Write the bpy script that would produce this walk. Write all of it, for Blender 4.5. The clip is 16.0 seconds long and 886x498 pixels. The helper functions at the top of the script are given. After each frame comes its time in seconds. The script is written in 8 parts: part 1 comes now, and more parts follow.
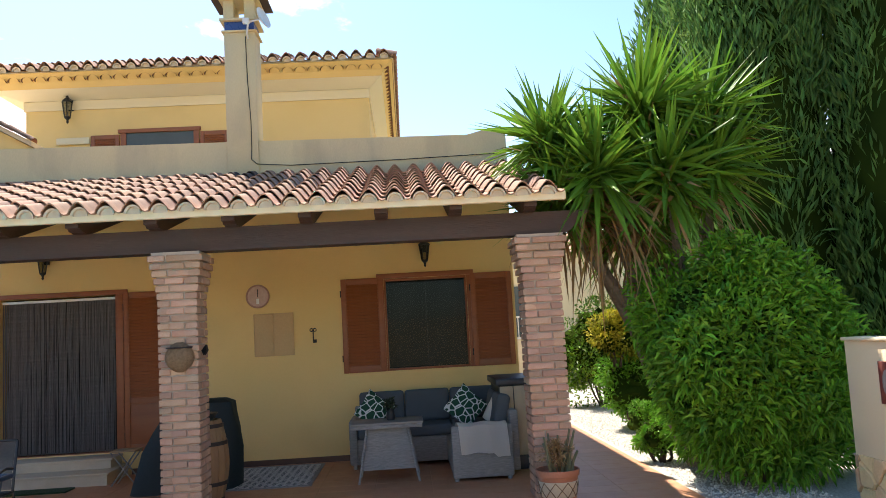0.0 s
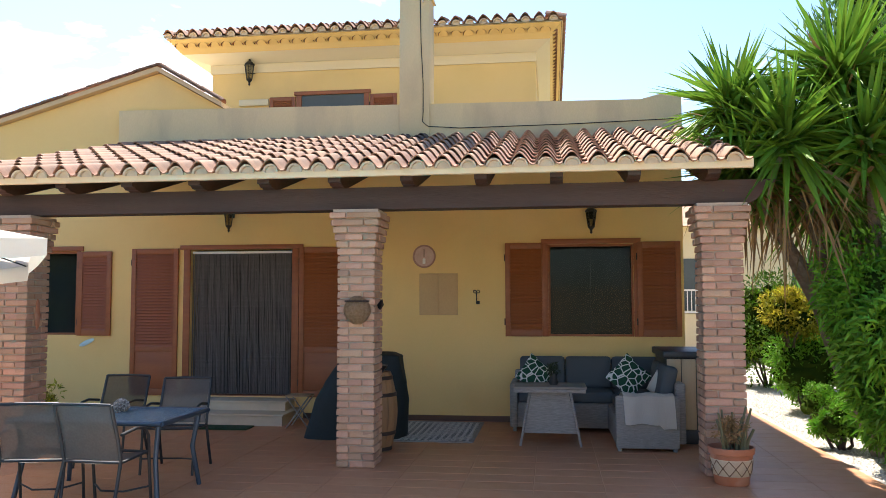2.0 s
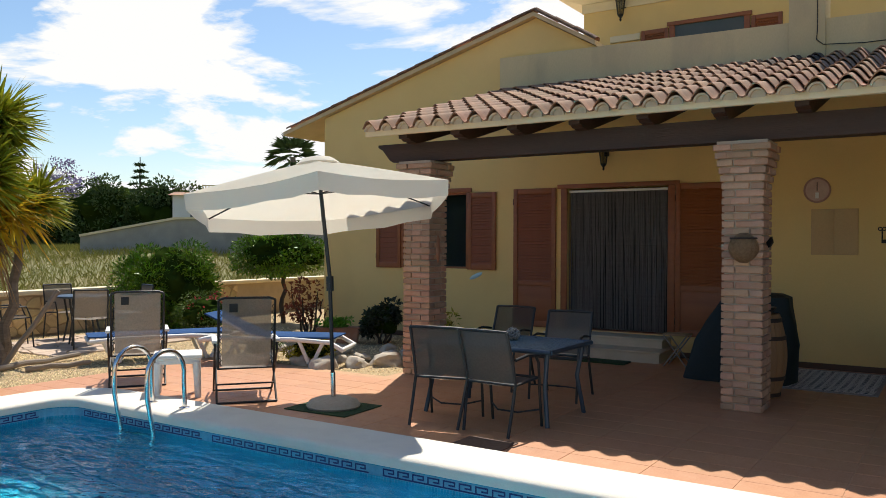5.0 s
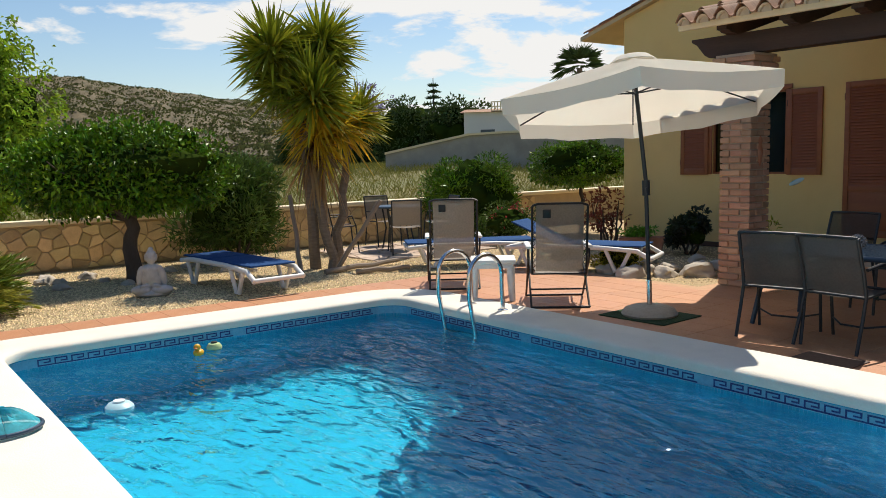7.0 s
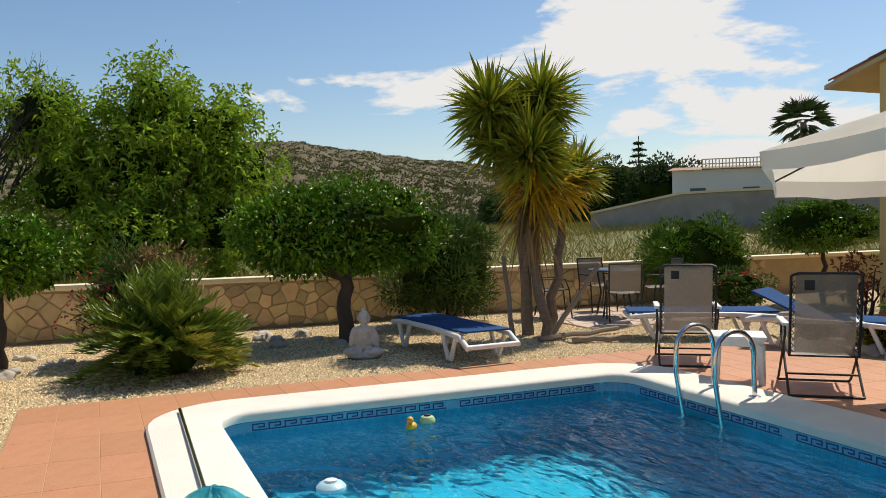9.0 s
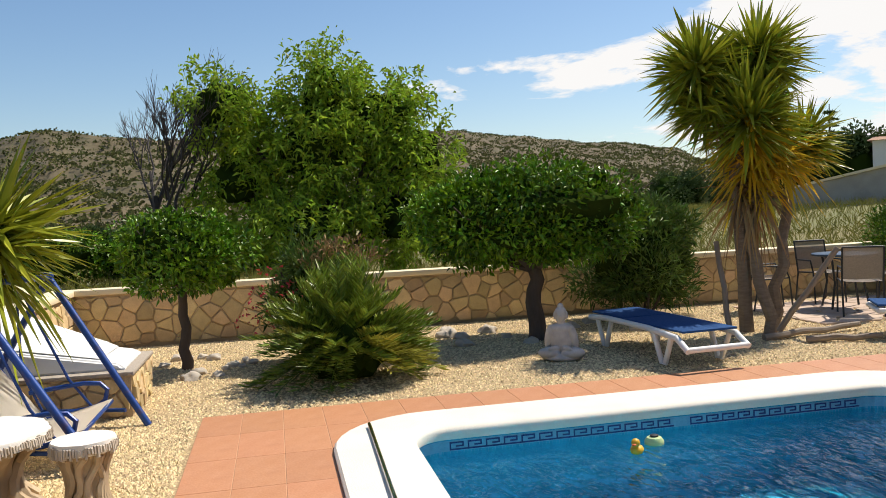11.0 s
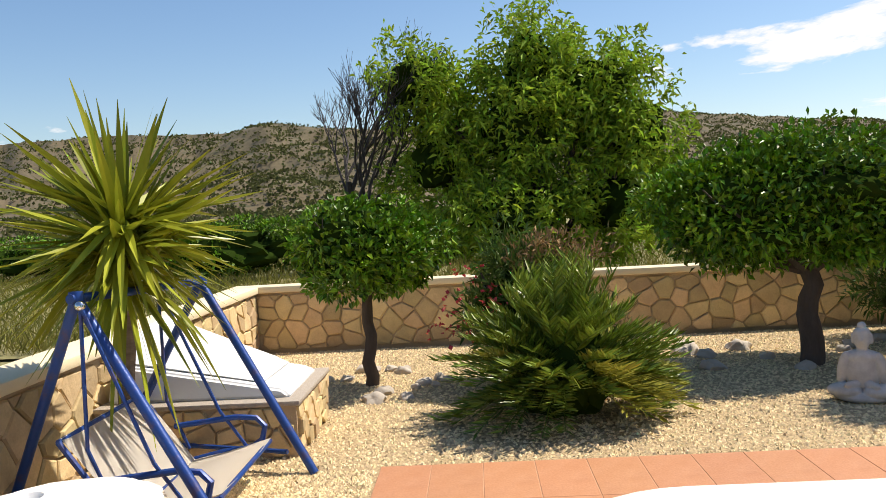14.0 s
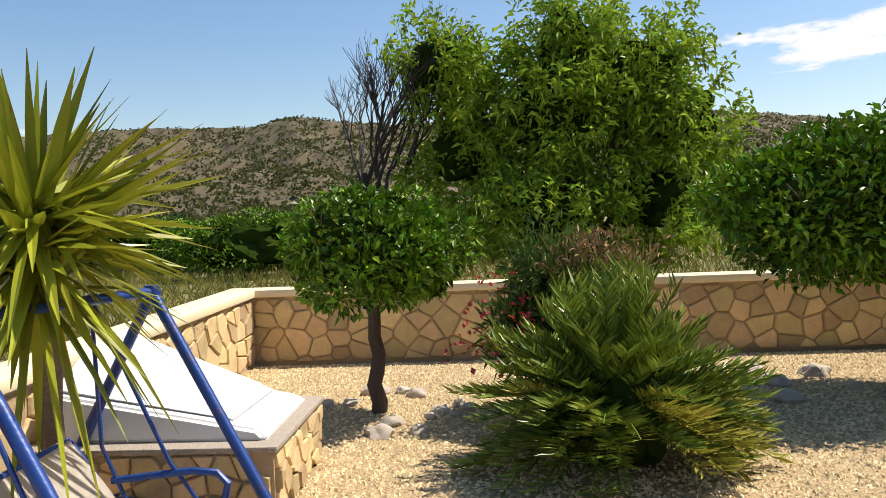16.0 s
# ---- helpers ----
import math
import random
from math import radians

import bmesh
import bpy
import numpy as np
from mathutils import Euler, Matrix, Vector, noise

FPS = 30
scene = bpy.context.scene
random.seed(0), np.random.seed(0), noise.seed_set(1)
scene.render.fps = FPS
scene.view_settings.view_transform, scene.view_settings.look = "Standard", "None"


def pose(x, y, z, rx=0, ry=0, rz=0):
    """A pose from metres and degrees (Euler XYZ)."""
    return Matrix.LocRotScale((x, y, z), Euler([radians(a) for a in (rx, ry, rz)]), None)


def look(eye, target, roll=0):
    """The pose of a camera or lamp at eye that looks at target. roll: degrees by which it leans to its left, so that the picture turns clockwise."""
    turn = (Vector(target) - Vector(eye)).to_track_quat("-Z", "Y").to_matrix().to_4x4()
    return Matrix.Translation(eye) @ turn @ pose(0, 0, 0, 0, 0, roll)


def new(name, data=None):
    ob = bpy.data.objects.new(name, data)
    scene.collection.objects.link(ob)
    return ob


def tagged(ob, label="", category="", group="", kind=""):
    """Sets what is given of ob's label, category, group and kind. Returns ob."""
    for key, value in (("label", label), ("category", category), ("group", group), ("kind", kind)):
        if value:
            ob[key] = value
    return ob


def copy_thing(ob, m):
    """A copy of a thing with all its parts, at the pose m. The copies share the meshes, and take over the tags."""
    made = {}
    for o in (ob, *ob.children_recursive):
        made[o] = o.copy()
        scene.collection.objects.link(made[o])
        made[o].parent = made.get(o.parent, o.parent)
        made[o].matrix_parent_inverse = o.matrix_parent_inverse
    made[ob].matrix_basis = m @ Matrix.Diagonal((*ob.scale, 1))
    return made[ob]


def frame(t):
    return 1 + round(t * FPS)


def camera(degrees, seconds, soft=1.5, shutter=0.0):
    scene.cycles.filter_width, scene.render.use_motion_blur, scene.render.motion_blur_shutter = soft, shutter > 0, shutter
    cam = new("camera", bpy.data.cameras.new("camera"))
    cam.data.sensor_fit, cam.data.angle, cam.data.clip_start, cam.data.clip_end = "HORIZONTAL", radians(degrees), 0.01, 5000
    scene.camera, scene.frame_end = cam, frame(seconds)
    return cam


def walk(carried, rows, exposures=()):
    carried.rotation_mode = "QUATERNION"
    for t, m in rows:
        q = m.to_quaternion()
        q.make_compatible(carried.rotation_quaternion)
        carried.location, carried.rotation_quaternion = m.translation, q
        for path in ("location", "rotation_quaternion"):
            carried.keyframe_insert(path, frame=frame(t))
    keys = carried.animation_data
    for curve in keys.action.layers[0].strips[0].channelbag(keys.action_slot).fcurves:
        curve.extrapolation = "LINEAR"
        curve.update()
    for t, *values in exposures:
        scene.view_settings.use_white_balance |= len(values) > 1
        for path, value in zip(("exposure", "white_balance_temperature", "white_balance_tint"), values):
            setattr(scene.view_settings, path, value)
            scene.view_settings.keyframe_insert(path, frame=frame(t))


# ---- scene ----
cam = camera(57.5, 16.0, soft=0.4)
METRES, EYE, TILT, LEAN, TURN = 5.72, 1.65, 0.0, 0.0, -2.8
ROWS = [
    (0.0, 0.0, 0.0, 0.0, 0.33, 5.86, 3.2),
    (0.5, 0.0056, 0.0009, 0.0001, -1.95, 4.72, 2.47),
    (1.0, -0.0062, 0.0071, 0.001, -1.95, 3.85, 1.67),
    (1.5, -0.027, -0.0018, -0.0031, 2.23, 3.92, 0.87),
    (2.0, -0.0466, -0.0047, -0.0047, 10.41, 3.8, 0.13),
    (2.5, -0.0556, -0.0107, -0.0039, 17.2, 3.35, -0.28),
    (3.0, -0.0602, -0.0128, -0.0051, 21.21, 2.62, -0.4),
    (5.5, -0.0737, -0.0114, -0.013, 40.58, -2.24, -0.12),
    (6.0, -0.0805, -0.0075, -0.018, 46.06, -4.56, 0.22),
    (6.5, -0.1041, -0.0184, -0.0234, 51.73, -5.58, 0.72),
    (7.0, -0.1289, -0.028, -0.0271, 55.59, -6.34, 1.34),
    (7.5, -0.1495, -0.0244, -0.0278, 60.64, -7.38, 1.61),
    (8.0, -0.1773, -0.0123, -0.024, 64.95, -4.68, 1.73),
    (8.5, -0.216, -0.0075, -0.0238, 67.52, -2.72, 1.26),
    (11.0, -0.4441, -0.02, -0.0226, 80.94, -2.54, 2.68),
    (11.5, -0.4967, -0.0149, -0.0224, 85.78, -2.89, 2.97),
    (12.0, -0.5477, -0.0152, -0.0231, 88.27, -2.94, 1.87),
    (12.5, -0.6027, -0.0204, -0.0192, 88.55, -2.98, 3.51),
    (13.0, -0.6566, -0.0194, -0.0196, 91.04, -2.97, 3.57),
    (13.5, -0.7009, -0.0222, -0.0197, 94.73, -2.92, 2.33),
    (14.0, -0.7509, -0.0314, -0.0173, 95.04, -2.92, 3.12),
    (14.5, -0.802, -0.0309, -0.02, 95.24, -2.95, 3.11),
    (15.0, -0.8512, -0.029, -0.0183, 96.04, -2.99, 2.09),
    (15.5, -0.9054, -0.0414, -0.0186, 96.44, -3.05, 2.03),
    (16.0, -0.9576, -0.0478, -0.0201, 96.79, -3.1, 2.38),
]
walk(cam, [(t, pose(0, 0, EYE, TILT, LEAN, TURN) @ pose(METRES * x, METRES * y, METRES * z, 90 + pitch, roll, yaw)) for t, x, y, z, yaw, pitch, roll in ROWS],
     exposures=[(0.0, 1.36, 6700, 13), (0.8, 1.7, 6750, 15), (1.5, 1.65, 6700, 14), (2.5, 1.14, 6600, 12), (3.2, 0.78, 6600, 9), (5.3, 0.25, 6850, 9), (8.0, 0.05, 6900, 10), (8.7, 0.0, 6900, 10), (11.0, 0.22, 6900, 11), (16.0, 0.39, 6950, 13)])

# ---- sky and sun ----
SUN_WAY = Vector((-0.27, 0.59, 1.0)).normalized()
world = bpy.data.worlds.new("sky")
scene.world = world
world.use_nodes = True
wn, wl = world.node_tree.nodes, world.node_tree.links
wn.clear()
sky = wn.new("ShaderNodeTexSky")
sky.sky_type, sky.sun_disc = "NISHITA", False
sky.sun_elevation = math.asin(SUN_WAY.z)
sky.sun_rotation = math.atan2(SUN_WAY.x, SUN_WAY.y)
sky.dust_density, sky.ozone_density, sky.air_density = 0.7, 2.5, 1.0
w_co = wn.new("ShaderNodeTexCoord")
w_sep = wn.new("ShaderNodeSeparateXYZ")
wl.new(w_co.outputs["Generated"], w_sep.inputs[0])
w_zz = wn.new("ShaderNodeMath")
w_zz.operation, w_zz.inputs[1].default_value = "MAXIMUM", 0.02
wl.new(w_sep.outputs[2], w_zz.inputs[0])
w_zb = wn.new("ShaderNodeMath")
w_zb.operation, w_zb.inputs[1].default_value = "ADD", 0.16
wl.new(w_zz.outputs[0], w_zb.inputs[0])
w_comb = wn.new("ShaderNodeCombineXYZ")
for axis in (0, 1):
    w_div = wn.new("ShaderNodeMath")
    w_div.operation = "DIVIDE"
    wl.new(w_sep.outputs[axis], w_div.inputs[0])
    wl.new(w_zb.outputs[0], w_div.inputs[1])
    wl.new(w_div.outputs[0], w_comb.inputs[axis])
w_noise = wn.new("ShaderNodeTexNoise")
w_noise.inputs["Scale"].default_value, w_noise.inputs["Detail"].default_value = 1.15, 8
w_noise.inputs["Roughness"].default_value, w_noise.inputs["Distortion"].default_value = 0.58, 0.25
wl.new(w_comb.outputs[0], w_noise.inputs["Vector"])
w_big = wn.new("ShaderNodeTexNoise")
w_big.inputs["Scale"].default_value, w_big.inputs["Detail"].default_value = 0.35, 2
w_map = wn.new("ShaderNodeMapping")
w_map.inputs["Location"].default_value = (3.1, 1.4, 0)
wl.new(w_comb.outputs[0], w_map.inputs[0])
wl.new(w_map.outputs[0], w_big.inputs["Vector"])
w_add = wn.new("ShaderNodeMath")
w_add.operation = "MULTIPLY_ADD"
w_add.inputs[1].default_value = 0.75
wl.new(w_big.outputs[0], w_add.inputs[0])
wl.new(w_noise.outputs[0], w_add.inputs[2])
# clouds gather over the house and thin out over the hills
w_side = wn.new("ShaderNodeMath")
w_side.operation, w_side.inputs[1].default_value = "MULTIPLY_ADD", 0.16
wl.new(w_sep.outputs[1], w_side.inputs[0])
wl.new(w_add.outputs[0], w_side.inputs[2])
# and towards the zenith
w_high = wn.new("ShaderNodeMath")
w_high.operation, w_high.inputs[1].default_value = "MULTIPLY_ADD", -0.30
wl.new(w_zz.outputs[0], w_high.inputs[0])
w_lift = wn.new("ShaderNodeMath")
w_lift.operation, w_lift.inputs[1].default_value = "ADD", 0.02
wl.new(w_side.outputs[0], w_lift.inputs[0])
wl.new(w_lift.outputs[0], w_high.inputs[2])
w_ramp = wn.new("ShaderNodeValToRGB")
w_ramp.color_ramp.elements[0].position, w_ramp.color_ramp.elements[0].color = 0.955, (0, 0, 0, 1)
w_ramp.color_ramp.elements[1].position, w_ramp.color_ramp.elements[1].color = 1.06, (1, 1, 1, 1)
wl.new(w_high.outputs[0], w_ramp.inputs[0])
w_mix = wn.new("ShaderNodeMix")
w_mix.data_type = "RGBA"
wl.new(w_ramp.outputs[0], w_mix.inputs[0])
w_sat = wn.new("ShaderNodeHueSaturation")
w_sat.inputs["Saturation"].default_value, w_sat.inputs["Value"].default_value = 1.15, 1.45
wl.new(sky.outputs[0], w_sat.inputs["Color"])
wl.new(w_sat.outputs[0], w_mix.inputs[6])
w_mix.inputs[7].default_value = (10.0, 10.25, 10.6, 1)
w_bg = wn.new("ShaderNodeBackground")
w_bg.inputs["Strength"].default_value = 0.080
wl.new(w_mix.outputs[2], w_bg.inputs[0])
w_out = wn.new("ShaderNodeOutputWorld")
wl.new(w_bg.outputs[0], w_out.inputs[0])

sun_data = bpy.data.lights.new("sun", "SUN")
sun_data.energy, sun_data.angle, sun_data.color = 5.0, radians(0.55), (1.0, 0.95, 0.87)
sun = new("sun", sun_data)
sun.matrix_world = look(SUN_WAY * 40, (0, 0, 0))


# ---- materials ----
def material(name, colour, rough=0.8, metal=0.0, other=None, scale=4.0, amount=0.35, fine=60.0, fine_amount=0.15, bump=0.2, bump_scale=None,
             stretch=(1, 1, 1), vary=0.0, island=0.0, spec=0.5, stain=None, stain_scale=1.2, stain_amount=0.4, coat=0.0, translucent=0.0):
    """A surface with broad patches, fine grain, relief and, where asked, a difference from piece to piece."""
    m = bpy.data.materials.new(name)
    m.use_nodes = True
    n, l = m.node_tree.nodes, m.node_tree.links
    b = n["Principled BSDF"]
    co = n.new("ShaderNodeTexCoord")
    mp = n.new("ShaderNodeMapping")
    mp.inputs["Scale"].default_value = stretch
    l.new(co.outputs["Object"], mp.inputs[0])

    def noise_at(s, detail=4):
        t = n.new("ShaderNodeTexNoise")
        t.inputs["Scale"].default_value, t.inputs["Detail"].default_value = s, detail
        l.new(mp.outputs[0], t.inputs["Vector"])
        return t

    def blend(f, a, c, mode="MIX"):
        x = n.new("ShaderNodeMix")
        x.data_type, x.blend_type = "RGBA", mode
        for sock, v in ((x.inputs[0], f), (x.inputs[6], a), (x.inputs[7], c)):
            if hasattr(v, "is_output"):
                l.new(v, sock)
            else:
                sock.default_value = v
        return x.outputs[2]

    def ramped(out, lo, hi, top=1.0):
        r = n.new("ShaderNodeMapRange")
        r.inputs[1].default_value, r.inputs[2].default_value, r.inputs[4].default_value = lo, hi, top
        l.new(out, r.inputs[0])
        return r.outputs[0]

    base = (*colour, 1)
    second = (*(other or tuple(c * 0.7 for c in colour)), 1)
    c = blend(ramped(noise_at(scale).outputs[0], 0.35, 0.7, amount), base, second)
    grain = noise_at(fine, 6)
    c = blend(ramped(grain.outputs[0], 0.3, 0.75, fine_amount), c, tuple(v * 0.45 for v in base[:3]) + (1,))
    if stain:
        c = blend(ramped(noise_at(stain_scale, 6).outputs[0], 0.52, 0.72, stain_amount), c, (*stain, 1))
    if vary or island:
        if vary:
            src = n.new("ShaderNodeObjectInfo").outputs["Random"]
        else:
            src = n.new("ShaderNodeNewGeometry").outputs["Random Per Island"]
        hsv = n.new("ShaderNodeHueSaturation")
        k = vary or island
        r = n.new("ShaderNodeMapRange")
        r.inputs[3].default_value, r.inputs[4].default_value = 1 - k, 1 + k
        l.new(src, r.inputs[0])
        l.new(r.outputs[0], hsv.inputs["Value"])
        h = n.new("ShaderNodeMath")
        h.operation = "MULTIPLY"
        h.inputs[1].default_value = 7.31
        l.new(src, h.inputs[0])
        fr = n.new("ShaderNodeMath")
        fr.operation = "FRACT"
        l.new(h.outputs[0], fr.inputs[0])
        hr = n.new("ShaderNodeMapRange")
        hr.inputs[3].default_value, hr.inputs[4].default_value = 0.5 - 0.035 * k, 0.5 + 0.045 * k
        l.new(fr.outputs[0], hr.inputs[0])
        l.new(hr.outputs[0], hsv.inputs["Hue"])
        l.new(c, hsv.inputs["Color"])
        c = hsv.outputs[0]
    l.new(c, b.inputs["Base Color"])
    b.inputs["Metallic"].default_value = metal
    b.inputs["Specular IOR Level"].default_value = spec
    b.inputs["Coat Weight"].default_value = coat
    rr = n.new("ShaderNodeMapRange")
    rr.inputs[3].default_value, rr.inputs[4].default_value = max(0.03, rough - 0.12), min(1, rough + 0.12)
    l.new(grain.outputs[0], rr.inputs[0])
    l.new(rr.outputs[0], b.inputs["Roughness"])
    if bump:
        bp = n.new("ShaderNodeBump")
        bp.inputs["Strength"].default_value, bp.inputs["Distance"].default_value = bump, 0.01
        src = noise_at(bump_scale, 5).outputs[0] if bump_scale else grain.outputs[0]
        l.new(src, bp.inputs["Height"])
        l.new(bp.outputs[0], b.inputs["Normal"])
    if translucent:
        tr = n.new("ShaderNodeBsdfTranslucent")
        l.new(c, tr.inputs[0])
        mx = n.new("ShaderNodeMixShader")
        mx.inputs[0].default_value = translucent
        l.new(b.outputs[0], mx.inputs[1])
        l.new(tr.outputs[0], mx.inputs[2])
        l.new(mx.outputs[0], n["Material Output"].inputs[0])
    return m


plaster = material("yellow_plaster", (0.83, 0.59, 0.245), 0.9, other=(0.76, 0.53, 0.19), scale=0.8, amount=0.5, fine=90, fine_amount=0.08, bump=0.35, bump_scale=120, stain=(0.60, 0.42, 0.19), stain_amount=0.25)
parapet_plaster = material("weathered_plaster", (0.70, 0.56, 0.32), 0.92, other=(0.56, 0.46, 0.30), scale=1.6, amount=0.6, fine=80, bump=0.35, bump_scale=120, stain=(0.33, 0.27, 0.19), stain_scale=2.2, stain_amount=0.4, stretch=(1, 1, 0.35))
cream = material("cream_render", (0.80, 0.68, 0.45), 0.9, other=(0.74, 0.60, 0.37), scale=1.2, fine=90, fine_amount=0.08, bump=0.25, bump_scale=110)
brick_mat = material("pale_rustic_brick", (0.49, 0.28, 0.18), 0.92, other=(0.57, 0.38, 0.265), scale=9, amount=0.6, fine=110, fine_amount=0.3, bump=0.7, vary=0.22)
mortar_mat = material("mortar", (0.50, 0.40, 0.31), 0.95, scale=8, fine=120, bump=0.6)
rooftile_mat = material("clay_roof_tile", (0.34, 0.175, 0.105), 0.9, other=(0.47, 0.32, 0.22), scale=6, amount=0.7, fine=70, fine_amount=0.3, bump=0.5, vary=0.2, stain=(0.14, 0.09, 0.07), stain_scale=5, stain_amount=0.55)
soot_tile = material("soot_dark_tile", (0.07, 0.05, 0.045), 0.85, scale=6, fine=60, bump=0.4)
beam_mat = material("dark_stained_timber", (0.045, 0.022, 0.015), 0.6, other=(0.075, 0.038, 0.024), scale=3, amount=0.7, fine=40, bump=0.3, stretch=(0.3, 3, 3))
shutter_mat = material("varnished_brown_wood", (0.33, 0.105, 0.035), 0.5, other=(0.24, 0.07, 0.025), scale=3, amount=0.6, fine=40, fine_amount=0.25, bump=0.15, stretch=(0.5, 2, 6))
floor_tile = material("terracotta_floor_tile", (0.50, 0.225, 0.108), 0.5, other=(0.57, 0.285, 0.155), scale=7, amount=0.6, fine=70, fine_amount=0.2, bump=0.15, vary=0.05, stain=(0.36, 0.16, 0.085), stain_scale=3, stain_amount=0.35)
floor_rest = material("terracotta_floor_tile_far", (0.50, 0.225, 0.108), 0.5, other=(0.57, 0.285, 0.155), scale=7, amount=0.6, fine=70, fine_amount=0.2, bump=0.15, island=0.05, stain=(0.36, 0.16, 0.085), stain_scale=3, stain_amount=0.35)
grout_pale = material("pale_roof_mortar", (0.66, 0.56, 0.42), 0.95, other=(0.50, 0.40, 0.29), scale=9, amount=0.6, fine=80, bump=0.5)
grout_mat = material("sandy_grout", (0.55, 0.33, 0.195), 0.95, scale=12, fine=90, bump=0.3)
coping_mat = material("white_pool_coping", (0.74, 0.70, 0.61), 0.75, other=(0.64, 0.60, 0.51), scale=2.5, amount=0.45, fine=90, fine_amount=0.12, bump=0.3, stain=(0.55, 0.52, 0.46), stain_scale=4, stain_amount=0.3)
stone_mat = material("golden_flagstone", (0.66, 0.49, 0.26), 0.9, other=(0.50, 0.355, 0.19), scale=9, amount=0.6, fine=60, fine_amount=0.25, bump=0.8, bump_scale=22, vary=0.3)
stone_mortar = material("sand_mortar", (0.50, 0.375, 0.235), 0.95, scale=7, fine=70, bump=0.7)
gravel_mat = material("cream_gravel", (0.58, 0.43, 0.23), 0.95, other=(0.22, 0.15, 0.075), scale=55, amount=1.0, fine=110, fine_amount=0.6, bump=1.0, bump_scale=60)
pebble_mat = material("cream_pebble", (0.72, 0.56, 0.32), 0.9, other=(0.54, 0.40, 0.22), scale=20, amount=0.4, fine=80, bump=0.2, island=0.3)
earth_mat = material("dry_field_earth", (0.25, 0.21, 0.085), 0.95, other=(0.15, 0.17, 0.055), scale=0.35, amount=0.8, fine=6, fine_amount=0.35, bump=0.6)
white_paint = material("white_paint", (0.80, 0.80, 0.79), 0.4, scale=3, amount=0.15, fine=60, fine_amount=0.06, bump=0.05)
black_iron = material("black_iron", (0.02, 0.02, 0.02), 0.5, metal=0.3, scale=20, fine=80, bump=0.1)
# colour lowered so the closed rooms look dim through the openings
room_dark = material("dimmed_room_tone", (0.35, 0.31, 0.25), 0.9, bump=0)
marble_step = material("cream_stone_step", (0.62, 0.52, 0.38), 0.6, other=(0.50, 0.40, 0.28), scale=5, amount=0.5, fine=50, bump=0.15)


def glass_mat(name, colour=(1, 1, 1), rough=0.02, through_share=0.85):
    """Thin clear glass: a mirror by Fresnel over see-through."""
    m = bpy.data.materials.new(name)
    m.use_nodes = True
    n, l = m.node_tree.nodes, m.node_tree.links
    n.remove(n["Principled BSDF"])
    g = n.new("ShaderNodeBsdfGlossy")
    g.inputs["Roughness"].default_value = rough
    t = n.new("ShaderNodeBsdfTransparent")
    t.inputs[0].default_value = (*[c * through_share for c in colour], 1)
    f = n.new("ShaderNodeFresnel")
    f.inputs[0].default_value = 1.2
    mx = n.new("ShaderNodeMixShader")
    l.new(f.outputs[0], mx.inputs[0])
    l.new(t.outputs[0], mx.inputs[1])
    l.new(g.outputs[0], mx.inputs[2])
    l.new(mx.outputs[0], n["Material Output"].inputs[0])
    return m


window_glass = glass_mat("window_glass", (0.75, 0.8, 0.8), 0.01, 0.8)


# ---- mesh helpers ----
def box_into(bm, x0, x1, y0, y1, z0, z1, bevel=0.0):
    """A box from corner to corner, with rounded edges where asked."""
    made = bmesh.ops.create_cube(bm, size=1.0, matrix=Matrix.LocRotScale(((x0 + x1) / 2, (y0 + y1) / 2, (z0 + z1) / 2), None, (x1 - x0, y1 - y0, z1 - z0)))
    if bevel:
        edges = {e for v in made["verts"] for e in v.link_edges}
        bmesh.ops.bevel(bm, geom=list(edges), offset=bevel, segments=2, affect="EDGES", profile=0.5)


def cyl_into(bm, a, b, r0, r1=None, seg=12, caps=True):
    """A straight tapered rod from a to b."""
    a, b = Vector(a), Vector(b)
    d = b - a
    m = Matrix.Translation((a + b) / 2) @ d.to_track_quat("Z", "Y").to_matrix().to_4x4()
    bmesh.ops.create_cone(bm, cap_ends=caps, segments=seg, radius1=r0, radius2=r0 if r1 is None else r1, depth=d.length, matrix=m)


def tube_into(bm, pts, r, seg=8, r_end=None):
    """A round tube along a line of points."""
    pts = [Vector(p) for p in pts]
    rings = []
    side = None
    for i, p in enumerate(pts):
        d = (pts[min(i + 1, len(pts) - 1)] - pts[max(i - 1, 0)]).normalized()
        if side is None:
            side = d.orthogonal().normalized()
        side = (side - d * side.dot(d)).normalized()
        up = d.cross(side)
        rad = r if r_end is None else r + (r_end - r) * i / max(1, len(pts) - 1)
        rings.append([bm.verts.new(p + (side * math.cos(k * math.tau / seg) + up * math.sin(k * math.tau / seg)) * rad) for k in range(seg)])
    for a, b in zip(rings, rings[1:]):
        for k in range(seg):
            bm.faces.new((a[k], a[(k + 1) % seg], b[(k + 1) % seg], b[k]))
    bm.faces.new(rings[0][::-1])
    bm.faces.new(rings[-1])


def lathe_into(bm, rows, seg=24, centre=(0, 0)):
    """A turned body from rows of radius and height."""
    rings = [[bm.verts.new((centre[0] + r * math.cos(k * math.tau / seg), centre[1] + r * math.sin(k * math.tau / seg), z)) for k in range(seg)] for r, z in rows]
    for a, b in zip(rings, rings[1:]):
        for k in range(seg):
            bm.faces.new((a[k], a[(k + 1) % seg], b[(k + 1) % seg], b[k]))
    bm.faces.new(rings[0][::-1])
    bm.faces.new(rings[-1])


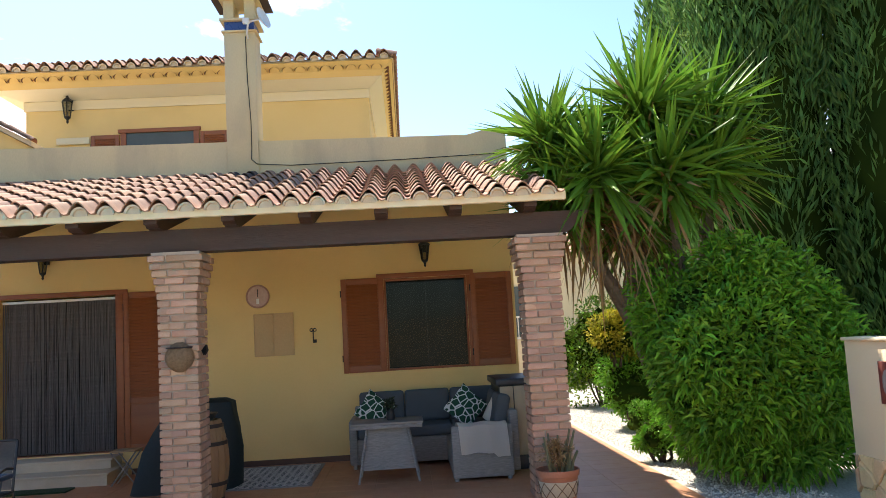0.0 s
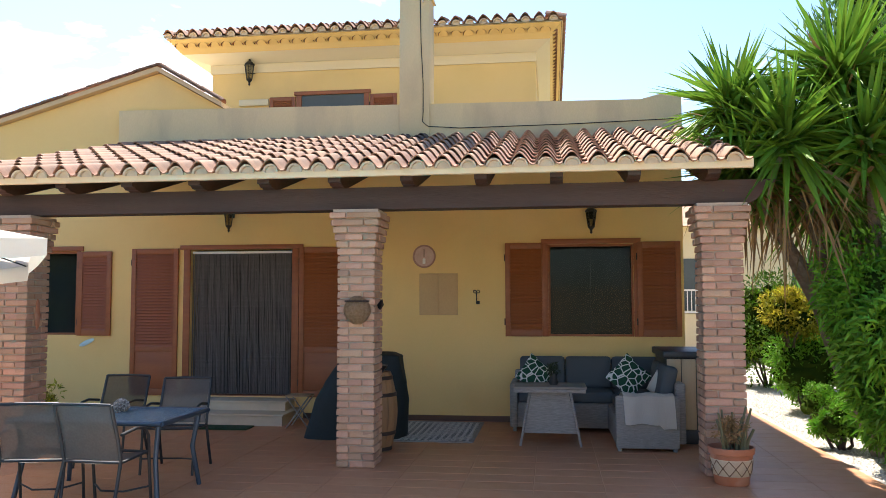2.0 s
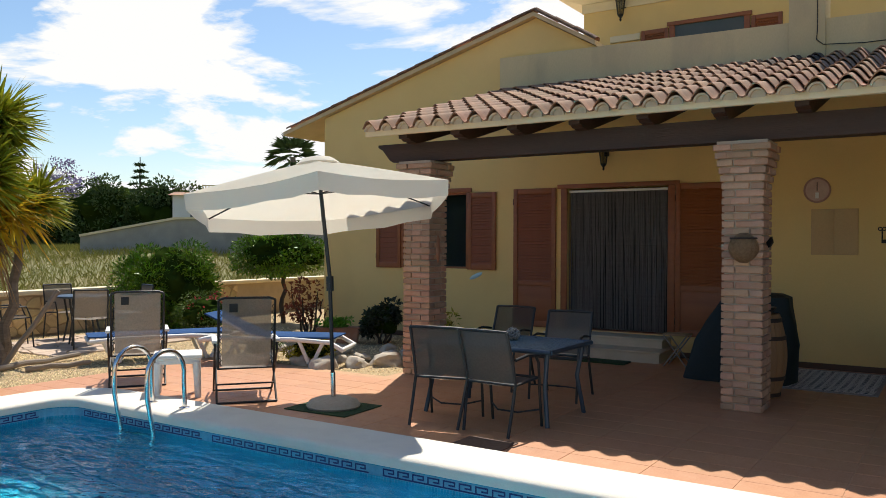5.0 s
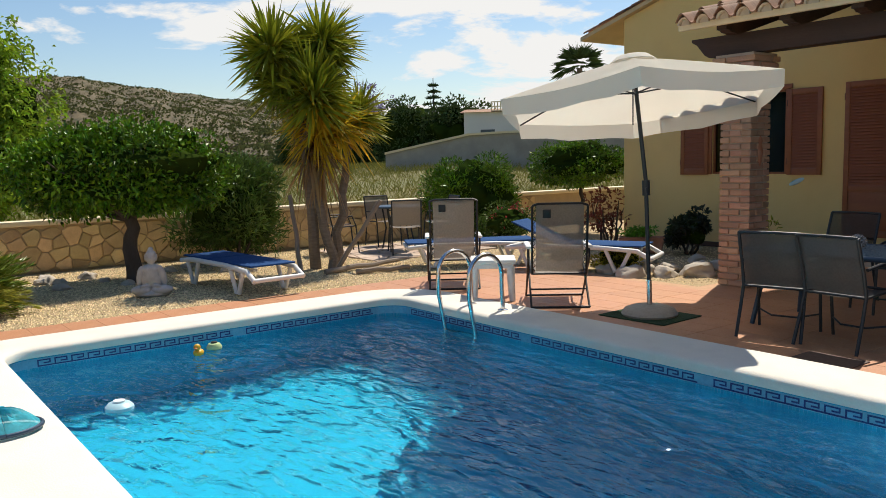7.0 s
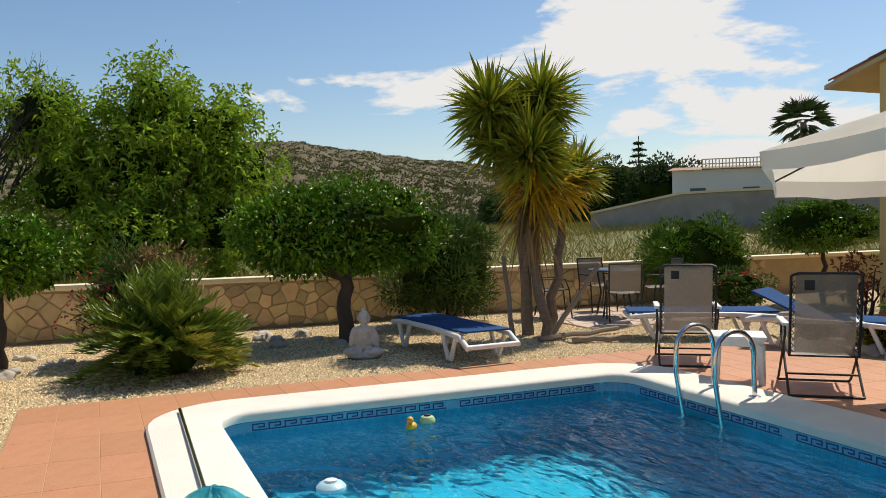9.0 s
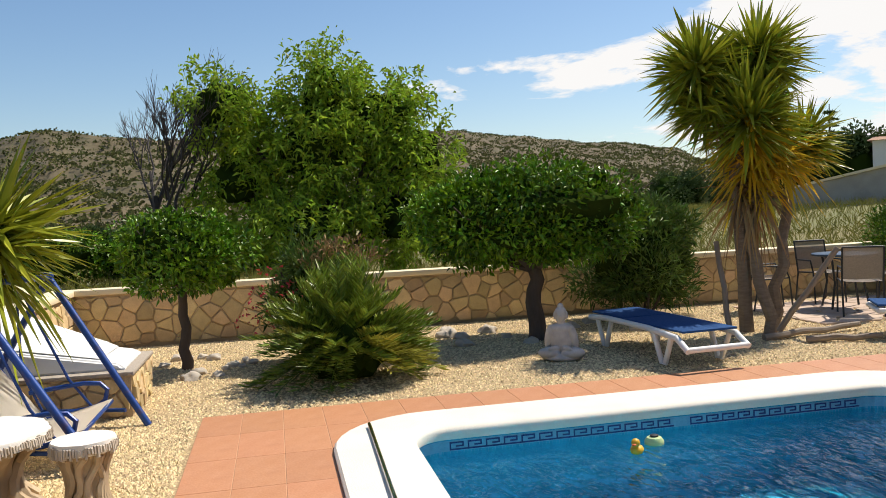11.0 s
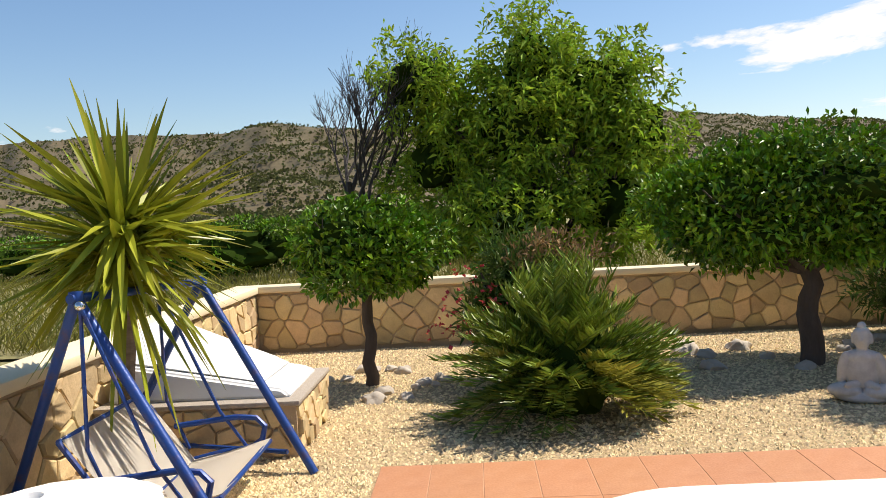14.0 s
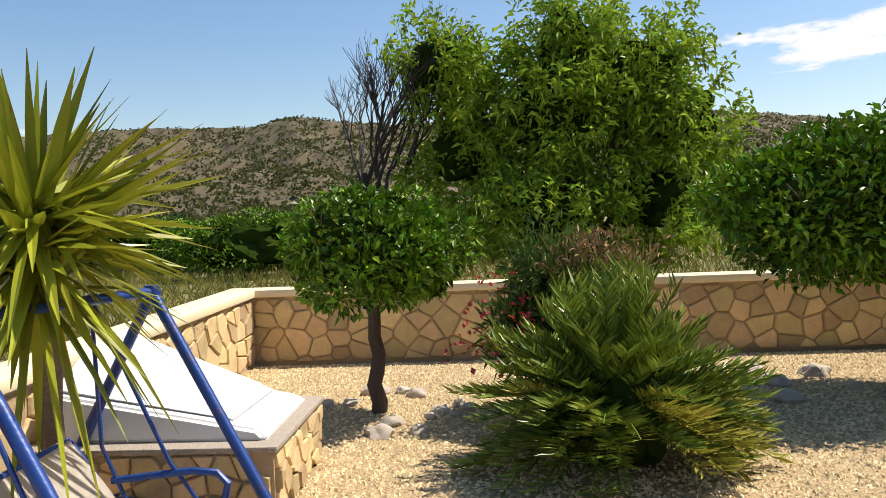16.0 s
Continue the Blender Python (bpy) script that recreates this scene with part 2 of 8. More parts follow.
def mesh_of(name, bm, mat, smooth=False):
    me = bpy.data.meshes.new(name)
    bmesh.ops.recalc_face_normals(bm, faces=bm.faces)
    bm.to_mesh(me)
    bm.free()
    me.materials.append(mat)
    if smooth:
        me.polygons.foreach_set("use_smooth", [True] * len(me.polygons))
        me.set_sharp_from_angle(angle=radians(40))
    return me


def part(name, bm, mat, parent=None, label="", smooth=False):
    """One mesh object; under a thing or a part where parent is given."""
    ob = new(name, mesh_of(name, bm, mat, smooth))
    ob.parent = parent
    return tagged(ob, label)


def raw(name, verts, faces, mat, parent=None, smooth=False):
    me = bpy.data.meshes.new(name)
    me.from_pydata(verts, [], faces)
    me.update()
    me.materials.append(mat)
    if smooth:
        me.polygons.foreach_set("use_smooth", [True] * len(me.polygons))
    ob = new(name, me)
    ob.parent = parent
    return ob


def setting(name, bm, mat, label, category, smooth=False, kind="structure"):
    return tagged(part(name, bm, mat, None, smooth=smooth), label, category, kind=kind)


def thing(name, label, category, at=(0, 0, 0), turn=0.0, group=""):
    ob = new(name)
    ob.matrix_world = pose(*at, 0, 0, turn)
    ob.empty_display_size = 0.1
    return tagged(ob, label, category, group)


def wall_into(bm, u0, u1, z0, z1, holes, y0, y1):
    """A wall along x with openings through it, of blocks laid edge to edge."""
    us = sorted({u0, u1, *[h[0] for h in holes], *[h[1] for h in holes]})
    for a, b in zip(us, us[1:]):
        cuts = sorted((h[2], h[3]) for h in holes if h[0] <= a and h[1] >= b)
        z = z0
        for c, d in cuts:
            if c > z:
                box_into(bm, a, b, y0, y1, z, c)
            z = d
        if z < z1:
            box_into(bm, a, b, y0, y1, z, z1)


# ---- ground, patio and pool ----
FACADE = 11.15
POOL = (-7.98, 0.5, 0.82, 4.68)       # inside of the basin: x0, x1, y0, y1
COPE = (-8.48, 1.1, 0.31, 5.22)       # outside of the coping
WATER = -0.15

# one sheet to the horizon with the basin cut out
bm = bmesh.new()
R = 3000.0
xs = [-R, -400, -100, -40, POOL[0] - 0.3, POOL[1] + 0.3, 40, 100, 400, R]
ys = [-R, -400, -100, -40, POOL[2] - 0.3, POOL[3] + 0.3, 40, 100, 400, R]
grid = [[bm.verts.new((x, y, -0.06)) for y in ys] for x in xs]
for i in range(len(xs) - 1):
    for j in range(len(ys) - 1):
        if (i, j) != (4, 4):
            bm.faces.new((grid[i][j], grid[i + 1][j], grid[i + 1][j + 1], grid[i][j + 1]))
setting("ground", bm, earth_mat, "dry grassy earth of the open field around the garden", "ground")

bm = bmesh.new()
for x0, x1, y0, y1 in ((-13.4, -9.12, -2.6, 14.5), (-9.12, -6.2, 7.6, 14.5), (-9.12, -4.2, -2.6, -0.62)):
    box_into(bm, x0, x1, y0, y1, -0.2, -0.012)
setting("gravel_bed", bm, gravel_mat, "bed of pale cream gravel in the garden", "gravel")
path_gravel = material("white_gravel", (0.60, 0.55, 0.46), 0.95, other=(0.30, 0.26, 0.21), scale=55, amount=0.9, fine=110, fine_amount=0.5, bump=1.0, bump_scale=60)
path_pebble = material("white_pebble", (0.66, 0.62, 0.54), 0.9, other=(0.48, 0.44, 0.38), scale=20, amount=0.4, fine=80, bump=0.2, island=0.3)
bm = bmesh.new()
box_into(bm, 2.5, 5.2, 6.0, 26.0, -0.2, -0.012)
setting("gravel_path", bm, path_gravel, "strip of white gravel along the side path", "gravel")

# patio bed under the tiles
bm = bmesh.new()
for x0, x1, y0, y1 in ((-9.12, COPE[0] + 0.1, -0.62, 7.6), (COPE[0] + 0.1, 3.9, -0.62, COPE[2] + 0.1), (COPE[0] + 0.1, 2.5, COPE[3] - 0.1, 7.6), (COPE[1] - 0.1, 3.9, COPE[2] + 0.1, COPE[3] - 0.1), (2.5, 3.75, COPE[3] - 0.1, 6.5), (-6.2, 2.5, 7.6, FACADE + 0.3), (1.5, 2.5, FACADE + 0.3, 26)):
    box_into(bm, x0, x1, y0, y1, -0.2, -0.003)
patio = setting("patio_floor", bm, grout_mat, "terracotta tiled patio floor with sandy grout lines", "floor")


def rounded(x0, x1, y0, y1, r, seg=8):
    pts = []
    for cx, cy, a0 in ((x1 - r, y1 - r, 0), (x0 + r, y1 - r, 90), (x0 + r, y0 + r, 180), (x1 - r, y0 + r, 270)):
        pts += [(cx + r * math.cos(radians(a0 + 90 * k / seg)), cy + r * math.sin(radians(a0 + 90 * k / seg))) for k in range(seg + 1)]
    return pts


def ring_into(bm, loops):
    """Skin between closed loops of points, one after another."""
    rows = [[bm.verts.new(p) for p in loop] for loop in loops]
    n = len(rows[0])
    for a, b in zip(rows, rows[1:]):
        for k in range(n):
            bm.faces.new((a[k], a[(k + 1) % n], b[(k + 1) % n], b[k]))


def loop_at(inset, z, r_in=0.28):
    """A loop between coping outside (0) and basin wall (1)."""
    a, b = rounded(*COPE, 0.75), rounded(*POOL, r_in)
    return [(p[0] + (q[0] - p[0]) * inset, p[1] + (q[1] - p[1]) * inset, z) for p, q in zip(a, b)]


bm = bmesh.new()
ring_into(bm, [loop_at(0, -0.05), loop_at(0.0, 0.025), loop_at(0.03, 0.042), loop_at(0.5, 0.047), loop_at(0.95, 0.042), loop_at(1.03, 0.03), loop_at(1.06, 0.008), loop_at(1.055, -0.045), loop_at(1.0, -0.052)])
setting("pool_coping", bm, coping_mat, "rounded white stone coping round the swimming pool", "pool edge", smooth=True)

pool_tile = bpy.data.materials.new("blue_mosaic")
pool_tile.use_nodes = True
n, l = pool_tile.node_tree.nodes, pool_tile.node_tree.links
co = n.new("ShaderNodeTexCoord")
vor = n.new("ShaderNodeTexBrick")
vor.offset = 0.0
vor.inputs["Scale"].default_value = 1.0
vor.inputs["Brick Width"].default_value = vor.inputs["Row Height"].default_value = 0.025
vor.inputs["Mortar Size"].default_value = 0.0015
vor.inputs["Color1"].default_value = (0.009, 0.27, 0.42, 1)
vor.inputs["Color2"].default_value = (0.018, 0.36, 0.51, 1)
vor.inputs["Mortar"].default_value = (0.13, 0.40, 0.56, 1)
l.new(co.outputs["Object"], vor.inputs["Vector"])
l.new(vor.outputs[0], n["Principled BSDF"].inputs["Base Color"])
n["Principled BSDF"].inputs["Roughness"].default_value = 0.25
bm = bmesh.new()
ring_into(bm, [loop_at(1.0, -0.050), loop_at(1.0, -1.45), loop_at(1.02, -1.5)])
bm.faces.ensure_lookup_table()
floor_loop = [bm.verts.new(p) for p in loop_at(1.015, -1.495)]
bm.faces.new(floor_loop)
setting("pool_basin", bm, pool_tile, "pool basin lined with small blue mosaic tiles", "pool")

water_mat = bpy.data.materials.new("pool_water")
water_mat.use_nodes = True
n, l = water_mat.node_tree.nodes, water_mat.node_tree.links
n.remove(n["Principled BSDF"])
co = n.new("ShaderNodeTexCoord")
w1, w2 = n.new("ShaderNodeTexNoise"), n.new("ShaderNodeTexNoise")
mp = n.new("ShaderNodeMapping")
mp.inputs["Scale"].default_value, mp.inputs["Rotation"].default_value = (1.0, 2.1, 1), (0, 0, 0.75)
l.new(co.outputs["Object"], mp.inputs[0])
for w, s, d in ((w1, 3.6, 0.6), (w2, 10.0, 0.8)):
    w.inputs["Scale"].default_value, w.inputs["Detail"].default_value = s, d
    w.inputs["Distortion"].default_value = 0.6
    l.new(mp.outputs[0], w.inputs["Vector"])
add = n.new("ShaderNodeMath")
add.operation, add.inputs[1].default_value = "MULTIPLY_ADD", 0.26
l.new(w2.outputs[0], add.inputs[0])
l.new(w1.outputs[0], add.inputs[2])
bp = n.new("ShaderNodeBump")
bp.inputs["Strength"].default_value, bp.inputs["Distance"].default_value = 1.0, 0.065
l.new(add.outputs[0], bp.inputs["Height"])
gl, rf, fr, mx = n.new("ShaderNodeBsdfGlossy"), n.new("ShaderNodeBsdfRefraction"), n.new("ShaderNodeFresnel"), n.new("ShaderNodeMixShader")
gl.inputs["Roughness"].default_value, rf.inputs["Roughness"].default_value = 0.02, 0.0
rf.inputs["Color"].default_value = (0.22, 0.93, 0.98, 1)
rf.inputs["IOR"].default_value, fr.inputs[0].default_value = 1.33, 1.40
for x in (gl, rf, fr):
    l.new(bp.outputs[0], x.inputs["Normal"])
l.new(fr.outputs[0], mx.inputs[0])
l.new(rf.outputs[0], mx.inputs[1])
l.new(gl.outputs[0], mx.inputs[2])
l.new(mx.outputs[0], n["Material Output"].inputs[0])
bm = bmesh.new()
bm.faces.new([bm.verts.new(p) for p in loop_at(1.0, WATER)])
water = setting("pool_water", bm, water_mat, "clear rippled blue water filling the swimming pool", "water", kind="structure")
water.visible_shadow = False

# ---- house ----
HOUSE_BACK = 20.5
door_hole = (-5.46, -3.93, 0.30, 2.40)
win_hole = (-0.30, 0.84, 1.16, 2.42)
winl_hole = (-8.48, -7.24, 1.16, 2.40)
bm = bmesh.new()
wall_into(bm, -10.28, 1.5, -0.05, 3.6, [door_hole, win_hole, winl_hole], FACADE, FACADE + 0.3)
# gable over the left wing
for a, b in ((-10.28, -6.0), (-6.0, -5.0)):
    za, zb = (3.832, 5.04) if a == -10.28 else (5.04, 4.47)
    v = [bm.verts.new(p) for p in ((a, FACADE, 3.6), (b, FACADE, 3.6), (b, FACADE, zb), (a, FACADE, za)) if True]
    w = [bm.verts.new((q.co.x, FACADE + 0.3, q.co.z)) for q in v]
    for k in range(4):
        if (v[k].co - v[(k + 1) % 4].co).length > 1e-4:
            bm.faces.new((v[k], v[(k + 1) % 4], w[(k + 1) % 4], w[k]))
    bm.faces.new(v)
    bm.faces.new(w[::-1])
bmesh.ops.remove_doubles(bm, verts=bm.verts, dist=1e-5)
wall_front = setting("wall_front", bm, plaster, "warm yellow plastered house front shaded by the porch", "wall")
bm = bmesh.new()
box_into(bm, -10.28, -9.98, FACADE + 0.3, HOUSE_BACK, -0.05, 3.75)
setting("wall_west", bm, plaster, "yellow plastered gable wing side wall", "wall")
bm = bmesh.new()
box_into(bm, 1.2, 1.5, FACADE + 0.3, HOUSE_BACK, -0.05, 4.0)
setting("wall_east", bm, plaster, "yellow plastered house side wall along the path", "wall")
bm = bmesh.new()
box_into(bm, -10.28, 1.5, HOUSE_BACK, HOUSE_BACK + 0.3, -0.05, 4.0)
setting("wall_back", bm, plaster, "plain yellow plastered rear wall", "wall")
bm = bmesh.new()
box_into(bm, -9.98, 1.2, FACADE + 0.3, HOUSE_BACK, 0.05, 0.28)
setting("floor_inside", bm, room_dark, "unseen indoor floor, its colour lowered to keep the openings dim", "floor")
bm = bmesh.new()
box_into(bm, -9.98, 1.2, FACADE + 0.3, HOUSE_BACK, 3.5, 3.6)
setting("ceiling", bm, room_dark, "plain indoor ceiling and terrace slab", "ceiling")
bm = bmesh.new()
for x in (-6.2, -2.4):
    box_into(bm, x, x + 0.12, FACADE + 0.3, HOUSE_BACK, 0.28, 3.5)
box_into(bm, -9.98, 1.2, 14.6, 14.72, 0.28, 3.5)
setting("wall_inside", bm, room_dark, "unseen inner walls added, in a lowered colour, to keep the rooms dim", "wall")

# parapet of the terrace, raised at its end
bm = bmesh.new()
prof = [(-6.6, 3.55), (1.51, 3.55), (1.51, 4.46), (1.27, 4.46), (0.97, 4.385), (-6.6, 4.48)]
v = [bm.verts.new((x, FACADE - 0.06, z)) for x, z in prof]
w = [bm.verts.new((x, FACADE + 0.14, z)) for x, z in prof]
bm.faces.new(v)
bm.faces.new(w[::-1])
for k in range(len(v)):
    bm.faces.new((v[k], v[(k + 1) % len(v)], w[(k + 1) % len(v)], w[k]))
setting("parapet", bm, parapet_plaster, "weather-stained plaster parapet of the roof terrace", "parapet")

# upper storey with its hipped roof
UP = (-6.65, -0.50, 14.5, 21.0)
UZ = 6.16
bm = bmesh.new()
box_into(bm, UP[0], UP[1], UP[2], UP[3], 3.6, UZ)
setting("wall_upper", bm, plaster, "sunlit yellow plastered upper storey wall", "wall")

# porch roof structure
EAVE_Y, EAVE_Z, TOP_Z = 7.58, 2.90, 3.88
ROOF_X0, ROOF_X1 = -6.45, 1.55
slope = math.atan2(TOP_Z - EAVE_Z, FACADE - 0.06 - EAVE_Y)


def roof_z(y):
    return EAVE_Z + (y - EAVE_Y) * math.tan(slope)


bm = bmesh.new()
a, b = (EAVE_Y + 0.03, FACADE - 0.07)
sec = [(a, roof_z(a) - 0.05), (b, roof_z(b) - 0.05), (b, roof_z(b)), (a, roof_z(a))]
v = [bm.verts.new((ROOF_X0, y, z)) for y, z in sec]
w = [bm.verts.new((ROOF_X1, y, z)) for y, z in sec]
bm.faces.new(v)
bm.faces.new(w[::-1])
for k in range(4):
    bm.faces.new((v[k], v[(k + 1) % 4], w[(k + 1) % 4], w[k]))
porch_roof = setting("porch_roof", bm, cream, "porch roof deck under curved clay tiles", "roof")
bm = bmesh.new()
box_into(bm, ROOF_X0 - 0.02, ROOF_X1 + 0.02, EAVE_Y - 0.03, EAVE_Y + 0.03, EAVE_Z - 0.055, EAVE_Z + 0.025, 0.008)
setting("fascia", bm, cream, "cream painted fascia along the porch eave", "trim")

# unseen wall, added so the window glass mirrors less bright sky
bm = bmesh.new()
box_into(bm, -4.0, 4.0, -2.85, -2.6, -0.1, 2.1)
setting("wall_behind", bm, parapet_plaster, "unseen plain wall added behind the pool to darken the window reflections", "wall")

# ---- house details ----
def lathed(name, rows, mat, parent, seg=20, centre=(0, 0), label=""):
    bm = bmesh.new()
    lathe_into(bm, rows, seg, centre)
    return part(name, bm, mat, parent, label, smooth=True)


def boxed(name, dims, mat, parent, bevel=0.0, label=""):
    bm = bmesh.new()
    box_into(bm, *dims, bevel)
    return part(name, bm, mat, parent, label, smooth=bevel > 0)


def tubed(name, pts, r, mat, parent, seg=8, label="", r_end=None):
    bm = bmesh.new()
    tube_into(bm, pts, r, seg, r_end)
    return part(name, bm, mat, parent, label, smooth=True)


# curved clay tiles: one wave of an S tile, a little wider at its lower end
TILE_W, TILE_L = 0.2424, 0.42


def tile_mesh(name, mat, length=TILE_L):
    verts, faces = [], []
    seg = 12
    for j, (y, lift) in enumerate(((0, 0.034), (length, 0.0))):
        for layer in (0, 1):
            for k in range(seg + 1):
                u = k / seg
                z = 0.048 + 0.052 * math.cos(math.tau * (u - 0.36)) + (0.012 if u < 0.72 else 0.0)
                verts.append(((u - 0.5) * TILE_W * 1.02, y, z + lift - layer * 0.014))
    w = seg + 1
    for k in range(seg):
        faces += [(k, k + 1, 2 * w + k + 1, 2 * w + k), (w + k + 1, w + k, 3 * w + k, 3 * w + k + 1), (k + 1, k, w + k, w + k + 1), (2 * w + k, 2 * w + k + 1, 3 * w + k + 1, 3 * w + k)]
    faces += [(0, 2 * w, 3 * w, w), (w - 1, 2 * w - 1, 4 * w - 1, 3 * w - 1)]
    me = bpy.data.meshes.new(name)
    me.from_pydata(verts, [], faces)
    me.update()
    me.materials.append(mat)
    me.polygons.foreach_set("use_smooth", [True] * len(me.polygons))
    me.set_sharp_from_angle(angle=radians(50))
    return me


tile_me, soot_me = tile_mesh("roof_tile", rooftile_mat), tile_mesh("soot_tile", soot_tile)
rng = random.Random(4)
rows_n = 10
run = (FACADE - 0.07 - EAVE_Y + 0.09) / math.cos(slope)
for i in range(33):
    for j in range(rows_n):
        x = ROOF_X0 + TILE_W * (i + 0.5)
        s = -0.09 + j * run / rows_n
        sooty = 16 <= i <= 18 and j >= 8 and (i + j) % 5 != 0
        ob = new("roof_tile", soot_me if sooty else tile_me)
        ob.parent = porch_roof
        ob.matrix_basis = Matrix.Translation((x + rng.uniform(-0.004, 0.004), EAVE_Y + s * math.cos(slope), EAVE_Z + 0.004 + s * math.sin(slope) + rng.uniform(0, 0.005))) @ Euler((slope, rng.uniform(-0.02, 0.02), rng.uniform(-0.015, 0.015))).to_matrix().to_4x4()

# pale mortar packed under the tile mouths along the eave
bm = bmesh.new()
arc = [(0.078 * math.cos(math.pi * k / 10), 0.082 * math.sin(math.pi * k / 10)) for k in range(11)]
fr_ = [bm.verts.new((x, 0.0, z)) for x, z in arc]
bk_ = [bm.verts.new((x * 0.8, 0.012, z * 0.8)) for x, z in arc]
for k in range(10):
    bm.faces.new((fr_[k], fr_[k + 1], bk_[k + 1], bk_[k]))
mouth = [bm.verts.new((x * 0.8, 0.05, z * 0.8)) for x, z in arc]
for k in range(10):
    bm.faces.new((bk_[k], bk_[k + 1], mouth[k + 1], mouth[k]))
bm.faces.new(mouth)
mortar_me = mesh_of("eave_mortar", bm, grout_pale, True)
for i in range(33):
    o = new("eave_mortar", mortar_me)
    o.parent = porch_roof
    o.matrix_basis = Matrix.Translation((ROOF_X0 + TILE_W * (i + 0.37), EAVE_Y - 0.088, EAVE_Z - 0.002))

# beam with shaped ends, rafters
bm = bmesh.new()
prof = [(-6.57, 2.76), (-6.50, 2.72), (-6.40, 2.60), (-6.34, 2.565), (1.62, 2.565), (1.68, 2.60), (1.78, 2.72), (1.85, 2.76), (1.85, 2.79), (-6.57, 2.79)]
v = [bm.verts.new((x, 7.94, z)) for x, z in prof]
w = [bm.verts.new((x, 8.16, z)) for x, z in prof]
bm.faces.new(v)
bm.faces.new(w[::-1])
for k in range(len(v)):
    bm.faces.new((v[k], v[(k + 1) % len(v)], w[(k + 1) % len(v)], w[k]))
tagged(part("porch_beam", bm, beam_mat), "dark-stained timber beam resting on the brick columns", "beam")
bm = bmesh.new()
sec = [(EAVE_Y + 0.06, 0.0), (FACADE - 0.002, 0.0), (FACADE - 0.002, -0.16), (8.0, -0.165), (7.84, -0.15), (7.78, -0.12), (7.73, -0.105), (7.69, -0.07), (EAVE_Y + 0.06, -0.055)]
lo = [(y, roof_z(y) - 0.054 + dz) for y, dz in sec]
v = [bm.verts.new((-0.06, y, z)) for y, z in lo]
w = [bm.verts.new((0.06, y, z)) for y, z in lo]
bm.faces.new(v)
bm.faces.new(w[::-1])
for k in range(len(v)):
    bm.faces.new((v[k], v[(k + 1) % len(v)], w[(k + 1) % len(v)], w[k]))
rafter = tagged(part("rafter", bm, beam_mat), "dark-stained shaped timber rafter carrying the porch roof", "rafter", "porch rafters")
rafter.location.x = -5.98
for k in range(1, 11):
    copy_thing(rafter, pose(-5.98 + 0.722 * k, 0, 0))

# brick columns
COLUMNS = ((-6.14, 7.88), (-2.39, 7.88), (1.15, 7.88))
ROW_H = 0.0725


def brick_mesh(length, depth, k):
    rr = random.Random(k)
    bm = bmesh.new()
    box_into(bm, -length / 2, length / 2, -depth / 2, depth / 2, 0, ROW_H - 0.013)
    bmesh.ops.bevel(bm, geom=list(bm.edges), offset=0.006, segments=1, affect="EDGES")
    for q in bm.verts:
        q.co += Vector((rr.uniform(-0.003, 0.003), rr.uniform(-0.003, 0.003), rr.uniform(-0.002, 0.002)))
    return mesh_of("brick", bm, brick_mat)


brick_long = [brick_mesh(0.25, 0.115, k) for k in range(5)]
brick_short = [brick_mesh(0.118, 0.115, k + 10) for k in range(5)]
rng = random.Random(9)


def brick_column(x0, y0):
    size, height = 0.38, 2.56
    n_rows = int(height / ROW_H)
    col = thing("brick_column", "square porch column of thin pale rustic bricks, flaring at the top", "column", (x0 + size / 2, y0 + size / 2, 0), group="porch columns")
    bm = bmesh.new()
    box_into(bm, -0.17, 0.17, -0.17, 0.17, 0, height)
    for k in range(5):
        g = 0.012 + 0.012 * k
        box_into(bm, -0.17 - g, 0.17 + g, -0.17 - g, 0.17 + g, height - (5 - k) * ROW_H, height - (4 - k) * ROW_H)
    part("mortar_core", bm, mortar_mat, col, "sandy mortar joints")
    for r in range(n_rows):
        grow = max(0, r - (n_rows - 6)) * 0.0135
        half = size / 2 + grow
        stretch = (half * 2 - 0.012) / 0.368
        for side in range(4):
            turn = side * 90 + (0 if r % 2 == 0 else 0)
            flip = (r + side) % 2
            spots = ((-half + 0.125 * stretch, brick_long, 1), (half - 0.059 * stretch, brick_short, 1)) if flip else ((-half + 0.059 * stretch, brick_short, 1), (half - 0.125 * stretch, brick_long, 1))
            for u, kinds, _ in spots:
                if side % 2 and kinds is brick_short:
                    continue
                ob = new("brick", rng.choice(kinds))
                ob.parent = col
                ob.matrix_basis = pose(0, 0, r * ROW_H + 0.004, 0, 0, turn) @ Matrix.Translation((u, -half + 0.057 + rng.uniform(-0.005, 0.005), 0)) @ Matrix.Diagonal((stretch, 1, 1, 1))
    return col


for x, y in COLUMNS:
    brick_column(x, y)


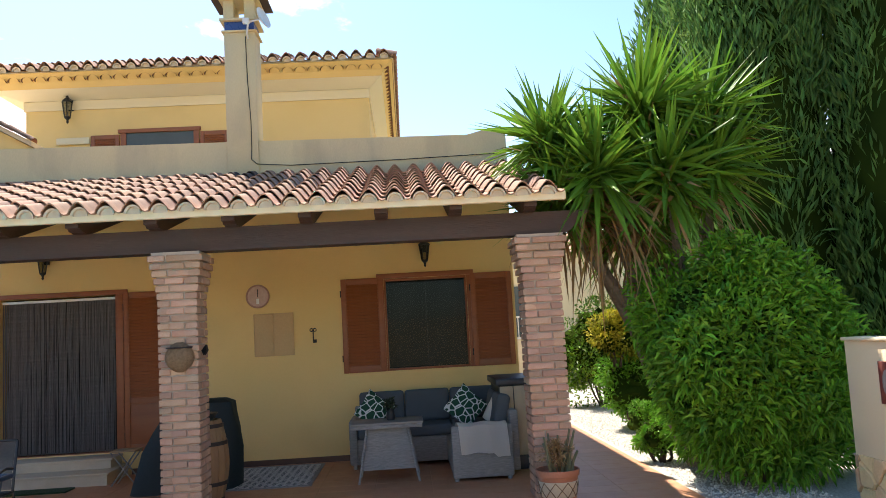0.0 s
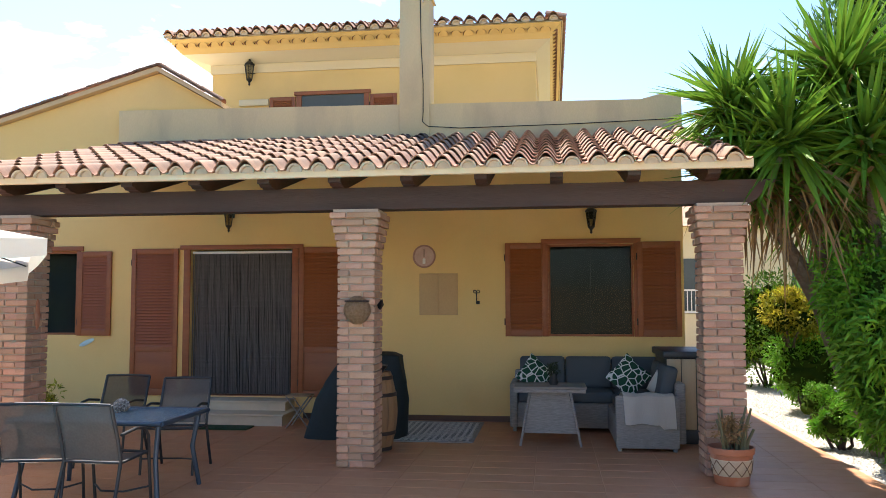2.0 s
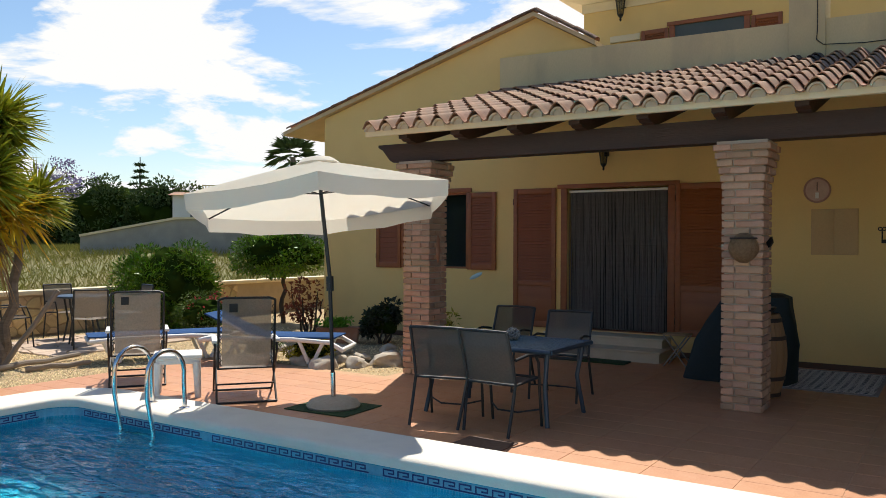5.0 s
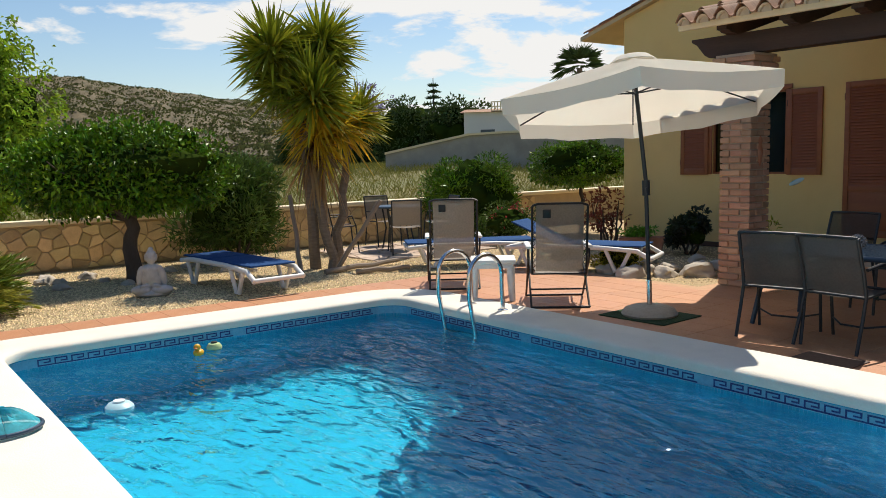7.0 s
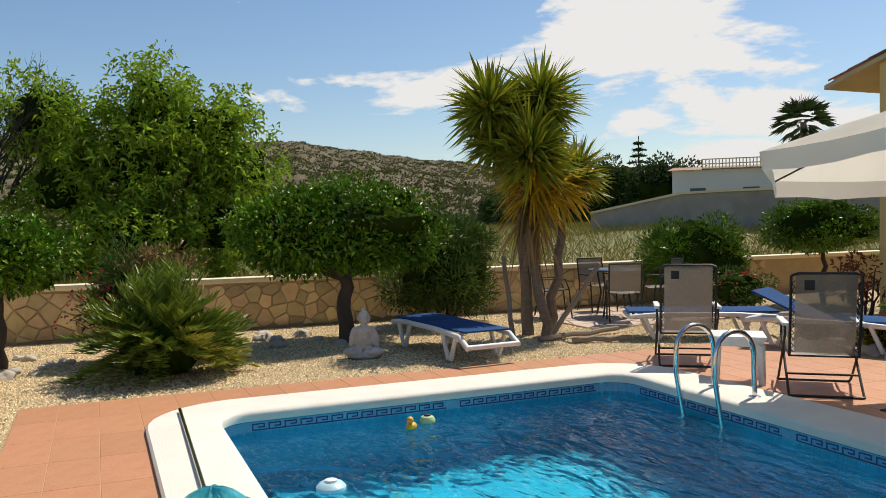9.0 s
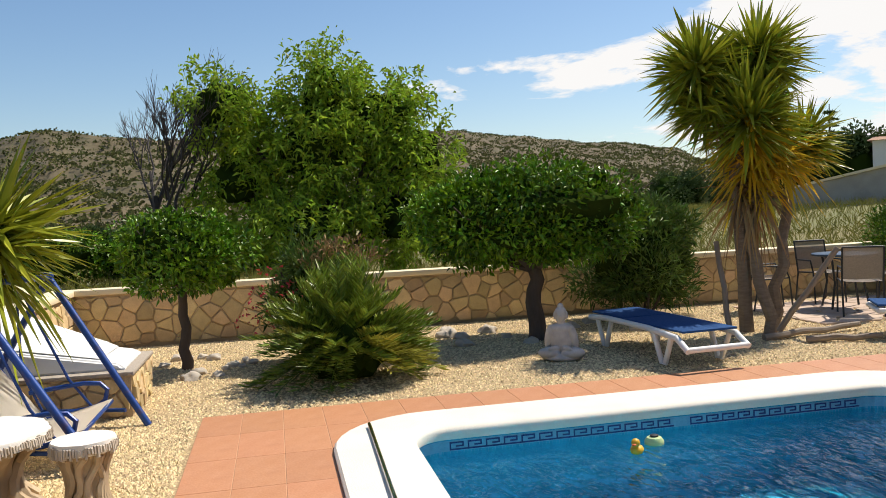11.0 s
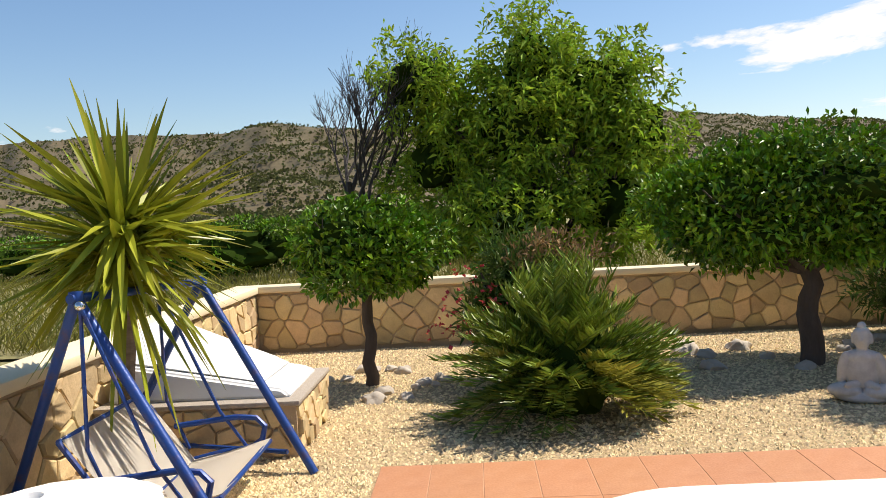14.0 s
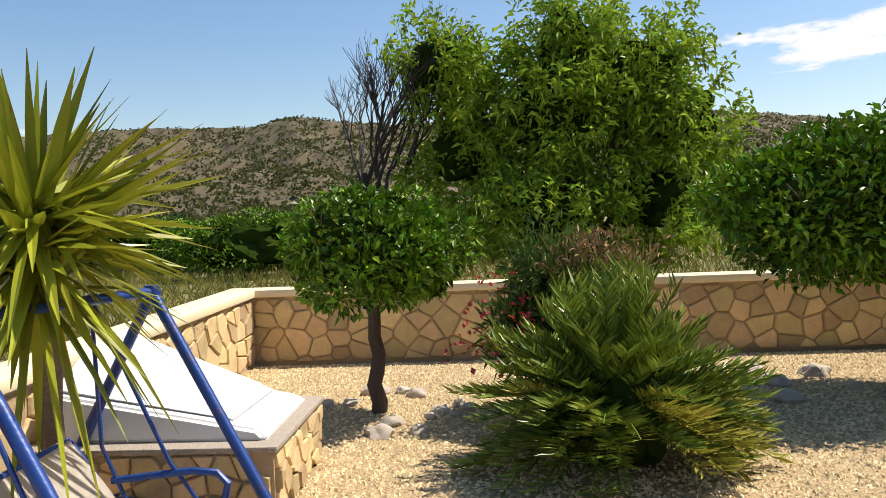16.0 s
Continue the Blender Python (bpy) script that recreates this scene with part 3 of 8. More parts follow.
# shutters, window and door joinery
def shutter(name, width, height, at, mid=None, label="brown varnished louvred wooden shutter folded back against the wall"):
    ob = thing(name, label, "shutter", at, group="louvred shutters")
    for nm, d in (("stile", (0, 0.07)), ("stile", (width - 0.07, width))):
        boxed(nm, (*d, -0.035, 0, 0, height), shutter_mat, ob, 0.004)
    rails = [(0, 0.09), (height - 0.08, height)]
    if mid:
        rails.append((mid, mid + 0.08))
    for a, b in rails:
        boxed("rail", (0.071, width - 0.071, -0.033, -0.002, a, b), shutter_mat, ob, 0.003)
    rails.sort()
    slat = None
    for (_, a), (b, _) in zip(rails, rails[1:]):
        if mid and a < 0.2:
            boxed("panel", (0.071, width - 0.071, -0.022, -0.008, a + 0.001, b - 0.001), shutter_mat, ob, 0.003)
            continue
        n = int((b - a) / 0.042)
        for k in range(n):
            if slat is None:
                bm = bmesh.new()
                box_into(bm, 0.071, width - 0.071, -0.024, 0.024, -0.004, 0.004)
                slat = mesh_of("slat", bm, shutter_mat)
            s = new("slat", slat)
            s.parent = ob
            s.matrix_basis = pose(0, -0.0175, a + (k + 0.5) * (b - a) / n, 62, 0, 0)
    for z in (0.2, height - 0.2):
        bm = bmesh.new()
        cyl_into(bm, (-0.006, -0.02, z - 0.045), (-0.006, -0.02, z + 0.045), 0.009, seg=8)
        part("hinge", bm, black_iron, ob, "black iron hinge")
    return ob


SY = FACADE - 0.006
shutter("window_shutter", 0.57, 1.28, (-0.89, SY, 1.16))
shutter("window_shutter", 0.57, 1.28, (0.89, SY, 1.16))
shutter("window_shutter", 0.52, 1.24, (-9.06, SY, 1.15))
shutter("window_shutter", 0.52, 1.24, (-7.20, SY, 1.15))
shutter("door_shutter", 0.72, 2.12, (-6.36, SY, 0.30), 0.62)
shutter("door_shutter", 0.72, 2.12, (-3.82, SY, 0.30), 0.62)


def window_unit(name, hole, label, y=FACADE):
    x0, x1, z0, z1 = hole
    ob = thing(name, label, "window", (0, 0, 0))
    tagged(ob, kind="structure")
    for nm, d in (("jamb", (x0, x0 + 0.025, z0, z1)), ("jamb", (x1 - 0.025, x1, z0, z1)), ("head", (x0 + 0.026, x1 - 0.026, z1 - 0.035, z1)), ("sill", (x0 + 0.026, x1 - 0.026, z0, z0 + 0.03))):
        boxed(nm, (d[0], d[1], y + 0.02, y + 0.10, d[2], d[3]), shutter_mat, ob, 0.004)
    boxed("lintel", (x0 - 0.10, x1 + 0.10, y - 0.03, y - 0.002, z1 + 0.001, z1 + 0.07), shutter_mat, ob, 0.004)
    boxed("casing", (x0 - 0.06, x0 - 0.001, y - 0.022, y - 0.002, z0, z1), shutter_mat, ob, 0.003)
    boxed("casing", (x1 + 0.001, x1 + 0.06, y - 0.022, y - 0.002, z0, z1), shutter_mat, ob, 0.003)
    mid = (x0 + x1) / 2
    for a, b in ((x0 + 0.027, mid - 0.001), (mid + 0.001, x1 - 0.027)):
        p = boxed("pane", (a, b, y + 0.055, y + 0.061, z0 + 0.032, z1 - 0.037), window_glass, ob)
        p.visible_shadow = False
    return ob


window_unit("window_1", win_hole, "dark glazed window in a brown wooden frame")
window_unit("window_2", winl_hole, "dark glazed window in a brown wooden frame near the column")
# dark sheet behind the glass, standing in for the dim room
window_dark_mat = material("dark_window_fill", (0.095, 0.118, 0.125), 0.8, scale=2, fine=20, fine_amount=0.05, bump=0)
for x0, x1, z0, z1 in (win_hole, winl_hole):
    bm = bmesh.new()
    box_into(bm, x0 + 0.02, x1 - 0.02, FACADE + 0.24, FACADE + 0.25, z0 + 0.01, z1 - 0.01)
    tagged(part("roller_blind", bm, window_dark_mat), "dark sheet added behind the window glass in place of the dim room", "blind")

door = thing("door_1", "patio doorway framed in brown wood with a strand curtain", "door")
tagged(door, kind="structure")
x0, x1, z0, z1 = door_hole
for nm, d in (("jamb", (x0 - 0.10, x0, z0, z1)), ("jamb", (x1, x1 + 0.10, z0, z1)), ("lintel", (x0 - 0.16, x1 + 0.16, z1 + 0.001, z1 + 0.065))):
    boxed(nm, (d[0], d[1], FACADE - 0.03, FACADE - 0.002, d[2], d[3]), shutter_mat, door, 0.004)
boxed("curtain_rail", (x0 + 0.01, x1 - 0.01, FACADE + 0.03, FACADE + 0.06, z1 - 0.06, z1 - 0.025), white_paint, door, 0.003, "white aluminium curtain rail")
boxed("threshold", (x0, x1, FACADE + 0.002, FACADE + 0.29, z0 - 0.015, z0 + 0.012), shutter_mat, door, 0.004)
for a, b in ((x0 + 0.005, -4.70), (-4.69, x1 - 0.005)):
    g = boxed("pane", (a, b, FACADE + 0.16, FACADE + 0.166, z0 + 0.02, z1 - 0.01), window_glass, door)
    g.visible_shadow = False
strand_mat = material("grey_bead_strand", (0.105, 0.092, 0.088), 0.5, other=(0.16, 0.145, 0.14), scale=3, amount=0.8, fine=200, bump=0.3, vary=0.18, stretch=(1, 1, 12))
curtain = thing("strand_curtain", "grey beaded strand curtain hanging in the patio doorway", "curtain")
rng = random.Random(3)
bm = bmesh.new()
tube_into(bm, [(0, 0, 0), (0.003, 0.002, -0.5), (-0.003, -0.002, -1.0), (0.002, 0.002, -1.5), (0, 0, -2.02)], 0.0048, 5)
strand_me = mesh_of("strand", bm, strand_mat, True)
for k in range(230):
    s = new("strand", strand_me)
    s.parent = curtain
    s.matrix_basis = pose(x0 + 0.02 + (x1 - x0 - 0.04) * k / 229 + rng.uniform(-0.004, 0.004), FACADE + 0.045 + rng.uniform(-0.008, 0.008), z1 - 0.058, rng.uniform(-0.3, 0.3), rng.uniform(-0.25, 0.25), rng.uniform(0, 360))
back_mat = material("dark_inner_curtain", (0.10, 0.092, 0.09), 0.9, scale=4, amount=0.5, fine=120, bump=0.2, stretch=(6, 6, 0.4))
bm = bmesh.new()
pts = [(x0 + 0.01 + (x1 - x0 - 0.02) * k / 80, FACADE + 0.24 + 0.018 * math.sin(k * 0.9)) for k in range(81)]
v = [[bm.verts.new((x, y, z)) for x, y in pts] for z in (z0 + 0.02, z1 - 0.01)]
for k in range(80):
    bm.faces.new((v[0][k], v[0][k + 1], v[1][k + 1], v[1][k]))
tagged(part("inner_curtain", bm, back_mat, smooth=True), "dark pleated curtain behind the glass door", "curtain")

# steps before the door
for k, (y, z, xa, xb) in enumerate(((10.36, 0.155, -5.75, -3.78), (10.72, 0.285, -5.65, -3.86))):
    bm = bmesh.new()
    box_into(bm, xa + 0.02, xb - 0.02, y + 0.02, FACADE - 0.002, 0.0 if k == 0 else 0.156, z - 0.03)
    step = tagged(part("door_step", bm, marble_step), "cream stone step up to the patio door", "step", "door steps", "structure")
    boxed("tread", (xa, xb, y, FACADE - 0.003, z - 0.029, z), marble_step, step, 0.01)
bm = bmesh.new()
for a, b in ((-6.2, -5.78), (-3.75, 1.49), (-10.2, -6.2)):
    box_into(bm, a, b, FACADE - 0.014, FACADE - 0.002, -0.006, 0.075)
skirting_mat = material("dark_brown_skirting", (0.10, 0.05, 0.035), 0.5, scale=6, fine=40, bump=0.1)
setting("baseboard", bm, skirting_mat, "dark brown tile skirting along the wall foot", "skirting")


# wall lanterns
lamp_glass = glass_mat("lantern_glass", (0.9, 0.9, 0.85), 0.15, 0.7)


def wall_lantern(at, s=1.0):
    ob = thing("wall_lantern", "black iron wall lantern with clear glass sides", "lantern", at, group="wall lanterns")
    ob.scale = (s, s, s)
    boxed("back_plate", (-0.035, 0.035, -0.02, 0, 0.02, 0.17), black_iron, ob, 0.005)
    tubed("arm", [(0, -0.015, 0.13), (0, -0.07, 0.17), (0, -0.13, 0.16)], 0.009, black_iron, ob)
    lathed("roof", [(0.075, 0.10), (0.078, 0.11), (0.04, 0.15), (0.018, 0.165), (0.012, 0.20), (0.004, 0.215)], black_iron, ob, 6, (0, -0.13))
    g = lathed("glass", [(0.038, -0.09), (0.065, 0.099)], lamp_glass, ob, 6, (0, -0.13))
    g.visible_shadow = False
    for k in range(6):
        a = k * math.tau / 6
        tubed("bar", [(0.04 * math.cos(a), -0.13 + 0.04 * math.sin(a), -0.09), (0.067 * math.cos(a), -0.13 + 0.067 * math.sin(a), 0.10)], 0.005, black_iron, ob, 5)
    lathed("finial", [(0.045, -0.09), (0.04, -0.11), (0.02, -0.125), (0.012, -0.15), (0.018, -0.165), (0.004, -0.185)], black_iron, ob, 8, (0, -0.13))
    return ob


wall_lantern((0.28, FACADE - 0.002, 2.74), 1.05)
wall_lantern((-4.84, FACADE - 0.002, 2.83), 1.05)
wall_lantern((-5.85, UP[2] - 0.002, 5.95), 1.35)

# meter cabinet, clock, key on the wall
cab_mat = material("tan_painted_cabinet", (0.60, 0.40, 0.19), 0.7, other=(0.52, 0.34, 0.16), scale=3, fine=60, bump=0.1)
cab = thing("meter_cabinet", "flush tan painted meter cabinet door in the wall", "cabinet")
boxed("frame", (-2.09, -1.55, FACADE - 0.014, FACADE - 0.002, 1.45, 2.03), cab_mat, cab, 0.004)
for a, b in ((-2.075, -1.825), (-1.819, -1.565)):
    boxed("door_leaf", (a, b, FACADE - 0.024, FACADE - 0.0145, 1.465, 2.015), cab_mat, cab, 0.003)
clock = thing("wall_clock", "round pinkish wall clock with a white face", "clock", (-2.02, FACADE - 0.002, 2.27))
rim_mat = material("rosy_clock_rim", (0.50, 0.28, 0.22), 0.5, scale=8, fine=50, bump=0.05)
face_mat = material("clock_face_print", (0.55, 0.36, 0.30), 0.6, other=(0.66, 0.47, 0.40), scale=14, amount=0.8, fine=60, bump=0)
bm = bmesh.new()
bmesh.ops.create_cone(bm, cap_ends=True, segments=40, radius1=0.145, radius2=0.15, depth=0.03, matrix=pose(0, -0.015, 0, 90))
part("face", bm, face_mat, clock)
bm = bmesh.new()
tube_into(bm, [(0.15 * math.cos(a * math.tau / 40), -0.03, 0.15 * math.sin(a * math.tau / 40)) for a in range(41)], 0.012, 8)
part("rim", bm, rim_mat, clock, smooth=True)
boxed("hand_long", (-0.005, 0.005, -0.036, -0.033, -0.01, 0.10), black_iron, clock)
boxed("inset", (-0.02, 0.02, -0.037, -0.0335, -0.105, -0.03), white_paint, clock, label="white inset on the dial")
key = thing("wall_key", "rusty iron ornamental key hung on the wall", "ornament", (-1.29, FACADE - 0.012, 1.70))
for k in (-1, 1):
    bm = bmesh.new()
    tube_into(bm, [(k * 0.022 + 0.02 * math.cos(a * math.tau / 16), 0, 0.075 + 0.02 * math.sin(a * math.tau / 16)) for a in range(17)], 0.006, 6)
    part("bow", bm, black_iron, key, smooth=True)
tubed("shaft", [(0, 0, 0.06), (0, 0, -0.10)], 0.008, black_iron, key)
boxed("bit", (0.005, 0.045, -0.006, 0.006, -0.10, -0.055), black_iron, key, 0.003)

# chimney with its cap and dish
CH = (-2.36, -1.93, FACADE - 0.10, FACADE + 0.33)
chim = thing("chimney", "tall plastered chimney rising from the terrace parapet", "chimney")
boxed("shaft", (CH[0], CH[1], CH[2], CH[3], 3.95, 5.98), parapet_plaster, chim, 0.008)
boxed("ledge", (CH[0] - 0.03, CH[1] + 0.03, CH[2] - 0.03, CH[3] + 0.03, 5.981, 6.005), parapet_plaster, chim, 0.004)
blue_mat = material("blue_glazed_panel", (0.03, 0.07, 0.25), 0.3, scale=6, fine=40, bump=0.05)
boxed("neck", (CH[0] + 0.01, CH[1] - 0.01, CH[2] + 0.01, CH[3] - 0.01, 6.006, 6.14), blue_mat, chim, label="blue glazed band")
boxed("slab", (CH[0] - 0.05, CH[1] + 0.05, CH[2] - 0.05, CH[3] + 0.05, 6.141, 6.175), parapet_plaster, chim, 0.005)
for x in (CH[0], CH[1] - 0.14):
    for y in (CH[2], CH[3] - 0.14):
        boxed("post", (x, x + 0.14, y, y + 0.14, 6.176, 6.45), parapet_plaster, chim, 0.005)
boxed("cap_slab", (CH[0] - 0.06, CH[1] + 0.06, CH[2] - 0.06, CH[3] + 0.06, 6.451, 6.49), parapet_plaster, chim, 0.005)
cxm, cym = (CH[0] + CH[1]) / 2, (CH[2] + CH[3]) / 2
bm = bmesh.new()
bmesh.ops.create_cone(bm, cap_ends=True, segments=4, radius1=0.56, radius2=0.05, depth=0.26, matrix=Matrix.Translation((cxm, cym, 6.62)) @ pose(0, 0, 0, 0, 0, 45))
part("cap_roof", bm, soot_tile, chim, "dark clay cap roof")
dish = thing("wifi_dish", "small white dish antenna bracketed to the chimney", "antenna", (-1.98, CH[2], 5.98))
grey_dish = material("white_plastic", (0.72, 0.73, 0.74), 0.45, scale=4, fine=50, fine_amount=0.05, bump=0.03)
bm = bmesh.new()
lathe_into(bm, [(0.001, 0.0), (0.09, 0.012), (0.15, 0.04), (0.155, 0.055), (0.148, 0.05), (0.085, 0.022), (0.001, 0.012)], 24)
bmesh.ops.transform(bm, matrix=Matrix.Translation((0.16, -0.12, 0.13)) @ pose(0, 0, 0, 20, 70, 0), verts=bm.verts)
part("reflector", bm, grey_dish, dish, smooth=True)
tubed("bracket", [(-0.04, -0.01, -0.10), (-0.04, -0.09, -0.06), (-0.02, -0.10, 0.10), (0.13, -0.11, 0.13)], 0.014, grey_dish, dish)
boxed("feed", (-0.09, 0.0, -0.15, -0.09, 0.07, 0.15), grey_dish, dish, 0.01)
bm = bmesh.new()
tube_into(bm, [(-2.06, CH[2] - 0.008, 5.92), (-2.05, CH[2] - 0.008, 5.3), (-2.02, CH[2] - 0.008, 4.7), (-2.02, CH[2] - 0.008, 4.3), (-2.03, CH[2] - 0.008, 4.16), (-1.95, CH[2] - 0.01, 4.09), (-1.5, FACADE - 0.075, 4.06), (0.0, FACADE - 0.072, 4.07), (1.45, FACADE - 0.072, 4.10)], 0.006, 5)
tagged(part("aerial_cable", bm, black_iron, smooth=True), "thin dark aerial cable running down the chimney and parapet", "cable")

# gable roof of the left wing: verge tiles and slopes
verge_mat = material("pale_verge_render", (0.66, 0.50, 0.30), 0.9, other=(0.52, 0.38, 0.23), scale=3, amount=0.6, fine=60, bump=0.3)
gable = thing("gable_roof", "clay tiled gable roof of the side wing", "roof")
tagged(gable, kind="structure")
for sgn in (-1, 1):
    bm = bmesh.new()
    xa, za, xb, zb = (-6.0, 5.05, -11.22, 5.05 - 5.22 * 0.2823) if sgn < 0 else (-6.0, 5.05, -5.0, 4.48)
    sec = [(xa, za), (xb, zb), (xb, zb + 0.07), (xa, za + 0.07)]
    v = [bm.verts.new((x, FACADE - 0.10, z)) for x, z in sec]
    w = [bm.verts.new((x, HOUSE_BACK + 0.3, z)) for x, z in sec]
    bm.faces.new(v)
    bm.faces.new(w[::-1])
    for k in range(4):
        bm.faces.new((v[k], v[(k + 1) % 4], w[(k + 1) % 4], w[k]))
    part("slope", bm, verge_mat, gable)
bm = bmesh.new()
cyl = 10
rows_ = []
for y in (0, 0.40):
    rows_.append([bm.verts.new((y, 0.085 * math.cos(math.pi * k / cyl), 0.06 * math.sin(math.pi * k / cyl) + 0.012 * (y == 0))) for k in range(cyl + 1)])
for k in range(cyl):
    bm.faces.new((rows_[0][k], rows_[0][k + 1], rows_[1][k + 1], rows_[1][k]))
bmesh.ops.solidify(bm, geom=list(bm.faces), thickness=0.012)
verge_me = mesh_of("verge_tile", bm, rooftile_mat, True)
for sgn in (-1, 1):
    for k in range(14 if sgn < 0 else 3):
        o = new("verge_tile", verge_me)
        o.parent = gable
        d = 0.38 * (k + 1 if sgn < 0 else k)
        ang = math.atan(0.2823 if sgn < 0 else 0.57)
        o.matrix_basis = Matrix.Translation((-6.0 + sgn * d * math.cos(ang), FACADE - 0.04, 5.125 - d * math.sin(ang))) @ Euler((0, sgn * ang, 0)).to_matrix().to_4x4()

# upper storey: cornice, soffit, hipped roof with tile edge
ox0, ox1, oy0, oy1 = -7.30, 0.02, 13.78, 21.7
eave = 6.48
up = thing("upper_roof", "hipped clay tile roof over the upper storey", "roof")
tagged(up, kind="structure")


soffit_white = material("white_soffit_paint", (0.86, 0.80, 0.66), 0.9, other=(0.80, 0.73, 0.58), scale=1.5, fine=90, fine_amount=0.05, bump=0.2)


def frustum(nm, lo, hi, zl, zh, mat, lab=""):
    bm = bmesh.new()
    a = [bm.verts.new((x, y, zl)) for x, y in ((lo[0], lo[2]), (lo[1], lo[2]), (lo[1], lo[3]), (lo[0], lo[3]))]
    b = [bm.verts.new((x, y, zh)) for x, y in ((hi[0], hi[2]), (hi[1], hi[2]), (hi[1], hi[3]), (hi[0], hi[3]))]
    bm.faces.new(a[::-1])
    bm.faces.new(b)
    for k in range(4):
        bm.faces.new((a[k], a[(k + 1) % 4], b[(k + 1) % 4], b[k]))
    return part(nm, bm, mat, up, lab)


def grown(g):
    return (UP[0] - g, UP[1] + g * 0.62, UP[2] - g, UP[3] + g)


frustum("band", grown(0.03), grown(0.03), 5.99, UZ - 0.001, cream, "cream plaster band")
frustum("soffit", grown(0.002), grown(0.42), UZ, 6.27, soffit_white, "cream plaster soffit")
frustum("cornice", grown(0.42), grown(0.50), 6.271, 6.36, plaster)
frustum("eave_board", grown(0.50), (ox0 + 0.06, ox1 - 0.06, oy0 + 0.06, oy1 - 0.06), 6.361, eave, plaster)
frustum("deck", (ox0 + 0.05, ox1 - 0.05, oy0 + 0.05, oy1 - 0.05), (-4.3, -2.9, 16.9, 18.3), eave + 0.001, 7.42, rooftile_mat)
frustum("mortar_fill", (ox0 + 0.03, ox1 - 0.03, oy0 + 0.03, oy1 - 0.03), (ox0 + 0.10, ox1 - 0.10, oy0 + 0.10, oy1 - 0.10), eave + 0.002, eave + 0.06, cream)
pan_me = tile_mesh("eave_tile", rooftile_mat, 0.36)
pitch = math.atan2(0.94, 3.1)
for k in range(30):
    for j in range(3):
        o = new("eave_tile", pan_me)
        o.parent = up
        x = ox0 + 0.13 + k * 0.2424
        if x + 0.1 > ox1 - j * 0.3 or x < ox0 + j * 0.3:
            continue
        o.matrix_basis = Matrix.Translation((x, oy0 - 0.02 + j * 0.33, eave + 0.02 + j * 0.33 * math.tan(pitch))) @ Euler((pitch, 0, 0)).to_matrix().to_4x4()
for k in range(30):
    o = new("eave_tile", pan_me)
    o.parent = up
    o.matrix_basis = Matrix.Translation((ox1 + 0.0, oy0 + 0.15 + k * 0.2424, eave + 0.02)) @ Euler((pitch, 0, math.pi / 2)).to_matrix().to_4x4()
    o = new("eave_tile", pan_me)
    o.parent = up
    o.matrix_basis = Matrix.Translation((ox0 - 0.0, oy0 + 0.15 + k * 0.2424, eave + 0.02)) @ Euler((pitch, 0, -math.pi / 2)).to_matrix().to_4x4()
for k in range(30):
    o = new("eave_mortar", mortar_me)
    o.parent = up
    o.matrix_basis = Matrix.Translation((ox0 + 0.13 + k * 0.2424 - 0.13 * TILE_W, oy0 - 0.028, eave + 0.014))
# scalloped under-tiles of the cornice
bm = bmesh.new()
seg = 8
ra = [bm.verts.new((0.095 * math.cos(math.pi * k / seg), 0, 0.07 * math.sin(math.pi * k / seg))) for k in range(seg + 1)]
rb = [bm.verts.new((0.095 * math.cos(math.pi * k / seg), 0.14, 0.07 * math.sin(math.pi * k / seg))) for k in range(seg + 1)]
for k in range(seg):
    bm.faces.new((ra[k], ra[k + 1], rb[k + 1], rb[k]))
bmesh.ops.solidify(bm, geom=list(bm.faces), thickness=0.016)
scallop_me = mesh_of("scallop", bm, rooftile_mat, True)
for k in range(31):
    o = new("scallop", scallop_me)
    o.parent = up
    o.matrix_basis = Matrix.Translation((-7.05 + 0.2245 * k, 13.90, 6.365))
for k in range(28):
    o = new("scallop", scallop_me)
    o.parent = up
    o.matrix_basis = Matrix.Translation((-0.10, 14.1 + 0.2245 * k, 6.365)) @ pose(0, 0, 0, 0, 0, 90)
# upper window with half-seen shutters
upw = thing("window_3", "small upper window with brown shutters behind the parapet", "window")
tagged(upw, kind="structure")
yy = UP[2]
boxed("lintel", (-5.02, -3.55, yy - 0.05, yy - 0.002, 5.52, 5.59), shutter_mat, upw, 0.004)
boxed("jamb", (-4.98, -4.88, yy - 0.04, yy - 0.002, 4.3, 5.519), shutter_mat, upw, 0.004)
boxed("jamb", (-3.68, -3.58, yy - 0.04, yy - 0.002, 4.3, 5.519), shutter_mat, upw, 0.004)
boxed("pane", (-4.879, -3.681, yy - 0.012, yy - 0.003, 4.3, 5.519), window_dark_mat, upw, label="dark glazing")
shutter("upper_shutter", 0.50, 1.2, (-5.50, yy - 0.003, 4.3))
shutter("upper_shutter", 0.50, 1.2, (-3.56, yy - 0.003, 4.3))
rail_ob = thing("awning_bar", "rolled pale awning bar under the upper eave", "awning", (0, 0, 0))
boxed("bar", (-6.1, -5.52, yy - 0.06, yy - 0.01, 5.35, 5.47), cream, rail_ob, 0.01)

# ---- Greek key border of the pool ----
key_blue = material("navy_mosaic", (0.012, 0.03, 0.16), 0.3, scale=30, fine=80, bump=0.05)
key_pale = material("pale_mosaic", (0.12, 0.34, 0.50), 0.3, other=(0.18, 0.44, 0.60), scale=30, amount=0.7, fine=90, bump=0.05)
bm = bmesh.new()
UNIT, TH = 0.13, 0.0105


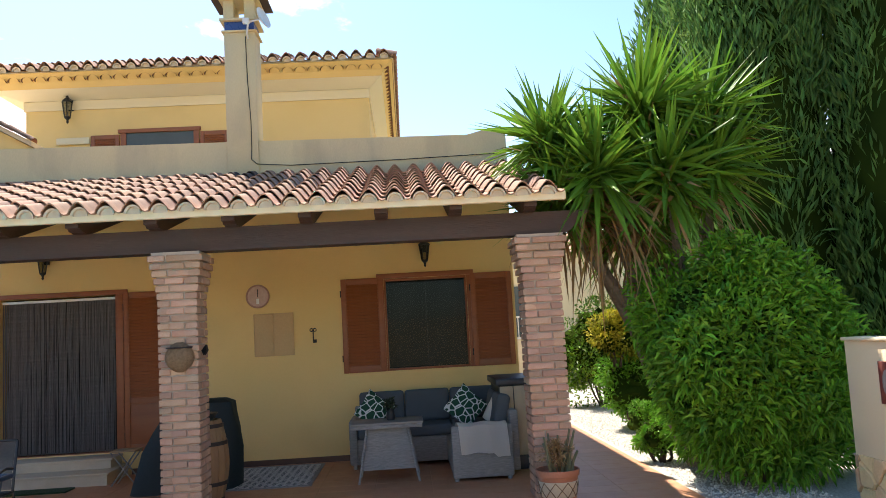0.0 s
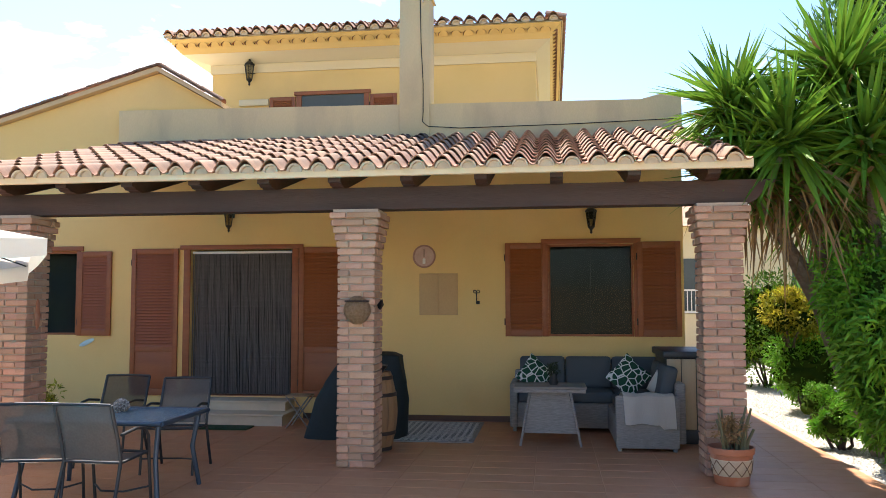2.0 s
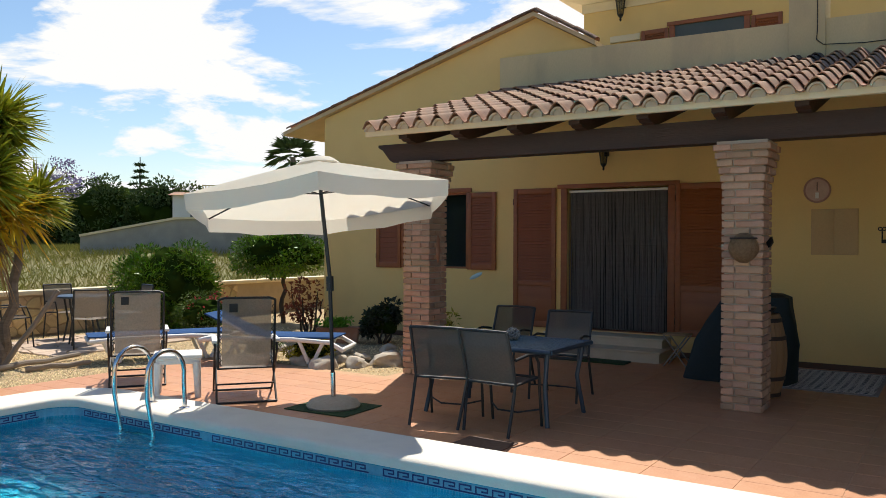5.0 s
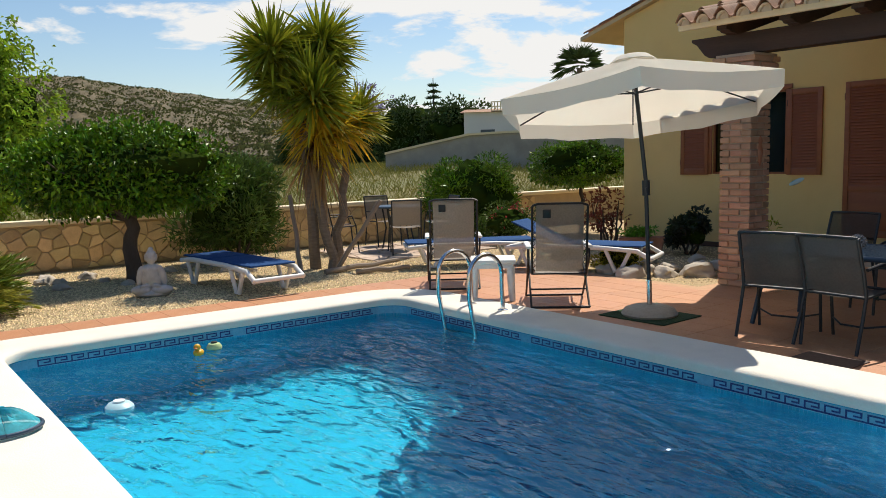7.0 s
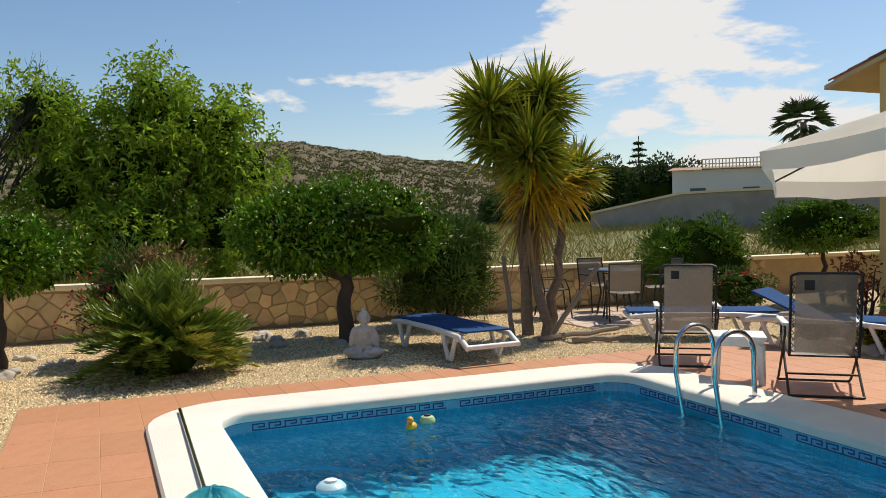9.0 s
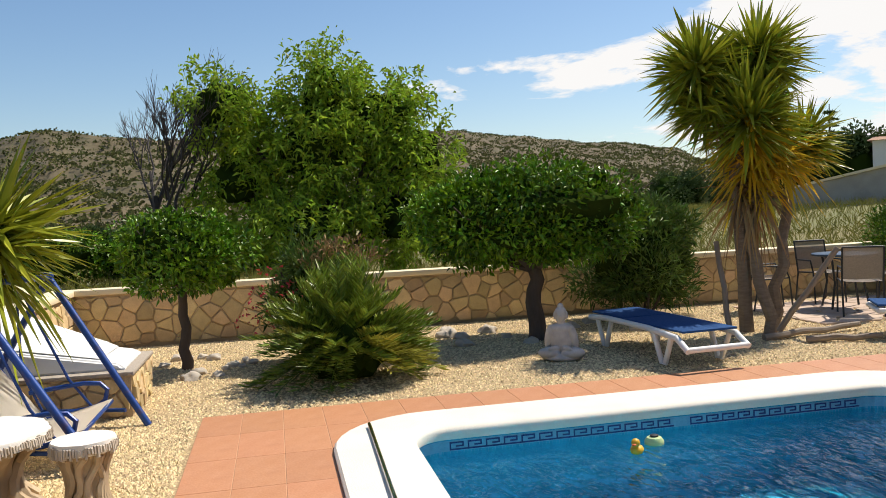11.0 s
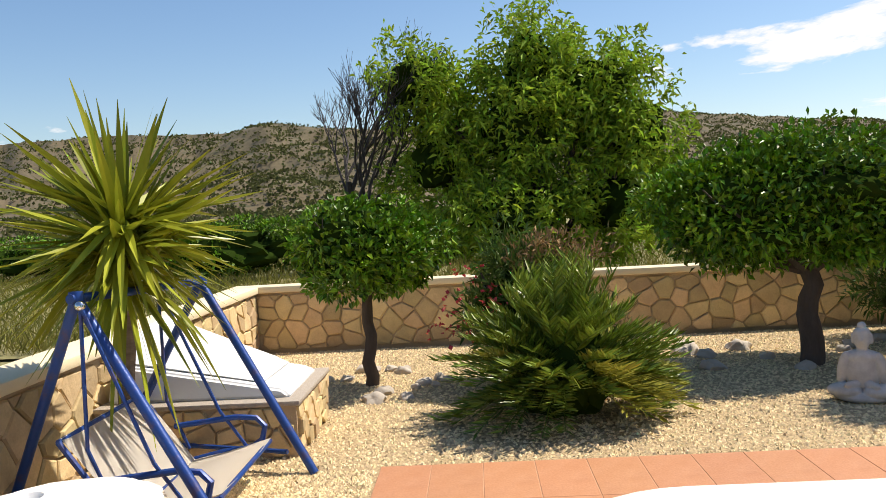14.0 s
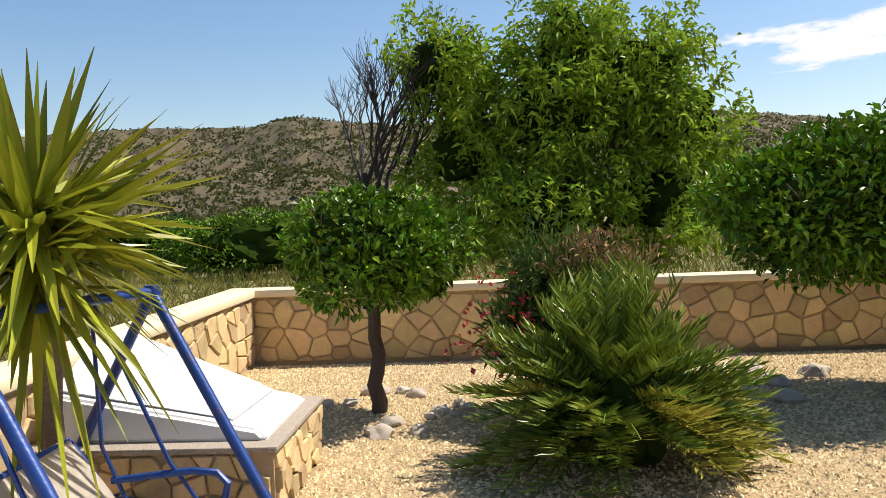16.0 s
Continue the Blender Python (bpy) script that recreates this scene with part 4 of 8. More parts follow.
def key_bars(u):
    """Bars of one key motif: along, height."""
    t = TH
    return [(u, u + UNIT * 0.78, 0.058 - t, 0.058), (u, u + t, 0.0, 0.058 - t), (u + UNIT * 0.78 - t, u + UNIT * 0.78, 0.022, 0.058 - t), (u + UNIT * 0.36, u + UNIT * 0.78 - t, 0.022, 0.022 + t), (u + t, u + UNIT, 0.0, t)]


def border(a, b, base, along):
    n = int((b - a) / UNIT)
    for k in range(n):
        if k % 14 == 13:
            continue
        for u0, u1, h0, h1 in key_bars(a + k * (b - a) / n):
            if along == "x":
                box_into(bm, u0, u1, base[0], base[1], -0.128 + h0, -0.128 + h1)
            else:
                box_into(bm, base[0], base[1], u0, u1, -0.128 + h0, -0.128 + h1)


border(POOL[0] + 0.3, POOL[1] - 0.3, (POOL[3] - 0.007, POOL[3] - 0.004), "x")
border(POOL[2] + 0.3, POOL[3] - 0.3, (POOL[0] + 0.004, POOL[0] + 0.007), "y")
tagged(part("greek_key_border", bm, key_blue), "navy mosaic Greek key border along the waterline", "mosaic", kind="stuff")
bm = bmesh.new()
ring_into(bm, [loop_at(1.006, -0.060), loop_at(1.006, -0.134)])
setting("pool_trim", bm, key_pale, "pale blue mosaic band behind the key border", "mosaic")

# ---- plants ----
def leaf_mat(name, colour, other, island=0.5, rough=0.55, translucent=0.33, spec=0.22):
    return material(name, colour, rough, other=other, scale=1.5, amount=0.8, fine=25, fine_amount=0.15, bump=0.0, island=island, translucent=translucent, spec=spec)


citrus_leaf = leaf_mat("citrus_leaf", (0.16, 0.29, 0.012), (0.035, 0.09, 0.006), 0.6, 0.40, 0.06, 0.3)
shrub_leaf = leaf_mat("bright_shrub_leaf", (0.17, 0.38, 0.03), (0.08, 0.21, 0.018), 0.4, 0.42, 0.2)
tree_leaf = leaf_mat("almond_leaf", (0.33, 0.46, 0.04), (0.15, 0.25, 0.022), 0.5, 0.45, 0.3)
oleander_leaf = leaf_mat("oleander_leaf", (0.11, 0.18, 0.035), (0.055, 0.10, 0.02), 0.5, 0.45, 0.15)
yellow_leaf = leaf_mat("golden_leaf", (0.42, 0.36, 0.03), (0.22, 0.27, 0.03))
yucca_leaf = leaf_mat("yucca_blade", (0.33, 0.35, 0.03), (0.17, 0.20, 0.02), 0.3, 0.35, 0.15)
yucca_gold = leaf_mat("yellowed_yucca_blade", (0.70, 0.46, 0.03), (0.48, 0.36, 0.03), 0.3, 0.45, 0.3)
yucca_bright = leaf_mat("fresh_yucca_blade", (0.15, 0.29, 0.03), (0.08, 0.18, 0.02), 0.3, 0.4, 0.25)
dead_leaf = leaf_mat("dry_yucca_blade", (0.34, 0.22, 0.10), (0.24, 0.15, 0.07), 0.3, 0.8, 0.1)
cycad_leaf = leaf_mat("cycad_leaflet", (0.19, 0.255, 0.03), (0.09, 0.14, 0.016), 0.4, 0.35, 0.12, 0.25)
cycad_gold = leaf_mat("yellowing_leaflet", (0.36, 0.33, 0.05), (0.20, 0.22, 0.03), 0.3, 0.45, 0.2)
cypress_leaf = leaf_mat("cypress_spray", (0.16, 0.29, 0.075), (0.08, 0.17, 0.042), 0.4, 0.7, 0.3)
dry_grass = leaf_mat("dry_grass", (0.30, 0.27, 0.075), (0.15, 0.18, 0.04), 0.3, 0.8, 0.2, 0.05)
far_leaf = leaf_mat("distant_leaf", (0.085, 0.125, 0.04), (0.045, 0.08, 0.022), 0.4, 0.8, 0.1)
scrub_leaf = leaf_mat("dry_scrub_leaf", (0.105, 0.112, 0.042), (0.078, 0.088, 0.032), 0.4, 0.9, 0.35, 0.0)
pink_petal = leaf_mat("red_pink_petal", (0.55, 0.06, 0.07), (0.40, 0.08, 0.09), 0.4, 0.6, 0.2)
lilac_petal = leaf_mat("lilac_blossom", (0.30, 0.25, 0.42), (0.22, 0.18, 0.34), 0.3, 0.7, 0.2)
succulent = leaf_mat("dark_succulent", (0.03, 0.055, 0.025), (0.05, 0.03, 0.03), 0.4, 0.5, 0.1)
rusty_leaf = leaf_mat("rust_red_leaf", (0.24, 0.07, 0.04), (0.15, 0.05, 0.035), 0.4, 0.6, 0.1)
# near-black green that stands for the shade deep inside the crowns
crown_shade = leaf_mat("crown_shade_green", (0.030, 0.050, 0.008), (0.015, 0.028, 0.006), 0.2, 0.9, 0.0, 0.0)
bark = material("dark_bark", (0.075, 0.055, 0.042), 0.95, other=(0.12, 0.09, 0.07), scale=12, amount=0.7, fine=60, bump=1.0, bump_scale=30, stretch=(1, 1, 0.3))
yucca_bark = material("grey_yucca_bark", (0.24, 0.19, 0.14), 0.95, other=(0.15, 0.115, 0.085), scale=14, amount=0.8, fine=60, bump=1.0, bump_scale=35, stretch=(0.6, 0.6, 2.5))
grey_twig = material("bare_grey_twig", (0.045, 0.037, 0.035), 0.95, scale=10, fine=60, bump=0.4)


def unit(v):
    return v / np.maximum(np.linalg.norm(v, axis=-1, keepdims=True), 1e-9)


def leaves(name, pos, way, length, width, mat, parent=None, rs=None, fold=0.25, droop=0.0):
    """Many folded leaves at pos, pointing along way. One mesh."""
    rs = rs or np.random.RandomState(1)
    n = len(pos)
    way = unit(way)
    up = unit(rs.normal(size=(n, 3)) + np.array([0, 0, 1.2]))
    side = unit(np.cross(way, up))
    nor = unit(np.cross(side, way))
    ln = (length * rs.uniform(0.7, 1.25, n))[:, None]
    wd = (width * rs.uniform(0.75, 1.2, n))[:, None]
    mid = pos + way * ln * 0.45
    tip = pos + way * ln - np.array([0, 0, 1]) * ln * droop
    a = mid + side * wd / 2 + nor * wd * fold
    b = mid - side * wd / 2 + nor * wd * fold
    verts = np.stack([pos, a, tip, b], 1).reshape(-1, 3)
    idx = np.arange(n)[:, None] * 4
    faces = np.concatenate([idx + [0, 1, 2], idx + [0, 2, 3]], 1).reshape(-1, 3)
    return raw(name, verts.tolist(), faces.tolist(), mat, parent)


def blob_points(rs, n, centre, radii, lumps=14, lump=0.45, shell=0.35, floor=-1.0):
    """Points in an uneven crown: lumps scattered in an ellipsoid, each a small shell of leaves."""
    c, r = np.array(centre), np.array(radii)
    d = unit(rs.normal(size=(lumps, 3)))
    d[:, 2] = np.maximum(d[:, 2], floor)
    cl = d * rs.uniform(0.35, 0.80, (lumps, 1))
    sizes = lump * rs.uniform(0.7, 1.25, lumps)
    k = rs.randint(0, lumps, n)
    off = unit(rs.normal(size=(n, 3)))
    rad = (1 - shell * rs.uniform(0, 1, (n, 1)) ** 1.5)
    p = cl[k] + off * rad * sizes[k][:, None]
    return c + p * r, off * (1 / r) / np.max(1 / r)


def foliage(name, centre, radii, n, length, width, mat, parent=None, seed=1, lumps=16, lump=0.45, spread=0.8, up=0.25, floor=-1.0, droop=0.1, shell=0.4):
    rs = np.random.RandomState(seed)
    pos, out = blob_points(rs, n, centre, radii, lumps, lump, shell, floor)
    way = unit(out) + rs.normal(size=(n, 3)) * spread + np.array([0, 0, up])
    return leaves(name, pos, way, length, width, mat, parent, rs, droop=droop)


def limb(bm, a, b, r0, r1, seed=0, n=6, wob=0.06, seg=8):
    rr = random.Random(seed)
    a, b = Vector(a), Vector(b)
    pts = [a.lerp(b, k / n) + Vector((rr.uniform(-1, 1), rr.uniform(-1, 1), rr.uniform(-0.4, 0.4))) * wob * (0 < k < n) for k in range(n + 1)]
    tube_into(bm, pts, r0, seg, r1)
    return pts


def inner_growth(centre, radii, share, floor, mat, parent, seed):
    """The shade inside a crown, made as a dark uneven body well within the leaves."""
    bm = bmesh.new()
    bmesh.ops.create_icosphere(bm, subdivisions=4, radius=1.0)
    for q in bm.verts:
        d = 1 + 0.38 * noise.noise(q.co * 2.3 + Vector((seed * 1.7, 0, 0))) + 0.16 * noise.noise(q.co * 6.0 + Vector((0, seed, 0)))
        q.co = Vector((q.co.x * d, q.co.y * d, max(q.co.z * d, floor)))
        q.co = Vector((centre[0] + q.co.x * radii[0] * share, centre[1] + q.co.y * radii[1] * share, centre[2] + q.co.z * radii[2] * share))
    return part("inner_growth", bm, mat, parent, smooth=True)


def tree(name, label, at, crown_c, radii, trunk_r, n, leaf, lw, mat, seed, lumps=22, lump=0.4, fork=0.45, wobble=0.03, floor=-0.5, category="tree", spread=0.8, shell=0.45, limbs=7):
    ob = thing(name, label, category, at)
    bm = bmesh.new()
    c = Vector(crown_c)
    f = Vector((c.x * fork, c.y * fork, max(0.15, c.z - radii[2] * 0.75)))
    limb(bm, (0, 0, -0.06), f, trunk_r, trunk_r * 0.72, seed, 7, wobble, 10)
    part("trunk", bm, bark, ob, smooth=True)
    rr = random.Random(seed)
    for k in range(limbs):
        a = k * math.tau / limbs + rr.uniform(-0.3, 0.3)
        e = c + Vector((math.cos(a) * radii[0] * 0.62, math.sin(a) * radii[1] * 0.62, rr.uniform(-0.25, 0.45) * radii[2]))
        bm = bmesh.new()
        pts = limb(bm, f, e, trunk_r * 0.5, trunk_r * 0.14, seed + k, 5, 0.05 * max(radii), 6)
        for q in range(2):
            e2 = e + Vector((rr.uniform(-0.3, 0.3) * radii[0], rr.uniform(-0.3, 0.3) * radii[1], rr.uniform(0, 0.4) * radii[2]))
            limb(bm, pts[3], e2, trunk_r * 0.22, trunk_r * 0.06, seed + k + q, 4, 0.04 * max(radii), 5)
        part("branch", bm, bark, ob, smooth=True)
    inner_growth(crown_c, radii, 0.72, floor, crown_shade, ob, seed)
    foliage("crown", crown_c, radii, n, leaf, lw, mat, ob, seed, lumps, lump, spread, floor=floor, shell=shell)
    return ob


def blades(name, heads, mat, parent, count, length, width, seed, lo=-0.5, droop=0.25, stiff=1.0):
    """Sword leaves round each head (x, y, z, scale): curved, tapering strips."""
    rs = np.random.RandomState(seed)
    verts, faces = [], []
    for hx, hy, hz, sc in heads:
        for _ in range(int(count)):
            az = rs.uniform(0, math.tau)
            el = math.asin(np.clip(rs.uniform(lo, 1.0), -1, 1))
            d = np.array([math.cos(az) * math.cos(el), math.sin(az) * math.cos(el), math.sin(el)])
            s = np.array([-math.sin(az), math.cos(az), 0.0])
            s = s * math.cos(0.5 * rs.normal()) + np.cross(d, s) * math.sin(0.5 * rs.normal())
            ln = length * sc * rs.uniform(0.75, 1.15)
            w = width * sc * rs.uniform(0.8, 1.2)
            base = len(verts)
            start = np.array([hx, hy, hz]) + d * 0.03 * sc + np.array([0, 0, rs.uniform(-0.14, 0.10) * sc])
            bend = droop * rs.uniform(0.4, 1.3) * (1.15 - max(0, d[2]))
            for f, ww in ((0, 0.6), (0.3, 1.0), (0.65, 0.75), (1.0, 0.06)):
                p = start + d * ln * f - np.array([0, 0, 1]) * bend * ln * f * f
                verts.append(p + s * w * ww / 2)
                verts.append(p - np.array([0, 0, 1]) * w * 0.22 * ww)
                verts.append(p - s * w * ww / 2)
            for k in range(3):
                a = base + k * 3
                faces += [(a, a + 1, a + 4, a + 3), (a + 1, a + 2, a + 5, a + 4)]
    return raw(name, [tuple(v) for v in verts], faces, mat, parent)


# ---- garden wall of golden flagstones ----
def cells(u0, u1, z0, z1, size, seed):
    """Irregular stone outlines: each seed's cell, cut by its neighbours' half planes."""
    rr = random.Random(seed)
    nu, nz = max(1, round((u1 - u0) / size)), max(1, round((z1 - z0) / (size * 0.66)))
    du, dz = (u1 - u0) / nu, (z1 - z0) / nz
    pts = {(i, j): (u0 + du * (i + 0.5 + rr.uniform(-0.42, 0.42) + 0.5 * (j % 2)), z0 + dz * (j + 0.5 + rr.uniform(-0.30, 0.30))) for i in range(-1, nu + 1) for j in range(-1, nz + 1)}
    out = []
    for (i, j), (px, pz) in pts.items():
        poly = [(u0, z0), (u1, z0), (u1, z1), (u0, z1)]
        for a in range(-2, 3):
            for b in range(-2, 3):
                q = pts.get((i + a, j + b))
                if q is None or (a, b) == (0, 0):
                    continue
                mx, mz, nx, nz_ = (px + q[0]) / 2, (pz + q[1]) / 2, q[0] - px, q[1] - pz
                ln = math.hypot(nx, nz_)
                off = 0.0065
                keep = []
                for k in range(len(poly)):
                    s, e = poly[k], poly[(k + 1) % len(poly)]
                    ds = ((s[0] - mx) * nx + (s[1] - mz) * nz_) / ln + off
                    de = ((e[0] - mx) * nx + (e[1] - mz) * nz_) / ln + off
                    if ds <= 0:
                        keep.append(s)
                    if (ds < 0) != (de < 0) and abs(ds - de) > 1e-9:
                        f = ds / (ds - de)
                        keep.append((s[0] + (e[0] - s[0]) * f, s[1] + (e[1] - s[1]) * f))
                poly = keep
                if len(poly) < 3:
                    break
            if len(poly) < 3:
                break
        if len(poly) >= 3:
            area = abs(sum(poly[k][0] * poly[(k + 1) % len(poly)][1] - poly[(k + 1) % len(poly)][0] * poly[k][1] for k in range(len(poly)))) / 2
            if area > 0.004:
                out.append(poly)
    return out


def stone_face(parent, origin, along, normal, u0, u1, z0, z1, size, seed, joined=None):
    """Flagstones on a wall face: origin + u * along, standing out along normal."""
    rr = random.Random(seed)
    o, al, no = Vector(origin), Vector(along), Vector(normal)
    for poly in cells(u0, u1, z0, z1, size, seed):
        cu, cz = sum(p[0] for p in poly) / len(poly), sum(p[1] for p in poly) / len(poly)
        thick = rr.uniform(0.016, 0.034)
        verts, n = [], len(poly)
        for grow, d in ((1.0, -0.01), (1.0, thick * 0.55), (0.90, thick)):
            for u, z in poly:
                wob = rr.uniform(-0.004, 0.004)
                verts.append(o + al * (cu + (u - cu) * grow) + Vector((0, 0, cz + (z - cz) * grow)) + no * (d + wob * (d > 0)))
        faces = [tuple(range(2 * n, 3 * n))]
        for r in (0, n):
            faces += [(r + k, r + (k + 1) % n, r + n + (k + 1) % n, r + n + k) for k in range(n)]
        if (al.cross(Vector((0, 0, 1)))).dot(no) < 0:
            faces = [f[::-1] for f in faces]
        raw("stone", [tuple(v) for v in verts], faces, stone_mat, parent)


WX, WY, WT = -13.5, -2.55, 0.68
garden_wall = thing("garden_wall", "low garden wall faced with golden flagstones under a cream coping", "wall")
tagged(garden_wall, kind="structure")
boxed("core", (WX - 0.22, WX, WY - 0.25, 15.5, -0.1, WT), stone_mortar, garden_wall)
boxed("core", (WX + 0.001, -4.0, WY - 0.25, WY, -0.1, WT), stone_mortar, garden_wall)
boxed("coping", (WX - 0.26, WX + 0.05, WY - 0.30, 15.5, WT + 0.001, WT + 0.075), cream, garden_wall, 0.012)
boxed("coping", (WX + 0.051, -4.0, WY - 0.30, WY + 0.05, WT + 0.001, WT + 0.075), cream, garden_wall, 0.012)
stone_face(garden_wall, (WX, 0, 0), (0, 1, 0), (1, 0, 0), WY + 0.02, 12.0, 0.02, WT - 0.03, 0.26, 5)
stone_face(garden_wall, (0, WY, 0), (1, 0, 0), (0, 1, 0), WX + 0.05, -6.5, 0.02, WT - 0.03, 0.24, 6)

# ---- hills, field, far houses ----
hill_mat = material("scrubby_hillside", (0.135, 0.100, 0.050), 0.95, other=(0.085, 0.074, 0.033), scale=0.05, amount=0.8, fine=0.9, fine_amount=0.5, bump=1.0, bump_scale=0.25, stain=(0.045, 0.05, 0.02), stain_scale=0.45, stain_amount=0.95)


def ridge(az):
    """Height of the skyline, in degrees, by direction (degrees from +y to -x)."""
    marks = ((20, 1.0), (40, 1.6), (52, 2.2), (60, 3.0), (62.5, 4.0), (65.9, 4.5), (67.6, 4.6), (70.3, 5.0), (73, 5.4), (77.3, 6.0), (84, 6.0), (92, 6.1), (97, 6.1), (100.2, 6.35), (103.6, 6.77), (107.4, 6.12), (113, 6.1), (125, 5.4), (160, 4.0))
    for (a, h), (b, g) in zip(marks, marks[1:]):
        if a <= az <= b:
            f = (az - a) / (b - a)
            return h + (g - h) * f * f * (3 - 2 * f)
    return 0.8


verts, faces = [], []
NA, NR = 420, 44
for i in range(NA + 1):
    az = 15 + 150 * i / NA
    a = radians(az)
    column = []
    for j in range(NR + 1):
        f = j / NR
        dist = 110 + 230 * f + 90 * math.sin(az * 0.11) * f
        p = Vector((-math.sin(a) * dist, math.cos(a) * dist, 0))
        crease = abs(noise.noise(p * 0.022 + Vector((3, 1, 0))))
        gully = noise.fractal(p * 0.02, 1.0, 2.0, 5) * 4.0 * f - (0.35 - min(crease, 0.35)) * 26.0 * f * (1.12 - f) + noise.fractal(p * 0.10, 1.0, 2.0, 4) * 1.6 * min(1, f * 3)
        column.append((p, dist, 30.0 * f ** 1.2 + gully))
    rise = max(h / d for _, d, h in column)
    goal = math.tan(radians(ridge(az) + 0.10 * noise.noise(Vector((az * 0.9, 0, 0))) + 0.05 * noise.noise(Vector((az * 4.0, 7, 0)))))
    for p, d, h in column:
        verts.append((p.x - 3.0, p.y, 1.55 * min(1, d / 260) - 1.6 + h * goal / rise))
for i in range(NA):
    for j in range(NR):
        a = i * (NR + 1) + j
        faces.append((a, a + 1, a + NR + 2, a + NR + 1))
tagged(raw("hillside", verts, faces, hill_mat, None, True), "dry scrub-covered hills behind the garden", "hills", kind="structure")
# scrub bushes dotted over the slopes
rs = np.random.RandomState(8)
v = np.array(verts)
k = np.concatenate([rs.choice(len(v) - NR - 2, 22000), rs.choice(int(0.45 * len(v)), 20000)])
mix = rs.uniform(0, 1, (42000, 1))
mix2 = rs.uniform(0, 1, (42000, 1))
p = v[k] * (1 - mix) + v[k + 1] * mix
p = p * (1 - mix2) + (v[k + NR + 1] * (1 - mix) + v[np.minimum(k + NR + 2, len(v) - 1)] * mix) * mix2
p = np.repeat(p, 5, 0) + rs.normal(size=(210000, 3)) * np.array([0.6, 0.6, 0.16]) + np.array([0, 0, 0.05])
tagged(leaves("hill_scrub", p, rs.normal(size=(210000, 3)) + np.array([0, 0, 0.7]), 0.80, 0.75, scrub_leaf, None, rs), "scattered dark scrub on the hillside", "scrub", kind="stuff")

# rising grass field behind the wall
bm = bmesh.new()
NX, NY = 40, 40
g = []
for i in range(NX + 1):
    row = []
    for j in range(NY + 1):
        x, y = -14.0 - 46 * i / NX, -30 + 80 * j / NY
        rise = max(0.0, min(1.0, (y - 4) / 16)) * max(0.0, min(1.0, (-x - 14) / 12)) * 1.15
        row.append(bm.verts.new((x, y, -0.03 + rise + 0.08 * noise.noise(Vector((x * 0.3, y * 0.3, 0))))))
    g.append(row)
for i in range(NX):
    for j in range(NY):
        bm.faces.new((g[i][j], g[i][j + 1], g[i + 1][j + 1], g[i + 1][j]))
field = setting("field", bm, earth_mat, "rough dry field sloping up behind the garden wall", "field", smooth=True)
rs = np.random.RandomState(3)
n = 80000
gx, gy = -14.2 - 30 * rs.uniform(0, 1, n) ** 1.5, rs.uniform(-16, 34, n)
rise = np.clip((gy - 4) / 16, 0, 1) * np.clip((-gx - 14) / 12, 0, 1) * 1.15
gp = np.stack([gx, gy, -0.05 + rise], 1)
tagged(leaves("wild_grass", gp, rs.normal(size=(n, 3)) * 0.35 + np.array([0, 0, 1]), 0.40, 0.016, dry_grass, None, rs, droop=0.15), "tall dry wild grass on the field", "grass", kind="stuff")

block_mat = material("grey_block", (0.40, 0.37, 0.32), 0.95, other=(0.30, 0.28, 0.25), scale=2, amount=0.7, fine=30, bump=0.5, stain=(0.14, 0.13, 0.12), stain_scale=0.8)
bw = thing("block_wall", "grey concrete block boundary wall across the field", "wall")
v0 = [(-30.0, 19.0, 1.75), (-27.0, 21.2, 2.45), (-25.6, 22.2, 2.5), (-13.0, 31.0, 2.55)]
bm = bmesh.new()
rows_ = [[bm.verts.new(q) for q in ((x, y, -0.1), (x, y, z), (x - 0.16, y + 0.25, z), (x - 0.16, y + 0.25, -0.1))] for x, y, z in v0]
for a, b in zip(rows_, rows_[1:]):
    for q in range(4):
        bm.faces.new((a[q], a[(q + 1) % 4], b[(q + 1) % 4], b[q]))
part("blocks", bm, block_mat, bw)
bm = bmesh.new()
rows_ = [[bm.verts.new(q) for q in ((x + 0.05, y - 0.08, z), (x + 0.05, y - 0.08, z + 0.09), (x - 0.22, y + 0.33, z + 0.09), (x - 0.22, y + 0.33, z))] for x, y, z in v0]
for a, b in zip(rows_, rows_[1:]):
    for q in range(4):
        bm.faces.new((a[q], a[(q + 1) % 4], b[(q + 1) % 4], b[q]))
part("capping", bm, cream, bw)

whitewash = material("whitewashed_wall", (0.74, 0.73, 0.70), 0.9, other=(0.62, 0.61, 0.58), scale=0.8, fine=20, bump=0.2)


